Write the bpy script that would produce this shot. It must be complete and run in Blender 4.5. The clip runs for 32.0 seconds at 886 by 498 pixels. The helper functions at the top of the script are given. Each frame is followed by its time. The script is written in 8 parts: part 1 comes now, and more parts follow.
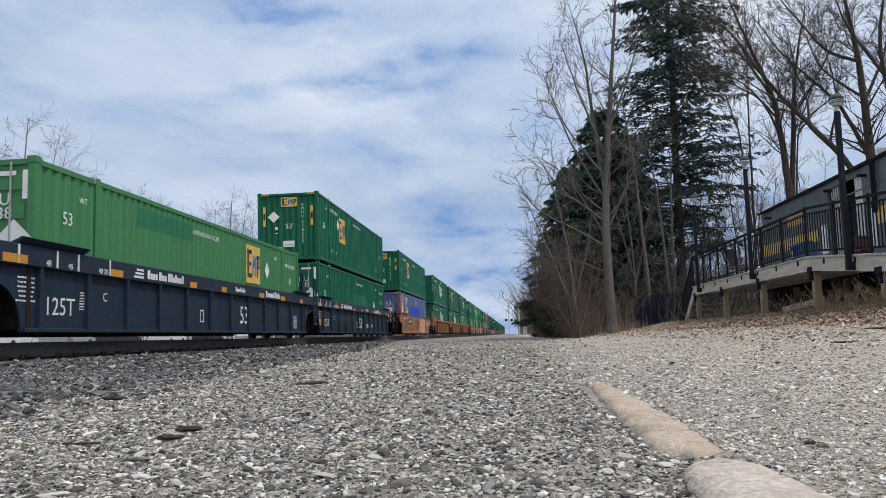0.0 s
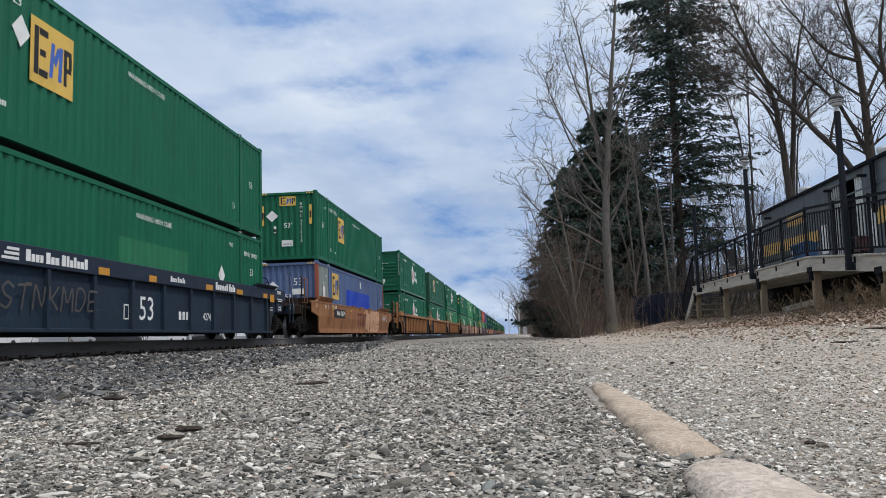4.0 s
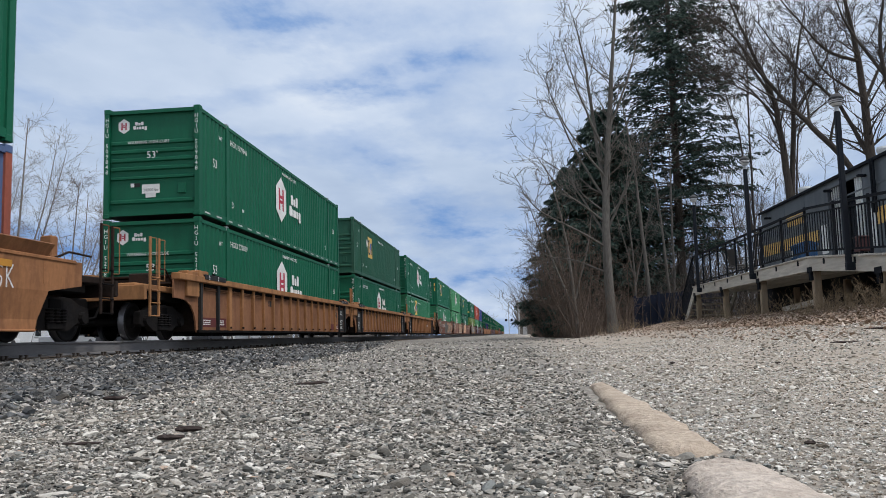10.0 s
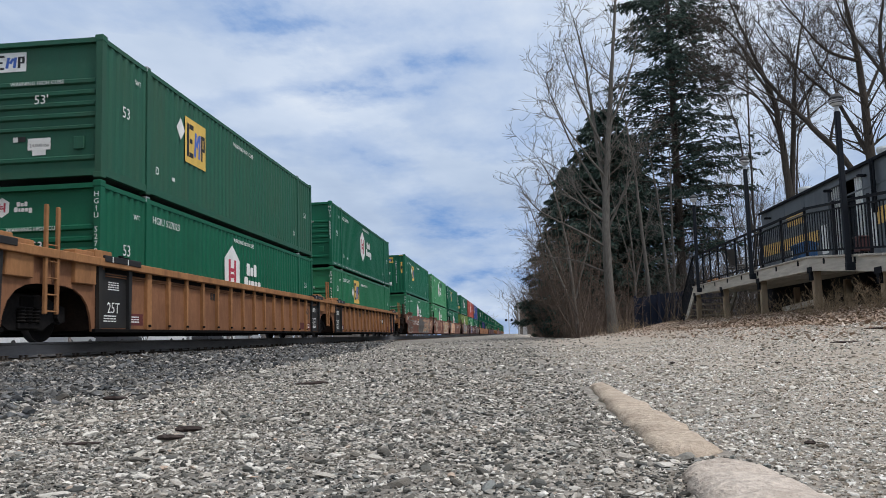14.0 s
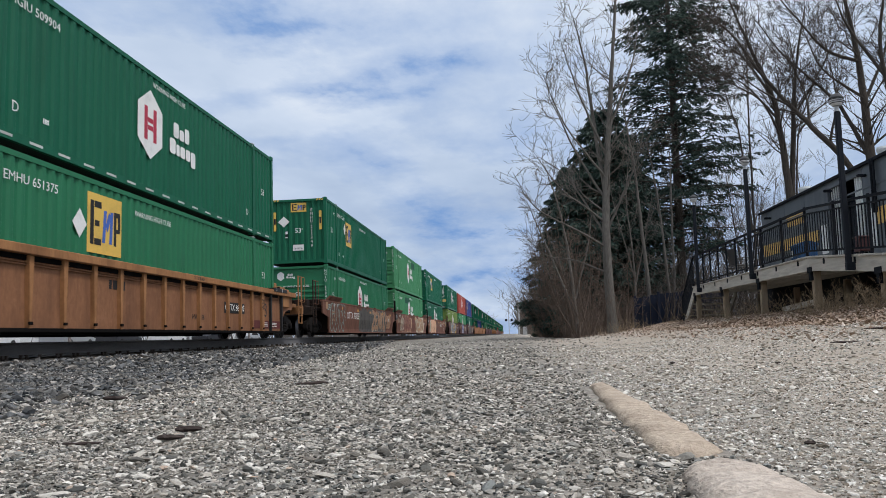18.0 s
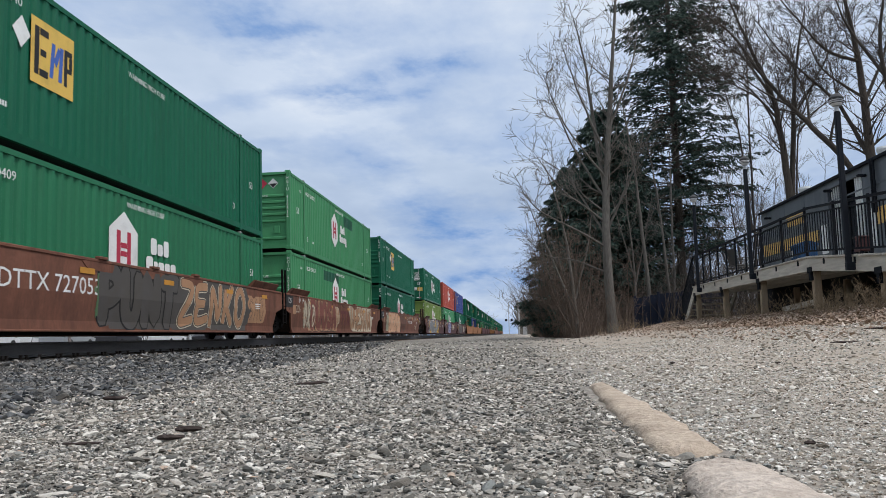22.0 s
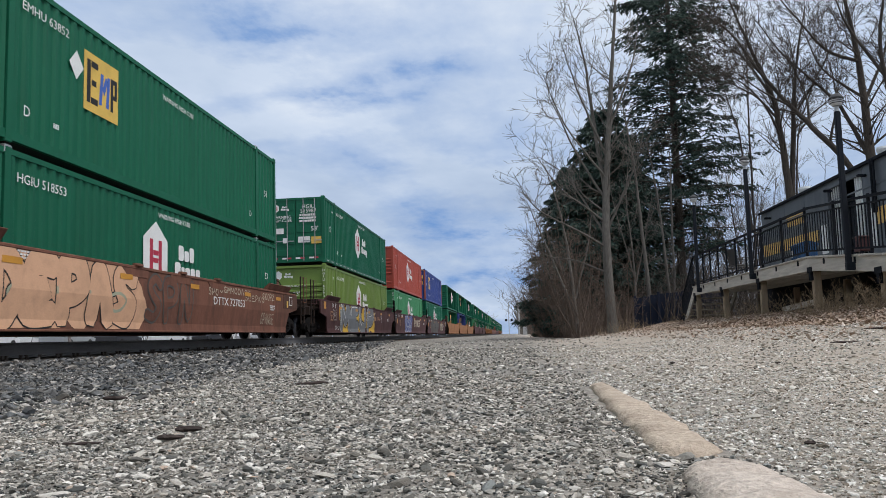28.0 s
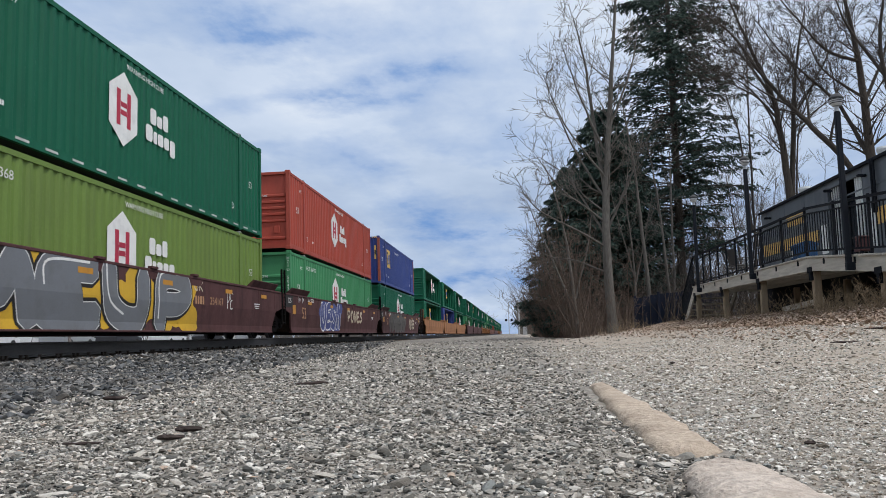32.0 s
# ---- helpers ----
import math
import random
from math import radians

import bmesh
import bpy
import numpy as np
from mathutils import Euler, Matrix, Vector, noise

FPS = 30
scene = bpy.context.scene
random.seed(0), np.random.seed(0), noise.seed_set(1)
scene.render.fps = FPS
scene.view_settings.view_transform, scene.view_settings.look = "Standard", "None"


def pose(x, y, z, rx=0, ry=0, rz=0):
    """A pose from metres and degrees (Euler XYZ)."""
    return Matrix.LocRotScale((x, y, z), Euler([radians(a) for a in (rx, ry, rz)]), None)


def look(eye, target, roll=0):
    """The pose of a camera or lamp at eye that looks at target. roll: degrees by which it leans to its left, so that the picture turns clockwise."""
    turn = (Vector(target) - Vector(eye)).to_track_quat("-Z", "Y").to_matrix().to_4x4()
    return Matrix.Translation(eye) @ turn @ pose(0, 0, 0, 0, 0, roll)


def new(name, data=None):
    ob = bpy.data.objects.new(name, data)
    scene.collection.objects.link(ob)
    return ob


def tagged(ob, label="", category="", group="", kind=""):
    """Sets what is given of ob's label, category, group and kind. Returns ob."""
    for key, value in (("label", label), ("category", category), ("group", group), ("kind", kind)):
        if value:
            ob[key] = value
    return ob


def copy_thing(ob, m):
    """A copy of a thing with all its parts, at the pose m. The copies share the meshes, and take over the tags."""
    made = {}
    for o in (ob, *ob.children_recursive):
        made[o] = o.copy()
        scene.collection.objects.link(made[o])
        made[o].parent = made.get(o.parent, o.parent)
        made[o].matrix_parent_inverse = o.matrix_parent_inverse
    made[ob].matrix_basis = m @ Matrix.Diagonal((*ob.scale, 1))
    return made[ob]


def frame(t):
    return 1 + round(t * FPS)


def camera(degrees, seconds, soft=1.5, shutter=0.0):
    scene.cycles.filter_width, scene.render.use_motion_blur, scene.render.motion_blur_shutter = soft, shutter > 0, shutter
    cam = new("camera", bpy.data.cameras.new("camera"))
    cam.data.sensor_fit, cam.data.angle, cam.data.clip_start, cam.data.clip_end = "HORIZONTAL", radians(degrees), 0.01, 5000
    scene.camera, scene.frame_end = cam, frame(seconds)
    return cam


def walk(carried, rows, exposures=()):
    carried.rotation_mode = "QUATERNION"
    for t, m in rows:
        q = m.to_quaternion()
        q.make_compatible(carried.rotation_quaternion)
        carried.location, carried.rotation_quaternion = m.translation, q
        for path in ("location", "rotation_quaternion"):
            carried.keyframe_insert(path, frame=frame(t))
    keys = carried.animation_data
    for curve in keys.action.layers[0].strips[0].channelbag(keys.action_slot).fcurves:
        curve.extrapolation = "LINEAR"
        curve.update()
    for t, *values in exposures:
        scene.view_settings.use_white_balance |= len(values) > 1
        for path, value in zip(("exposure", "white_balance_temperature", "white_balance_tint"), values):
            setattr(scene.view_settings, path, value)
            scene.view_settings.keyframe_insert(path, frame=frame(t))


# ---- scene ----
# ---------------------------------------------------------------- camera
EYE = 0.28                      # camera height over the gravel
cam = camera(59.38, 32.0, 0.5, 0.12)
c_y, c_p = radians(5.0586), radians(6.3338)
CAM_POSE = look((0, 0, EYE), (-math.sin(c_y) * math.cos(c_p), math.cos(c_y) * math.cos(c_p), EYE + math.sin(c_p)), -1.2)
walk(cam, [(0.0, CAM_POSE), (32.0, CAM_POSE)])

# ---------------------------------------------------------------- world, sun, exposure
SUN_EL, SUN_AZ = 60.0, 114.0    # azimuth clockwise from +y
world = bpy.data.worlds.new("world")
scene.world = world
world.use_nodes = True
wn, wl = world.node_tree.nodes, world.node_tree.links
wn.clear()
w_out = wn.new("ShaderNodeOutputWorld")
w_bg = wn.new("ShaderNodeBackground")
w_sky = wn.new("ShaderNodeTexSky")
w_sky.sky_type, w_sky.sun_disc = "NISHITA", False
w_sky.sun_elevation, w_sky.sun_rotation = radians(SUN_EL), radians(SUN_AZ)
w_co = wn.new("ShaderNodeTexCoord")
w_map = wn.new("ShaderNodeMapping")
w_map.inputs["Scale"].default_value = (1.5, 1.5, 4.0)
w_noise = wn.new("ShaderNodeTexNoise")
w_noise.inputs["Scale"].default_value, w_noise.inputs["Detail"].default_value = 1.6, 6.0
w_ramp = wn.new("ShaderNodeValToRGB")
w_ramp.color_ramp.elements[0].position, w_ramp.color_ramp.elements[1].position = 0.36, 0.6
w_mix = wn.new("ShaderNodeMix")
w_mix.data_type = "RGBA"
w_mix.inputs["B"].default_value = (6.6, 6.9, 7.4, 1)
wl.new(w_co.outputs["Generated"], w_map.inputs["Vector"])
wl.new(w_map.outputs["Vector"], w_noise.inputs["Vector"])
wl.new(w_noise.outputs["Fac"], w_ramp.inputs["Fac"])
wl.new(w_ramp.outputs["Color"], w_mix.inputs["Factor"])
wl.new(w_sky.outputs["Color"], w_mix.inputs["A"])
wl.new(w_mix.outputs["Result"], w_bg.inputs["Color"])
wl.new(w_bg.outputs["Background"], w_out.inputs["Surface"])
w_bg.inputs["Strength"].default_value = 0.155

sun = new("sun", bpy.data.lights.new("sun", "SUN"))
sun.data.energy, sun.data.angle, sun.data.color = 2.2, radians(7), (1.0, 0.97, 0.93)
s_e, s_a = radians(SUN_EL), radians(SUN_AZ)
sun.matrix_world = look((math.sin(s_a) * math.cos(s_e) * 90, math.cos(s_a) * math.cos(s_e) * 90, math.sin(s_e) * 90), (0, 0, 0))
scene.view_settings.exposure = 0.07

# ---------------------------------------------------------------- mesh helpers


class Mb:
    """Gathers vertices and faces for one mesh."""

    def __init__(self):
        self.v, self.f = [], []

    def add(self, verts, faces):
        n = len(self.v)
        self.v.extend(verts)
        self.f.extend([tuple(i + n for i in f) for f in faces])
        return self

    def box(self, x0, x1, y0, y1, z0, z1, b=0.0):
        if b <= 0:
            v = [(x, y, z) for z in (z0, z1) for y in (y0, y1) for x in (x0, x1)]
            return self.add(v, [(0, 2, 3, 1), (4, 5, 7, 6), (0, 1, 5, 4), (2, 6, 7, 3), (0, 4, 6, 2), (1, 3, 7, 5)])
        v, f = [], []
        for z, k in ((z0, b), (z0 + b, 0), (z1 - b, 0), (z1, b)):
            a0, a1, c0, c1 = x0 + k, x1 - k, y0 + k, y1 - k
            v += [(a0 + b, c0, z), (a1 - b, c0, z), (a1, c0 + b, z), (a1, c1 - b, z), (a1 - b, c1, z), (a0 + b, c1, z), (a0, c1 - b, z), (a0, c0 + b, z)]
        for r in range(3):
            f += [(r * 8 + i, r * 8 + (i + 1) % 8, r * 8 + 8 + (i + 1) % 8, r * 8 + 8 + i) for i in range(8)]
        f += [tuple(range(7, -1, -1)), tuple(range(24, 32))]
        return self.add(v, f)

    def prism_x(self, poly, x0, x1):
        """poly of (y, z), counter-clockwise seen from +x, drawn from x0 to x1."""
        n = len(poly)
        v = [(x0, y, z) for y, z in poly] + [(x1, y, z) for y, z in poly]
        f = [tuple(range(n - 1, -1, -1)), tuple(range(n, 2 * n))]
        f += [(i, (i + 1) % n, n + (i + 1) % n, n + i) for i in range(n)]
        return self.add(v, f)

    def prism_y(self, poly, y0, y1):
        """poly of (x, z), drawn from y0 to y1."""
        n = len(poly)
        v = [(x, y0, z) for x, z in poly] + [(x, y1, z) for x, z in poly]
        f = [tuple(range(n)), tuple(range(2 * n - 1, n - 1, -1))]
        f += [(i, n + i, n + (i + 1) % n, (i + 1) % n) for i in range(n)]
        return self.add(v, f)

    def prism_z(self, poly, z0, z1):
        n = len(poly)
        v = [(x, y, z0) for x, y in poly] + [(x, y, z1) for x, y in poly]
        f = [tuple(range(n - 1, -1, -1)), tuple(range(n, 2 * n))]
        f += [(i, (i + 1) % n, n + (i + 1) % n, n + i) for i in range(n)]
        return self.add(v, f)

    def tube(self, p0, p1, r0, r1=None, n=8, caps=True):
        r1 = r0 if r1 is None else r1
        p0, p1 = Vector(p0), Vector(p1)
        d = (p1 - p0).normalized()
        a = d.orthogonal().normalized()
        b = d.cross(a)
        v = [tuple(p + (a * math.cos(2 * math.pi * i / n) + b * math.sin(2 * math.pi * i / n)) * r) for p, r in ((p0, r0), (p1, r1)) for i in range(n)]
        f = [(i, (i + 1) % n, n + (i + 1) % n, n + i) for i in range(n)]
        if caps:
            f += [tuple(range(n - 1, -1, -1)), tuple(range(n, 2 * n))]
        return self.add(v, f)

    def lathe(self, profile, n=24, axis="z", at=(0, 0, 0)):
        """profile of (radius, height) turned round an axis."""
        v, f = [], []
        for r, h in profile:
            for i in range(n):
                a = 2 * math.pi * i / n
                p = (r * math.cos(a), r * math.sin(a), h) if axis == "z" else (h, r * math.cos(a), r * math.sin(a))
                v.append((p[0] + at[0], p[1] + at[1], p[2] + at[2]))
        for k in range(len(profile) - 1):
            f += [(k * n + i, k * n + (i + 1) % n, k * n + n + (i + 1) % n, k * n + n + i) for i in range(n)]
        f += [tuple(range(n - 1, -1, -1)), tuple(range((len(profile) - 1) * n, len(profile) * n))]
        return self.add(v, f)

    def mesh(self, name, mat, smooth=False):
        me = bpy.data.meshes.new(name)
        me.from_pydata(self.v, [], self.f)
        if smooth:
            me.polygons.foreach_set("use_smooth", [True] * len(me.polygons))
        if mat:
            me.materials.append(mat)
        me.update()
        return me


def thing(name, label, category, group="", kind=""):
    return tagged(new(name), label, category, group, kind)


def part(name, mb, material, parent, label="", smooth=False):
    """Links one mesh under a thing or a part. mb: a builder, or a finished mesh."""
    me = mb.mesh(name, material, smooth) if isinstance(mb, Mb) else mb
    ob = new(name, me)
    ob.parent = parent
    if label:
        ob["label"] = label
    return ob


def solo(name, mb, material, label, category, group="", kind="", smooth=False):
    ob = new(name, mb.mesh(name, material, smooth) if isinstance(mb, Mb) else mb)
    return tagged(ob, label, category, group, kind)


def np_mesh(name, verts, faces, mat, smooth=False):
    """A mesh from arrays: verts (n, 3), faces (m, k)."""
    me = bpy.data.meshes.new(name)
    k = faces.shape[1]
    me.vertices.add(len(verts))
    me.vertices.foreach_set("co", np.ascontiguousarray(verts, dtype=np.float32).ravel())
    me.loops.add(faces.size)
    me.loops.foreach_set("vertex_index", np.ascontiguousarray(faces, dtype=np.int32).ravel())
    me.polygons.add(len(faces))
    me.polygons.foreach_set("loop_start", np.arange(0, faces.size, k, dtype=np.int32))
    me.polygons.foreach_set("loop_total", np.full(len(faces), k, dtype=np.int32))
    me.polygons.foreach_set("use_smooth", np.full(len(faces), smooth))
    me.update(calc_edges=True)
    me.validate()
    if mat:
        me.materials.append(mat)
    return me


SIDE = Matrix(((0, 0, 1, 0), (1, 0, 0, 0), (0, 1, 0, 0), (0, 0, 0, 1)))      # faces +x, reads towards +y
FRONT = Matrix(((1, 0, 0, 0), (0, 0, -1, 0), (0, 1, 0, 0), (0, 0, 0, 1)))    # faces -y, reads towards +x
TEXTS = {}


def words(text, size, mat, parent, m, align="CENTER", stretch=1.0, name="lettering", label=""):
    """Letters in the built-in font as a thin mesh, on the plane m."""
    key = (text, size, mat.name, align, stretch)
    if key not in TEXTS:
        cu = bpy.data.curves.new("lettering", "FONT")
        cu.body, cu.size, cu.align_x, cu.align_y, cu.extrude, cu.resolution_u = text, size, align, "CENTER", 0.001, 2
        cu.space_line = 0.8
        tmp = bpy.data.objects.new("lettering", cu)
        me = bpy.data.meshes.new_from_object(tmp)
        bpy.data.objects.remove(tmp)
        bpy.data.curves.remove(cu)
        me.transform(Matrix.Diagonal((stretch, 1, 1, 1)))
        me.materials.clear()
        me.materials.append(mat)
        TEXTS[key] = me
    ob = part(name, TEXTS[key], mat, parent, label)
    ob.matrix_local = m
    return ob


def flat(name, polys, mat, parent, m, thick=0.003, label=""):
    """Thin painted shapes, polygons of (u, v), on the plane m."""
    mb = Mb()
    for p in polys:
        mb.prism_z(p, 0, thick)
    ob = part(name, mb, mat, parent, label)
    ob.matrix_local = m
    return ob


def rect(u0, u1, v0, v1):
    return [(u0, v0), (u1, v0), (u1, v1), (u0, v1)]


# ---------------------------------------------------------------- materials
MATS = {}


def nodes_of(name):
    m = bpy.data.materials.new(name)
    m.use_nodes = True
    nt = m.node_tree
    return m, nt, nt.nodes["Principled BSDF"]


def node(nt, kind, **values):
    n = nt.nodes.new(kind)
    for k, v in values.items():
        n.inputs[k].default_value = v
    return n


def ramp(nt, source, stops):
    r = nt.nodes.new("ShaderNodeValToRGB")
    el = r.color_ramp.elements
    while len(el) < len(stops):
        el.new(0.5)
    for e, (p, c) in zip(el, stops):
        e.position, e.color = p, (*c, 1) if len(c) == 3 else c
    nt.links.new(source, r.inputs["Fac"])
    return r.outputs["Color"]


def mixc(nt, fac, a, b, mode="MIX"):
    n = nt.nodes.new("ShaderNodeMix")
    n.data_type, n.blend_type = "RGBA", mode
    for sock, v in (("Factor", fac), ("A", a), ("B", b)):
        if isinstance(v, (int, float)):
            n.inputs[sock].default_value = v
        elif isinstance(v, tuple):
            n.inputs[sock].default_value = (*v[:3], 1)
        else:
            nt.links.new(v, n.inputs[sock])
    return n.outputs["Result"]


def noise_of(nt, co, scale, detail=4.0, rough=0.55, stretch=(1, 1, 1)):
    mp = node(nt, "ShaderNodeMapping", Scale=stretch)
    nt.links.new(co, mp.inputs["Vector"])
    n = node(nt, "ShaderNodeTexNoise", Scale=scale, Detail=detail, Roughness=rough)
    nt.links.new(mp.outputs["Vector"], n.inputs["Vector"])
    return n.outputs["Fac"]


def bump_to(nt, bsdf, height, strength, dist):
    b = node(nt, "ShaderNodeBump", Strength=strength, Distance=dist)
    nt.links.new(height, b.inputs["Height"])
    nt.links.new(b.outputs["Normal"], bsdf.inputs["Normal"])


def surface(name, base, rough=0.6, metal=0.0, dirt=(0.1, 0.08, 0.06), amount=0.35, grain=25.0, patch=1.2, streak=(1, 1, 1), bump=0.15, vary=0.12, spec=0.5, runs=0.0):
    """Paint, metal, wood or the like: base colour, dirt in patches, fine grain, a little relief."""
    if name in MATS:
        return MATS[name]
    m, nt, bs = nodes_of(name)
    shift = nt.nodes.new("ShaderNodeVectorMath")
    shift.operation = "MULTIPLY_ADD"
    shift.inputs[1].default_value = (0.0, 37.0, 0.0)
    nt.links.new(nt.nodes.new("ShaderNodeObjectInfo").outputs["Random"], shift.inputs[0])
    nt.links.new(nt.nodes.new("ShaderNodeTexCoord").outputs["Object"], shift.inputs[2])
    co = shift.outputs[0]
    big = noise_of(nt, co, patch, 5.0, 0.6, streak)
    fine = noise_of(nt, co, grain, 3.0, 0.6, streak)
    info = nt.nodes.new("ShaderNodeObjectInfo").outputs["Random"]
    lo, hi = tuple(c * (1 - vary) for c in base), tuple(min(1, c * (1 + vary)) for c in base)
    c0 = ramp(nt, fine, [(0.3, lo), (0.7, hi)])
    c1 = mixc(nt, ramp(nt, big, [(0.45, (0, 0, 0)), (0.75, (amount,) * 3)]), c0, dirt)
    if runs:
        run_ = noise_of(nt, co, 2.6, 6.0, 0.6, (1, 1, 0.16))
        c1 = mixc(nt, ramp(nt, run_, [(0.50, (0, 0, 0)), (0.72, (runs,) * 3)]), c1, tuple(0.55 * d for d in dirt))
        scuff = noise_of(nt, co, 3.2, 6.0, 0.7, (1, 0.5, 1))
        c1 = mixc(nt, ramp(nt, scuff, [(0.56, (0, 0, 0)), (0.70, (runs * 0.6,) * 3)]), c1, tuple(min(1, 1.35 * b + 0.02) for b in base))
    c2 = mixc(nt, ramp(nt, info, [(0.0, (0, 0, 0)), (1.0, (0.18,) * 3)]), c1, tuple(c * 0.75 for c in base))
    nt.links.new(c2, bs.inputs["Base Color"])
    rr = ramp(nt, big, [(0.3, (rough,) * 3), (0.75, (min(1, rough + 0.2),) * 3)])
    nt.links.new(rr, bs.inputs["Roughness"])
    bs.inputs["Metallic"].default_value = metal
    bs.inputs["Specular IOR Level"].default_value = spec
    if bump:
        bump_to(nt, bs, fine, bump, 0.01)
    MATS[name] = m
    return m


def paint(name, base, rough=0.5, amount=0.3, dirt=(0.09, 0.075, 0.05), spec=0.35):
    """Weathered steel paint with grime that runs down."""
    return surface(name, base, rough, 0.0, dirt, amount, 40.0, 0.9, (1, 1, 0.3), 0.05, 0.06, spec, 0.22)


def rusty(name, base, rust=(0.12, 0.045, 0.02), amount=0.55, rough=0.75):
    return surface(name, base, rough, 0.0, rust, amount, 18.0, 1.4, (1, 1, 0.45), 0.2, 0.14, 0.25, 0.5)


WHITE = paint("white_marking", (0.72, 0.72, 0.70), 0.6, 0.15)
DIM_WHITE = paint("worn_white_marking", (0.50, 0.51, 0.48), 0.6, 0.4)
BLACK = paint("black_marking", (0.012, 0.012, 0.013), 0.6, 0.15)
YELLOW = paint("yellow_marking", (0.66, 0.43, 0.09), 0.6, 0.2)
LOGO_BLUE = paint("logo_blue", (0.05, 0.12, 0.42), 0.6, 0.1)
LOGO_RED = paint("logo_red", (0.40, 0.03, 0.06), 0.6, 0.1)
ORANGE_MARK = paint("orange_reflector", (0.52, 0.24, 0.03), 0.45, 0.15)
DARK_STEEL = surface("dark_truck_steel", (0.006, 0.0055, 0.0055), 0.85, 0.0, (0.018, 0.0135, 0.011), 0.5, 20, 2.0, vary=0.3, spec=0.06)
WHEEL_STEEL = surface("wheel_steel", (0.007, 0.0065, 0.0065), 0.6, 0.0, (0.02, 0.015, 0.012), 0.5, 20, 2.0, vary=0.2, spec=0.15)
WHEEL_RIM = surface("worn_wheel_rim", (0.12, 0.12, 0.13), 0.35, 0.7, (0.02, 0.017, 0.014), 0.6, 20, 2.0)
TREAD = surface("polished_tread", (0.35, 0.35, 0.36), 0.25, 1.0, (0.2, 0.2, 0.2), 0.2, 20, 2.0)
GALV = surface("galvanised_steel", (0.36, 0.37, 0.38), 0.45, 0.8, (0.2, 0.19, 0.18), 0.4, 20, 2.0)
UNDER = surface("container_underside", (0.03, 0.03, 0.03), 0.8)
GREEN = {
    "deep": paint("container_green_deep", (0.003, 0.104, 0.052), 0.5, 0.22, (0.010, 0.062, 0.036), 0.25),
    "hub": paint("container_green", (0.003, 0.096, 0.049), 0.5, 0.2, (0.010, 0.058, 0.034), 0.25),
    "dull": paint("container_green_dull", (0.010, 0.082, 0.048), 0.6, 0.35, (0.06, 0.075, 0.05)),
    "fresh": paint("container_green_fresh", (0.048, 0.190, 0.070), 0.5, 0.18, (0.05, 0.11, 0.06), 0.3),
    "light": paint("container_green_faded", (0.050, 0.225, 0.096), 0.55, 0.22, (0.05, 0.11, 0.06), 0.3),
    "mid": paint("container_green_mid", (0.016, 0.146, 0.066), 0.5, 0.22, (0.03, 0.08, 0.045), 0.3),
    "lime": paint("container_yellow_green", (0.130, 0.205, 0.040), 0.5, 0.18),
    "red": paint("container_red", (0.36, 0.058, 0.036), 0.55, 0.25),
    "blue": paint("container_blue", (0.080, 0.125, 0.250), 0.55, 0.3),
    "royal": paint("container_royal_blue", (0.022, 0.045, 0.20), 0.5, 0.2),
}
PATCH_BLUE = paint("bright_blue_patch", (0.015, 0.055, 0.42), 0.45, 0.05)
BAY_GREY = paint("grey_green_repaint", (0.20, 0.235, 0.225), 0.6, 0.3)
# Darker copy of the tan paint: rust plus the shade of recessed panels.
TAN_SHADED = rusty("shaded_rusty_tan", (0.235, 0.108, 0.054), (0.13, 0.060, 0.034), 0.85)
WARN_RED = rusty("dark_red_warning_paint", (0.115, 0.028, 0.028), (0.08, 0.04, 0.03), 0.5)
POST_RED = rusty("rusty_red_post", (0.30, 0.085, 0.055), (0.16, 0.08, 0.06), 0.5)
GRIME = surface("grimy_end_steel", (0.022, 0.015, 0.012), 0.85, 0.0, (0.055, 0.030, 0.020), 0.5, 16, 1.6, vary=0.3, spec=0.15)
DARK_END = rusty("dark_brown_end", (0.088, 0.040, 0.027), (0.030, 0.018, 0.014), 0.9)
TRUCK_STEEL = surface("dusty_truck_casting", (0.013, 0.012, 0.012), 0.85, 0.0, (0.034, 0.026, 0.020), 0.55, 14, 2.2, vary=0.3, spec=0.08)
CAR = {
    "navy": rusty("navy_car_steel", (0.012, 0.025, 0.044), (0.030, 0.033, 0.040), 0.35, 0.65),
    "orange": rusty("orange_car_steel", (0.31, 0.140, 0.060), (0.12, 0.055, 0.032), 0.8),
    "tan": rusty("tan_car_steel", (0.325, 0.155, 0.064), (0.12, 0.055, 0.028), 0.7),
    "brown": rusty("brown_car_steel", (0.175, 0.074, 0.047), (0.062, 0.034, 0.028), 0.8),
    "maroon": rusty("maroon_car_steel", (0.082, 0.035, 0.035), (0.04, 0.022, 0.02), 0.6),
}
BAND_NAVY = rusty("navy_band", (0.014, 0.024, 0.044), (0.05, 0.05, 0.05), 0.25, 0.5)
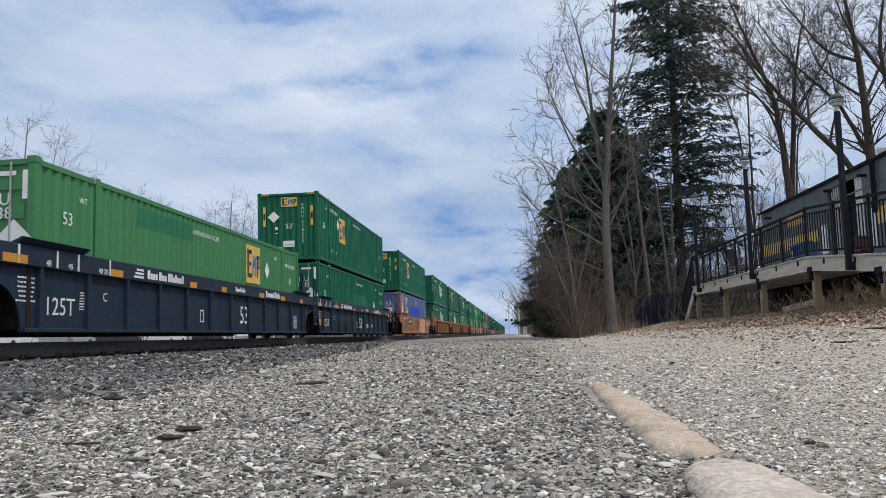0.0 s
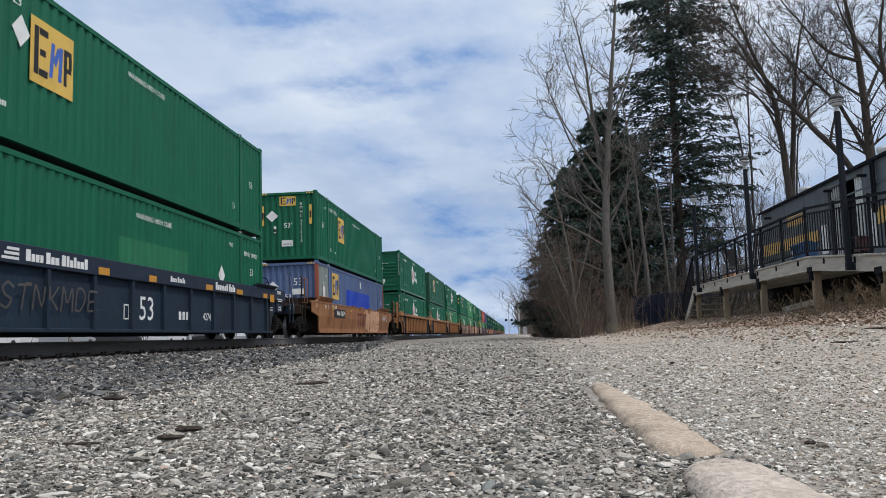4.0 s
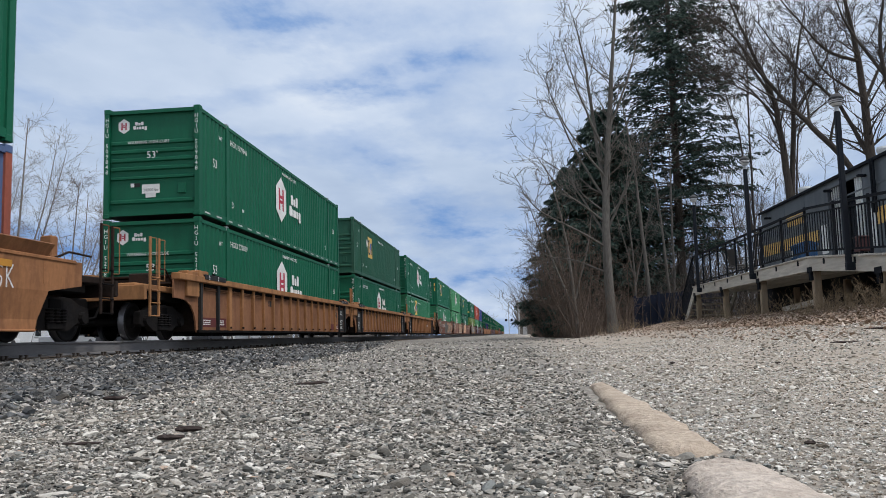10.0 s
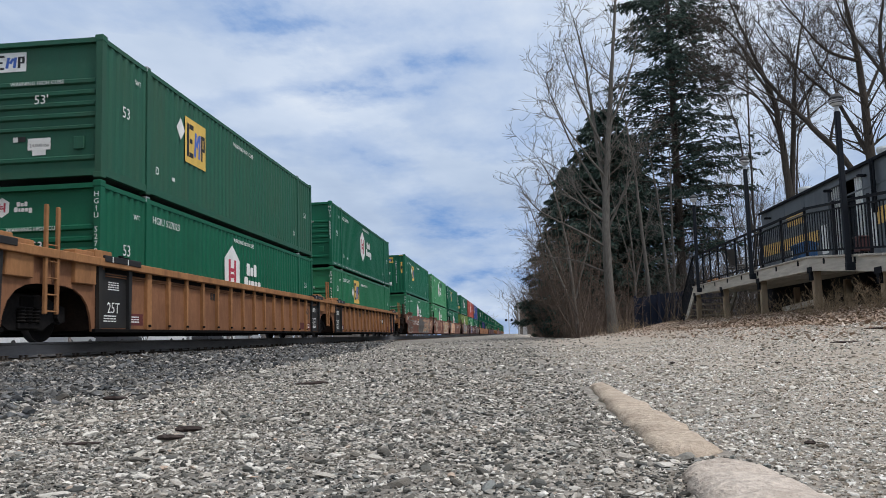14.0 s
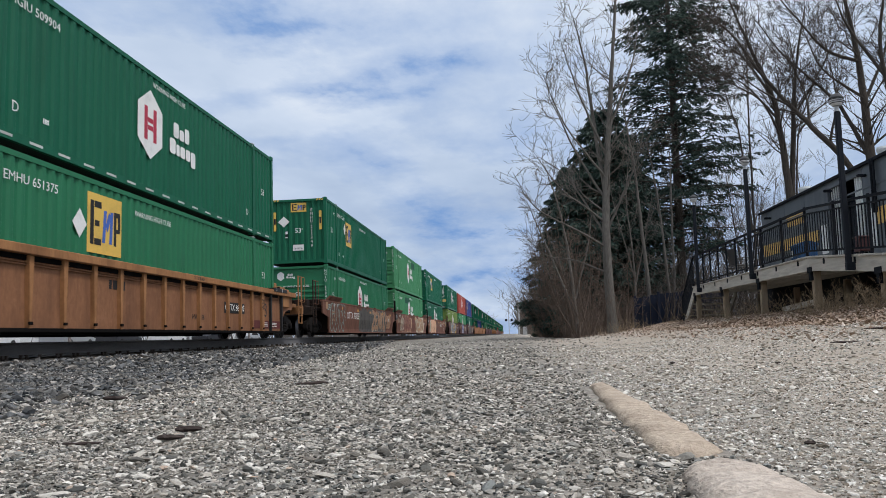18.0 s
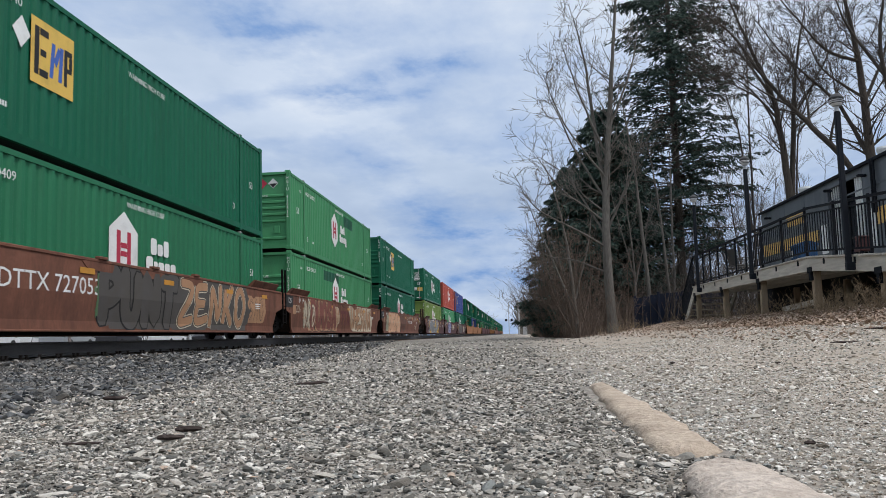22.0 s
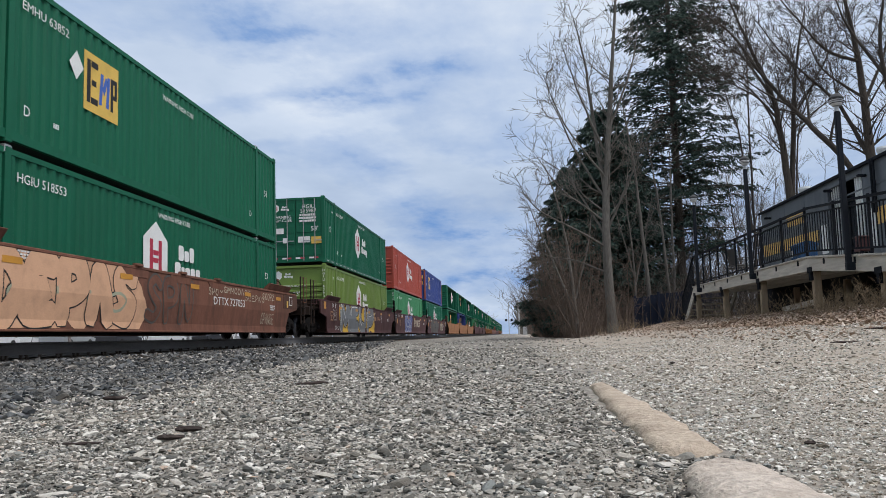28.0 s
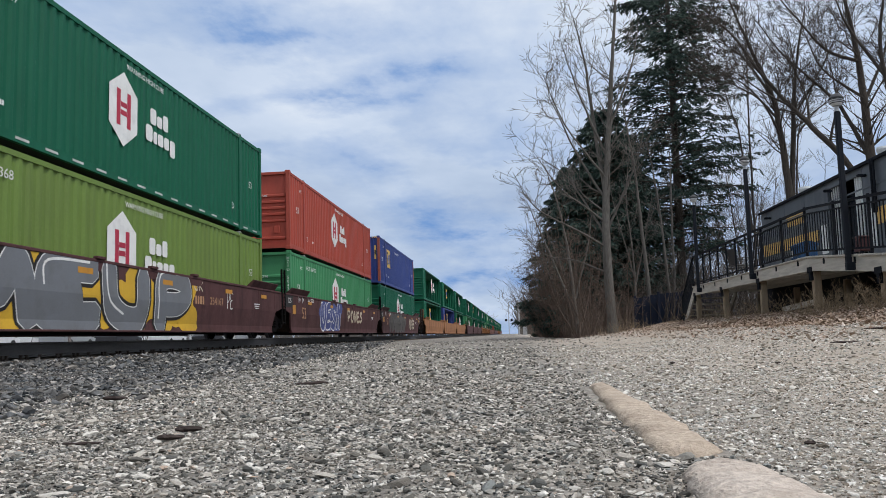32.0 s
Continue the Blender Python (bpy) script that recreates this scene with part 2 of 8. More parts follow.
TAGS = {
    "silver": paint("spray_silver", (0.155, 0.165, 0.18), 0.5, 0.2), "peach": paint("spray_peach", (0.62, 0.36, 0.22), 0.6, 0.2),
    "cream": paint("spray_cream", (0.55, 0.48, 0.36), 0.6, 0.3), "grey": paint("spray_grey", (0.075, 0.068, 0.062), 0.6, 0.3),
    "yellow": paint("spray_yellow", (0.60, 0.36, 0.03), 0.6, 0.2), "maroon": paint("spray_maroon", (0.11, 0.014, 0.016), 0.6, 0.2),
    "blue": paint("spray_blue", (0.06, 0.08, 0.24), 0.6, 0.2), "teal": paint("spray_teal", (0.30, 0.45, 0.42), 0.6, 0.2),
    "black": paint("spray_black", (0.014, 0.013, 0.013), 0.65, 0.15), "white": WHITE, "brown": CAR["brown"],
    "brick": paint("spray_brick", (0.20, 0.060, 0.045), 0.6, 0.3), "pale": paint("spray_pale_green", (0.36, 0.38, 0.27), 0.6, 0.25), "green": paint("spray_green", (0.09, 0.16, 0.08), 0.6, 0.3), "tan": paint("spray_tan", (0.40, 0.22, 0.12), 0.6, 0.3),
}
# ---------------------------------------------------------------- materials of the place


def ground_material():
    m, nt, bs = nodes_of("gravel_ground")
    co = nt.nodes.new("ShaderNodeTexCoord").outputs["Object"]
    vor = node(nt, "ShaderNodeTexVoronoi", Scale=38.0)
    nt.links.new(co, vor.inputs["Vector"])
    # Low tones here stand in for shade in the gaps between stones.
    stones = ramp(nt, vor.outputs["Color"], [(0.0, (0.04, 0.038, 0.034)), (0.4, (0.11, 0.103, 0.092)), (0.75, (0.32, 0.30, 0.265)), (1.0, (0.62, 0.59, 0.54))])
    fine = noise_of(nt, co, 60.0, 4.0, 0.7)
    dirt = noise_of(nt, co, 0.9, 6.0, 0.62)
    c = mixc(nt, ramp(nt, fine, [(0.35, (0, 0, 0)), (0.7, (0.55,) * 3)]), stones, (0.16, 0.14, 0.12))
    mid = noise_of(nt, co, 5.0, 6.0, 0.7)
    c = mixc(nt, ramp(nt, mid, [(0.38, (0, 0, 0)), (0.62, (0.5,) * 3)]), c, (0.46, 0.435, 0.39))
    c = mixc(nt, ramp(nt, noise_of(nt, co, 11.0, 5.0, 0.7), [(0.40, (0.7,) * 3), (0.55, (0, 0, 0))]), c, (0.11, 0.105, 0.095))
    c = mixc(nt, ramp(nt, dirt, [(0.42, (0, 0, 0)), (0.7, (0.6,) * 3)]), c, (0.29, 0.25, 0.20))
    sep = nt.nodes.new("ShaderNodeSeparateXYZ")
    nt.links.new(co, sep.inputs[0])
    edge = nt.nodes.new("ShaderNodeMath")
    edge.operation = "MULTIPLY_ADD"
    edge.inputs[1].default_value = 0.124
    nt.links.new(sep.outputs["Y"], edge.inputs[0])
    nt.links.new(sep.outputs["X"], edge.inputs[2])
    wob = nt.nodes.new("ShaderNodeMath")
    wob.operation = "MULTIPLY_ADD"
    wob.inputs[1].default_value = 1.6
    nt.links.new(dirt, wob.inputs[0])
    nt.links.new(edge.outputs[0], wob.inputs[2])
    mr = nt.nodes.new("ShaderNodeMapRange")
    mr.inputs["From Min"].default_value, mr.inputs["From Max"].default_value = -1.10, -0.55
    mr.inputs["To Min"].default_value, mr.inputs["To Max"].default_value = 1.0, 0.0
    nt.links.new(wob.outputs[0], mr.inputs["Value"])
    wob_r = nt.nodes.new("ShaderNodeMath")
    wob_r.operation = "MULTIPLY_ADD"
    wob_r.inputs[1].default_value = 1.6
    nt.links.new(dirt, wob_r.inputs[0])
    nt.links.new(sep.outputs["X"], wob_r.inputs[2])
    mt = nt.nodes.new("ShaderNodeMapRange")
    mt.inputs["From Min"].default_value, mt.inputs["From Max"].default_value = 0.9, 2.4
    mt.inputs["To Max"].default_value = 0.62
    nt.links.new(wob_r.outputs[0], mt.inputs["Value"])
    pale = mixc(nt, ramp(nt, fine, [(0.35, (0, 0, 0)), (0.7, (1, 1, 1))]), (0.36, 0.295, 0.23), (0.64, 0.565, 0.475))
    c = mixc(nt, mt.outputs["Result"], c, pale)
    # Dark brown soil past the deck's edge, also painting the shade beneath it.
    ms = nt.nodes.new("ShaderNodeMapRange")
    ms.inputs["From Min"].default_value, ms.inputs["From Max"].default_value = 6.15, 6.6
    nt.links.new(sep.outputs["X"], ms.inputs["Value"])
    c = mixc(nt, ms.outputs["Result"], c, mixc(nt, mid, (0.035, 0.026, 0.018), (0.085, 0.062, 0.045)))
    dark = ramp(nt, vor.outputs["Color"], [(0.0, (0.045, 0.047, 0.05)), (0.6, (0.115, 0.115, 0.115)), (1.0, (0.24, 0.23, 0.22))])
    c = mixc(nt, mr.outputs["Result"], c, dark)
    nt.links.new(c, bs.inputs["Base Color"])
    bs.inputs["Roughness"].default_value = 0.95
    bs.inputs["Specular IOR Level"].default_value = 0.15
    d = nt.nodes.new("ShaderNodeMath")
    d.operation = "SUBTRACT"
    d.inputs[0].default_value = 1.0
    nt.links.new(vor.outputs["Distance"], d.inputs[1])
    bump_to(nt, bs, d.outputs[0], 0.8, 0.02)
    return m


def stone_material(name, stops, rough=0.85):
    """Loose stones, each of its own shade."""
    m, nt, bs = nodes_of(name)
    co = nt.nodes.new("ShaderNodeTexCoord").outputs["Object"]
    isl = nt.nodes.new("ShaderNodeNewGeometry").outputs["Random Per Island"]
    c = ramp(nt, isl, stops)
    fine = noise_of(nt, co, 180.0, 4.0, 0.7)
    dust = noise_of(nt, co, 3.0, 4.0, 0.6)
    c = mixc(nt, ramp(nt, fine, [(0.35, (0.30,) * 3), (0.7, (0.0,) * 3)]), c, (0.07, 0.066, 0.062))
    c = mixc(nt, ramp(nt, dust, [(0.4, (0.0,) * 3), (0.75, (0.34,) * 3)]), c, (0.38, 0.32, 0.245))
    nt.links.new(c, bs.inputs["Base Color"])
    bs.inputs["Roughness"].default_value = rough
    bs.inputs["Specular IOR Level"].default_value = 0.3
    bump_to(nt, bs, fine, 0.5, 0.004)
    return m


GROUND = ground_material()
# The ramp's darkest stones also make up for missing crevice shade.
GRAVEL = stone_material("lot_gravel", [(0.0, (0.015, 0.018, 0.018)), (0.21, (0.066, 0.072, 0.068)), (0.38, (0.20, 0.176, 0.147)), (0.48, (0.22, 0.233, 0.222)), (0.61, (0.41, 0.370, 0.315)), (0.79, (0.60, 0.565, 0.505)), (0.97, (0.86, 0.82, 0.75)), (1.0, (0.46, 0.33, 0.24))])
BALLAST = stone_material("track_ballast", [(0.0, (0.012, 0.015, 0.018)), (0.30, (0.038, 0.045, 0.052)), (0.62, (0.088, 0.097, 0.104)), (0.88, (0.19, 0.195, 0.198)), (1.0, (0.50, 0.46, 0.41))])
BARK_GREY = surface("grey_bark", (0.128, 0.118, 0.105), 0.95, 0, (0.05, 0.045, 0.04), 0.6, 30, 3.0, (1, 1, 0.15), 0.8, 0.3, 0.1)
BARK_DARK = surface("dark_bark", (0.075, 0.064, 0.055), 0.95, 0, (0.02, 0.018, 0.016), 0.6, 30, 3.0, (1, 1, 0.15), 0.8, 0.3, 0.1)
TWIG = surface("twig_bark", (0.150, 0.137, 0.122), 0.95, 0, (0.07, 0.06, 0.05), 0.4, 10, 1.0, vary=0.25, bump=0, spec=0.1)
TWIG_DARK = surface("dark_twig_bark", (0.076, 0.064, 0.055), 0.95, 0, (0.03, 0.026, 0.024), 0.4, 10, 1.0, vary=0.25, bump=0, spec=0.1)
BRUSH = surface("dry_brush", (0.130, 0.100, 0.081), 0.95, 0, (0.09, 0.06, 0.05), 0.5, 6, 0.8, vary=0.35, bump=0, spec=0.1)
STRAW = surface("dry_straw", (0.24, 0.185, 0.125), 0.95, 0, (0.15, 0.10, 0.06), 0.5, 6, 0.8, vary=0.35, bump=0, spec=0.1)


def island_material(name, stops, rough=0.8, trans=0.0):
    m, nt, bs = nodes_of(name)
    isl = nt.nodes.new("ShaderNodeNewGeometry").outputs["Random Per Island"]
    co = nt.nodes.new("ShaderNodeTexCoord").outputs["Object"]
    c = ramp(nt, isl, stops)
    c = mixc(nt, ramp(nt, noise_of(nt, co, 0.8, 3.0), [(0.3, (0.35,) * 3), (0.7, (0.0,) * 3)]), c, tuple(x * 0.5 for x in stops[0][1]))
    nt.links.new(c, bs.inputs["Base Color"])
    bs.inputs["Roughness"].default_value = rough
    bs.inputs["Specular IOR Level"].default_value = 0.2
    return m


NEEDLES = island_material("conifer_needles", [(0.0, (0.026, 0.046, 0.040)), (0.6, (0.046, 0.074, 0.060)), (1.0, (0.076, 0.106, 0.084))])
LEAVES = island_material("dead_leaves", [(0.0, (0.14, 0.09, 0.06)), (0.5, (0.33, 0.235, 0.17)), (0.85, (0.46, 0.36, 0.28)), (1.0, (0.60, 0.52, 0.44))])
RAIL_SIDE = surface("rail_side", (0.150, 0.148, 0.150), 0.85, 0.0, (0.10, 0.088, 0.080), 0.6, 25, 2.0, (1, 0.2, 1), 0.2)
TIE_WOOD = surface("tie_wood", (0.19, 0.155, 0.125), 0.95, 0, (0.05, 0.04, 0.035), 0.5, 30, 2.0, (0.2, 1, 1), 0.5, 0.25, 0.15)
DECK_WOOD = surface("weathered_deck_wood", (0.46, 0.43, 0.38), 0.9, 0, (0.25, 0.225, 0.19), 0.5, 14, 1.5, (1, 0.12, 1), 0.35, 0.2, 0.15)
POST_WOOD = surface("tan_post_wood", (0.30, 0.235, 0.165), 0.9, 0, (0.15, 0.125, 0.10), 0.5, 14, 1.5, (1, 1, 0.12), 0.35, 0.2, 0.15)
RAILING = surface("black_railing_paint", (0.005, 0.007, 0.011), 0.75, 0, (0.014, 0.014, 0.015), 0.3, 30, 2.0, spec=0.2)
LAMP_POST = surface("dark_lamp_post_paint", (0.009, 0.012, 0.018), 0.7, 0, (0.02, 0.02, 0.022), 0.3, 30, 2.0, spec=0.2)
CARBODY = surface("charcoal_carbody_paint", (0.098, 0.112, 0.126), 0.45, 0, (0.058, 0.064, 0.072), 0.85, 30, 1.3, (1, 1, 0.4), 0.08, spec=0.35)
CAR_ROOF = surface("dark_carbody_roof", (0.045, 0.047, 0.05), 0.7, 0, (0.09, 0.085, 0.08), 0.6, 20, 1.0)
CAR_YELLOW = surface("carbody_yellow_paint", (0.62, 0.39, 0.12), 0.6, 0, (0.25, 0.17, 0.06), 0.4, 20, 1.5)
CAR_WHITE = surface("carbody_white_paint", (0.60, 0.62, 0.62), 0.6, 0, (0.3, 0.3, 0.3), 0.4, 20, 1.5)
NAVY_FENCE = surface("navy_fence_panel", (0.012, 0.017, 0.034), 0.75, 0, (0.03, 0.03, 0.035), 0.5, 20, 1.5, spec=0.15)
BIN_BLUE = surface("blue_bin_plastic", (0.006, 0.055, 0.15), 0.5, 0, (0.04, 0.05, 0.06), 0.3, 20, 2.0)
CHAIR_DARK = surface("dark_chair_metal", (0.02, 0.02, 0.022), 0.5)
KERB = surface("worn_tan_concrete", (0.47, 0.385, 0.30), 0.9, 0, (0.22, 0.165, 0.12), 0.75, 70, 9.0, (1, 1, 1), 1.0, 0.28, 0.2)
KERB_PALE = surface("worn_grey_concrete", (0.51, 0.44, 0.375), 0.9, 0, (0.27, 0.215, 0.17), 0.75, 60, 7.0, (1, 1, 1), 1.0, 0.28, 0.2)
HOUSE_WHITE = surface("white_house_siding", (0.62, 0.63, 0.63), 0.8, 0, (0.4, 0.4, 0.39), 0.3, 10, 0.8)
ROOF_GREY = surface("grey_roof_shingle", (0.13, 0.12, 0.12), 0.9, 0, (0.07, 0.07, 0.07), 0.4, 12, 1.0)
WINDOW_DARK = surface("dark_window_glass", (0.02, 0.024, 0.03), 0.1, 0, (0.03, 0.03, 0.03), 0.2)
SIGNAL_GREY = surface("aluminium_mast", (0.42, 0.43, 0.44), 0.5, 0.6, (0.25, 0.25, 0.25), 0.3)
TYRE = surface("tyre_rubber", (0.02, 0.02, 0.02), 0.85)


# ---------------------------------------------------------------- sky
def sky_material():
    """Broken cloud over blue, as a far glowing backdrop."""
    m = bpy.data.materials.new("cloud_cover")
    m.use_nodes = True
    nt = m.node_tree
    nt.nodes.clear()
    out = nt.nodes.new("ShaderNodeOutputMaterial")
    em = nt.nodes.new("ShaderNodeEmission")
    co = nt.nodes.new("ShaderNodeTexCoord").outputs["Object"]
    wn_ = node(nt, "ShaderNodeTexNoise", Scale=0.0042, Detail=6.0, Roughness=0.6)
    nt.links.new(co, wn_.inputs["Vector"])
    wv = nt.nodes.new("ShaderNodeVectorMath")
    wv.operation = "MULTIPLY_ADD"
    wv.inputs[1].default_value = (520, 300, 0)
    nt.links.new(wn_.outputs["Color"], wv.inputs[0])
    nt.links.new(co, wv.inputs[2])
    off = nt.nodes.new("ShaderNodeVectorMath")
    off.operation = "SUBTRACT"
    off.inputs[1].default_value = (260, 150, 0)
    nt.links.new(wv.outputs[0], off.inputs[0])
    warped = off.outputs[0]

    def puff(x, y, sx, sy, weight, so_far):
        """Adds weight inside a soft ellipse of the sheet."""
        mp = node(nt, "ShaderNodeMapping", Location=(-x / sx, -y / sy, 0), Scale=(1 / sx, 1 / sy, 0))
        nt.links.new(warped, mp.inputs["Vector"])
        gr = nt.nodes.new("ShaderNodeTexGradient")
        gr.gradient_type = "SPHERICAL"
        nt.links.new(mp.outputs["Vector"], gr.inputs["Vector"])
        ma = nt.nodes.new("ShaderNodeMath")
        ma.operation = "MULTIPLY_ADD"
        ma.inputs[1].default_value = weight
        nt.links.new(gr.outputs["Fac"], ma.inputs[0])
        nt.links.new(so_far, ma.inputs[2])
        return ma.outputs[0]

    big = noise_of(nt, co, 0.00085, 7.0, 0.56, (1.0, 0.75, 0.5))
    wisps = noise_of(nt, co, 0.0042, 7.0, 0.62, (1.0, 0.55, 0.5))
    shade = noise_of(nt, co, 0.0016, 6.0, 0.55, (0.8, 0.6, 0.5))
    addn = nt.nodes.new("ShaderNodeMath")
    addn.operation = "MULTIPLY_ADD"
    addn.inputs[1].default_value = 0.42
    nt.links.new(wisps, addn.inputs[0])
    nt.links.new(big, addn.inputs[2])
    val = addn.outputs[0]
    for x, y, sx, sy, w in ((-300, 1050, 260, 110, -0.15), (-60, 1230, 200, 110, -0.125), (-225, 1345, 190, 100, -0.115), (-120, 2550, 260, 450, -0.12), (-950, 1650, 420, 280, 0.17), (-560, 1180, 320, 170, 0.20), (-85, 1900, 200, 260, 0.16), (-420, 1450, 260, 130, 0.16), (240, 1250, 240, 240, -0.10), (-450, 2000, 350, 220, 0.10), (-200, 3700, 500, 500, 0.14), (-1150, 1800, 520, 420, 0.20), (-800, 2300, 600, 420, 0.10), (-1220, 2050, 480, 520, 0.14)):
        val = puff(x, y, sx, sy, w, val)
    cover = ramp(nt, val, [(0.575, (0.02,) * 3), (0.665, (0.58,) * 3), (0.80, (1, 1, 1))])
    cloud = ramp(nt, shade, [(0.30, (0.38, 0.485, 0.68)), (0.45, (0.50, 0.61, 0.79)), (0.58, (0.63, 0.73, 0.89)), (0.72, (0.84, 0.90, 0.98))])
    c = mixc(nt, cover, (0.17, 0.33, 0.66), cloud)
    nt.links.new(c, em.inputs["Color"])
    em.inputs["Strength"].default_value = 0.92
    nt.links.new(em.outputs["Emission"], out.inputs["Surface"])
    return m


SKY_H, SKY_R = 520.0, 4700.0


def cloud_sheet():
    xs = np.linspace(-4400, 4400, 81)
    ys = np.linspace(650, 4650, 61)
    gx, gy = np.meshgrid(xs, ys)
    r = np.sqrt(gx ** 2 + gy ** 2)
    z = SKY_H * (1 - (r / SKY_R) ** 2) - 25
    v = np.stack([gx, gy, z], -1).reshape(-1, 3)
    i = np.arange(81 * 61).reshape(61, 81)
    q = np.stack([i[:-1, :-1], i[1:, :-1], i[1:, 1:], i[:-1, 1:]], -1).reshape(-1, 4)
    return tagged(new("cloud_backdrop", np_mesh("cloud_backdrop", v, q, sky_material(), True)), "broken white and grey cloud over a blue sky", "sky", kind="structure")


CLOUDS = cloud_sheet()


# ---------------------------------------------------------------- ground and track
def smooth(a, b, x):
    t = np.clip((x - a) / (b - a), 0, 1)
    return t * t * (3 - 2 * t)


def ground_z(x, y):
    """Height of the ground: flat lot, bank to the right, ballast to the left."""
    x, y = np.asarray(x, float), np.asarray(y, float)
    bank = 0.34 * smooth(1.6, 5.2, x) + 0.30 * smooth(4.6, 6.6, x) + 0.25 * smooth(8, 20, x)
    bank = bank * smooth(1.0, 7.0, y) * (1 - 0.6 * smooth(45, 110, y))
    low = -0.09 * smooth(2.2, 4.4, -x) + 0.060 * smooth(4.8, 7.6, -x) - 0.08 * smooth(11.0, 13.0, -x)
    wave = 0.012 * np.sin(x * 2.3 + 0.7 * y) * np.sin(y * 1.7) * smooth(2, 5, y)
    return bank + low + wave * smooth(-2.6, -2.0, x)


def ground_sheet():
    xs = np.concatenate([np.linspace(-3000, -60, 12), np.linspace(-50, -14, 10), np.linspace(-13.5, 8, 87), np.linspace(9, 60, 16), np.linspace(100, 3000, 10)])
    ys = np.concatenate([np.linspace(-900, -10, 8), np.linspace(-5, 10, 61), np.linspace(10.5, 40, 60), np.linspace(42, 120, 30), np.linspace(140, 4500, 20)])
    gx, gy = np.meshgrid(xs, ys)
    v = np.stack([gx, gy, ground_z(gx, gy)], -1).reshape(-1, 3)
    n, k = len(ys), len(xs)
    i = np.arange(n * k).reshape(n, k)
    q = np.stack([i[:-1, :-1], i[:-1, 1:], i[1:, 1:], i[1:, :-1]], -1).reshape(-1, 4)
    return tagged(new("ground", np_mesh("ground", v, q, GROUND, True)), "grey-brown gravel lot beside the railway", "ground", kind="structure")


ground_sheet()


def railway():
    """Two rails on ties with plates and spikes."""
    near = thing("railway_track", "steel rails on weathered wooden ties in grey ballast", "railway track", kind="structure")
    for s in (-1, 1):
        zt = EYE + 0.015 + s * 0.010
        x = TRACK_X_ + s * 0.755
        prof = [(-0.08, -0.256), (0.08, -0.256), (0.08, -0.235), (0.012, -0.215), (0.010, -0.045), (0.036, -0.036), (0.037, -0.008), (0.028, 0.0), (-0.028, 0.0), (-0.037, -0.008), (-0.036, -0.036), (-0.010, -0.045), (-0.012, -0.215), (-0.08, -0.235)]
        part("rail", Mb().prism_y([(x + a, zt + b) for a, b in prof], -120, 1500), RAIL_SIDE, near, "worn steel rail")
        part("running_surface", Mb().box(x - 0.026, x + 0.026, -120, 1500, zt - 0.002, zt + 0.002), TREAD, near, "polished rail head")
    iron = surface("spike_iron", (0.085, 0.072, 0.062), 0.85, 0, (0.12, 0.085, 0.06), 0.5, spec=0.15)
    tie = Mb().box(-1.30, 1.30, -0.115, 0.115, -0.17, 0.0, 0.008).mesh("tie", TIE_WOOD)
    plate = Mb().box(-0.18, 0.18, -0.10, 0.10, 0.0, 0.018, 0.004).mesh("tie_plate", iron)
    spike = Mb().box(-0.018, 0.018, -0.018, 0.018, 0.0, 0.045, 0.003).box(-0.030, 0.026, -0.024, 0.024, 0.045, 0.065, 0.006).mesh("rail_spike", iron)
    rng = random.Random(4)
    for i in range(150):
        y = 8.0 + i * 0.53 + rng.uniform(-0.05, 0.05)
        o = part("tie", tie, None, near)
        o.location = (TRACK_X_ + rng.uniform(-0.02, 0.02), y, EYE - 0.272)
        o.rotation_euler = (0, 0, rng.uniform(-0.012, 0.012))
        if i < 70:
            p = part("tie_plate", plate, None, near)
            p.location = (TRACK_X_ + 0.755, y, EYE - 0.271)
            for dy in (-0.07 + rng.uniform(-0.02, 0.02), 0.06 + rng.uniform(-0.02, 0.02))[:1 if i % 3 == 1 else 2]:
                q = part("rail_spike", spike, None, near)
                q.location = (TRACK_X_ + 0.755 + 0.10, y + dy, EYE - 0.253)
    far_ties = Mb()
    for i in range(400):
        y = 88 + i * 0.55
        far_ties.box(TRACK_X_ - 1.3, TRACK_X_ + 1.3, y - 0.11, y + 0.11, EYE - 0.40, EYE - 0.272)
    tagged(part("tie_row", far_ties, TIE_WOOD, near), kind="stuff")


TRACK_X_ = -9.24
railway()


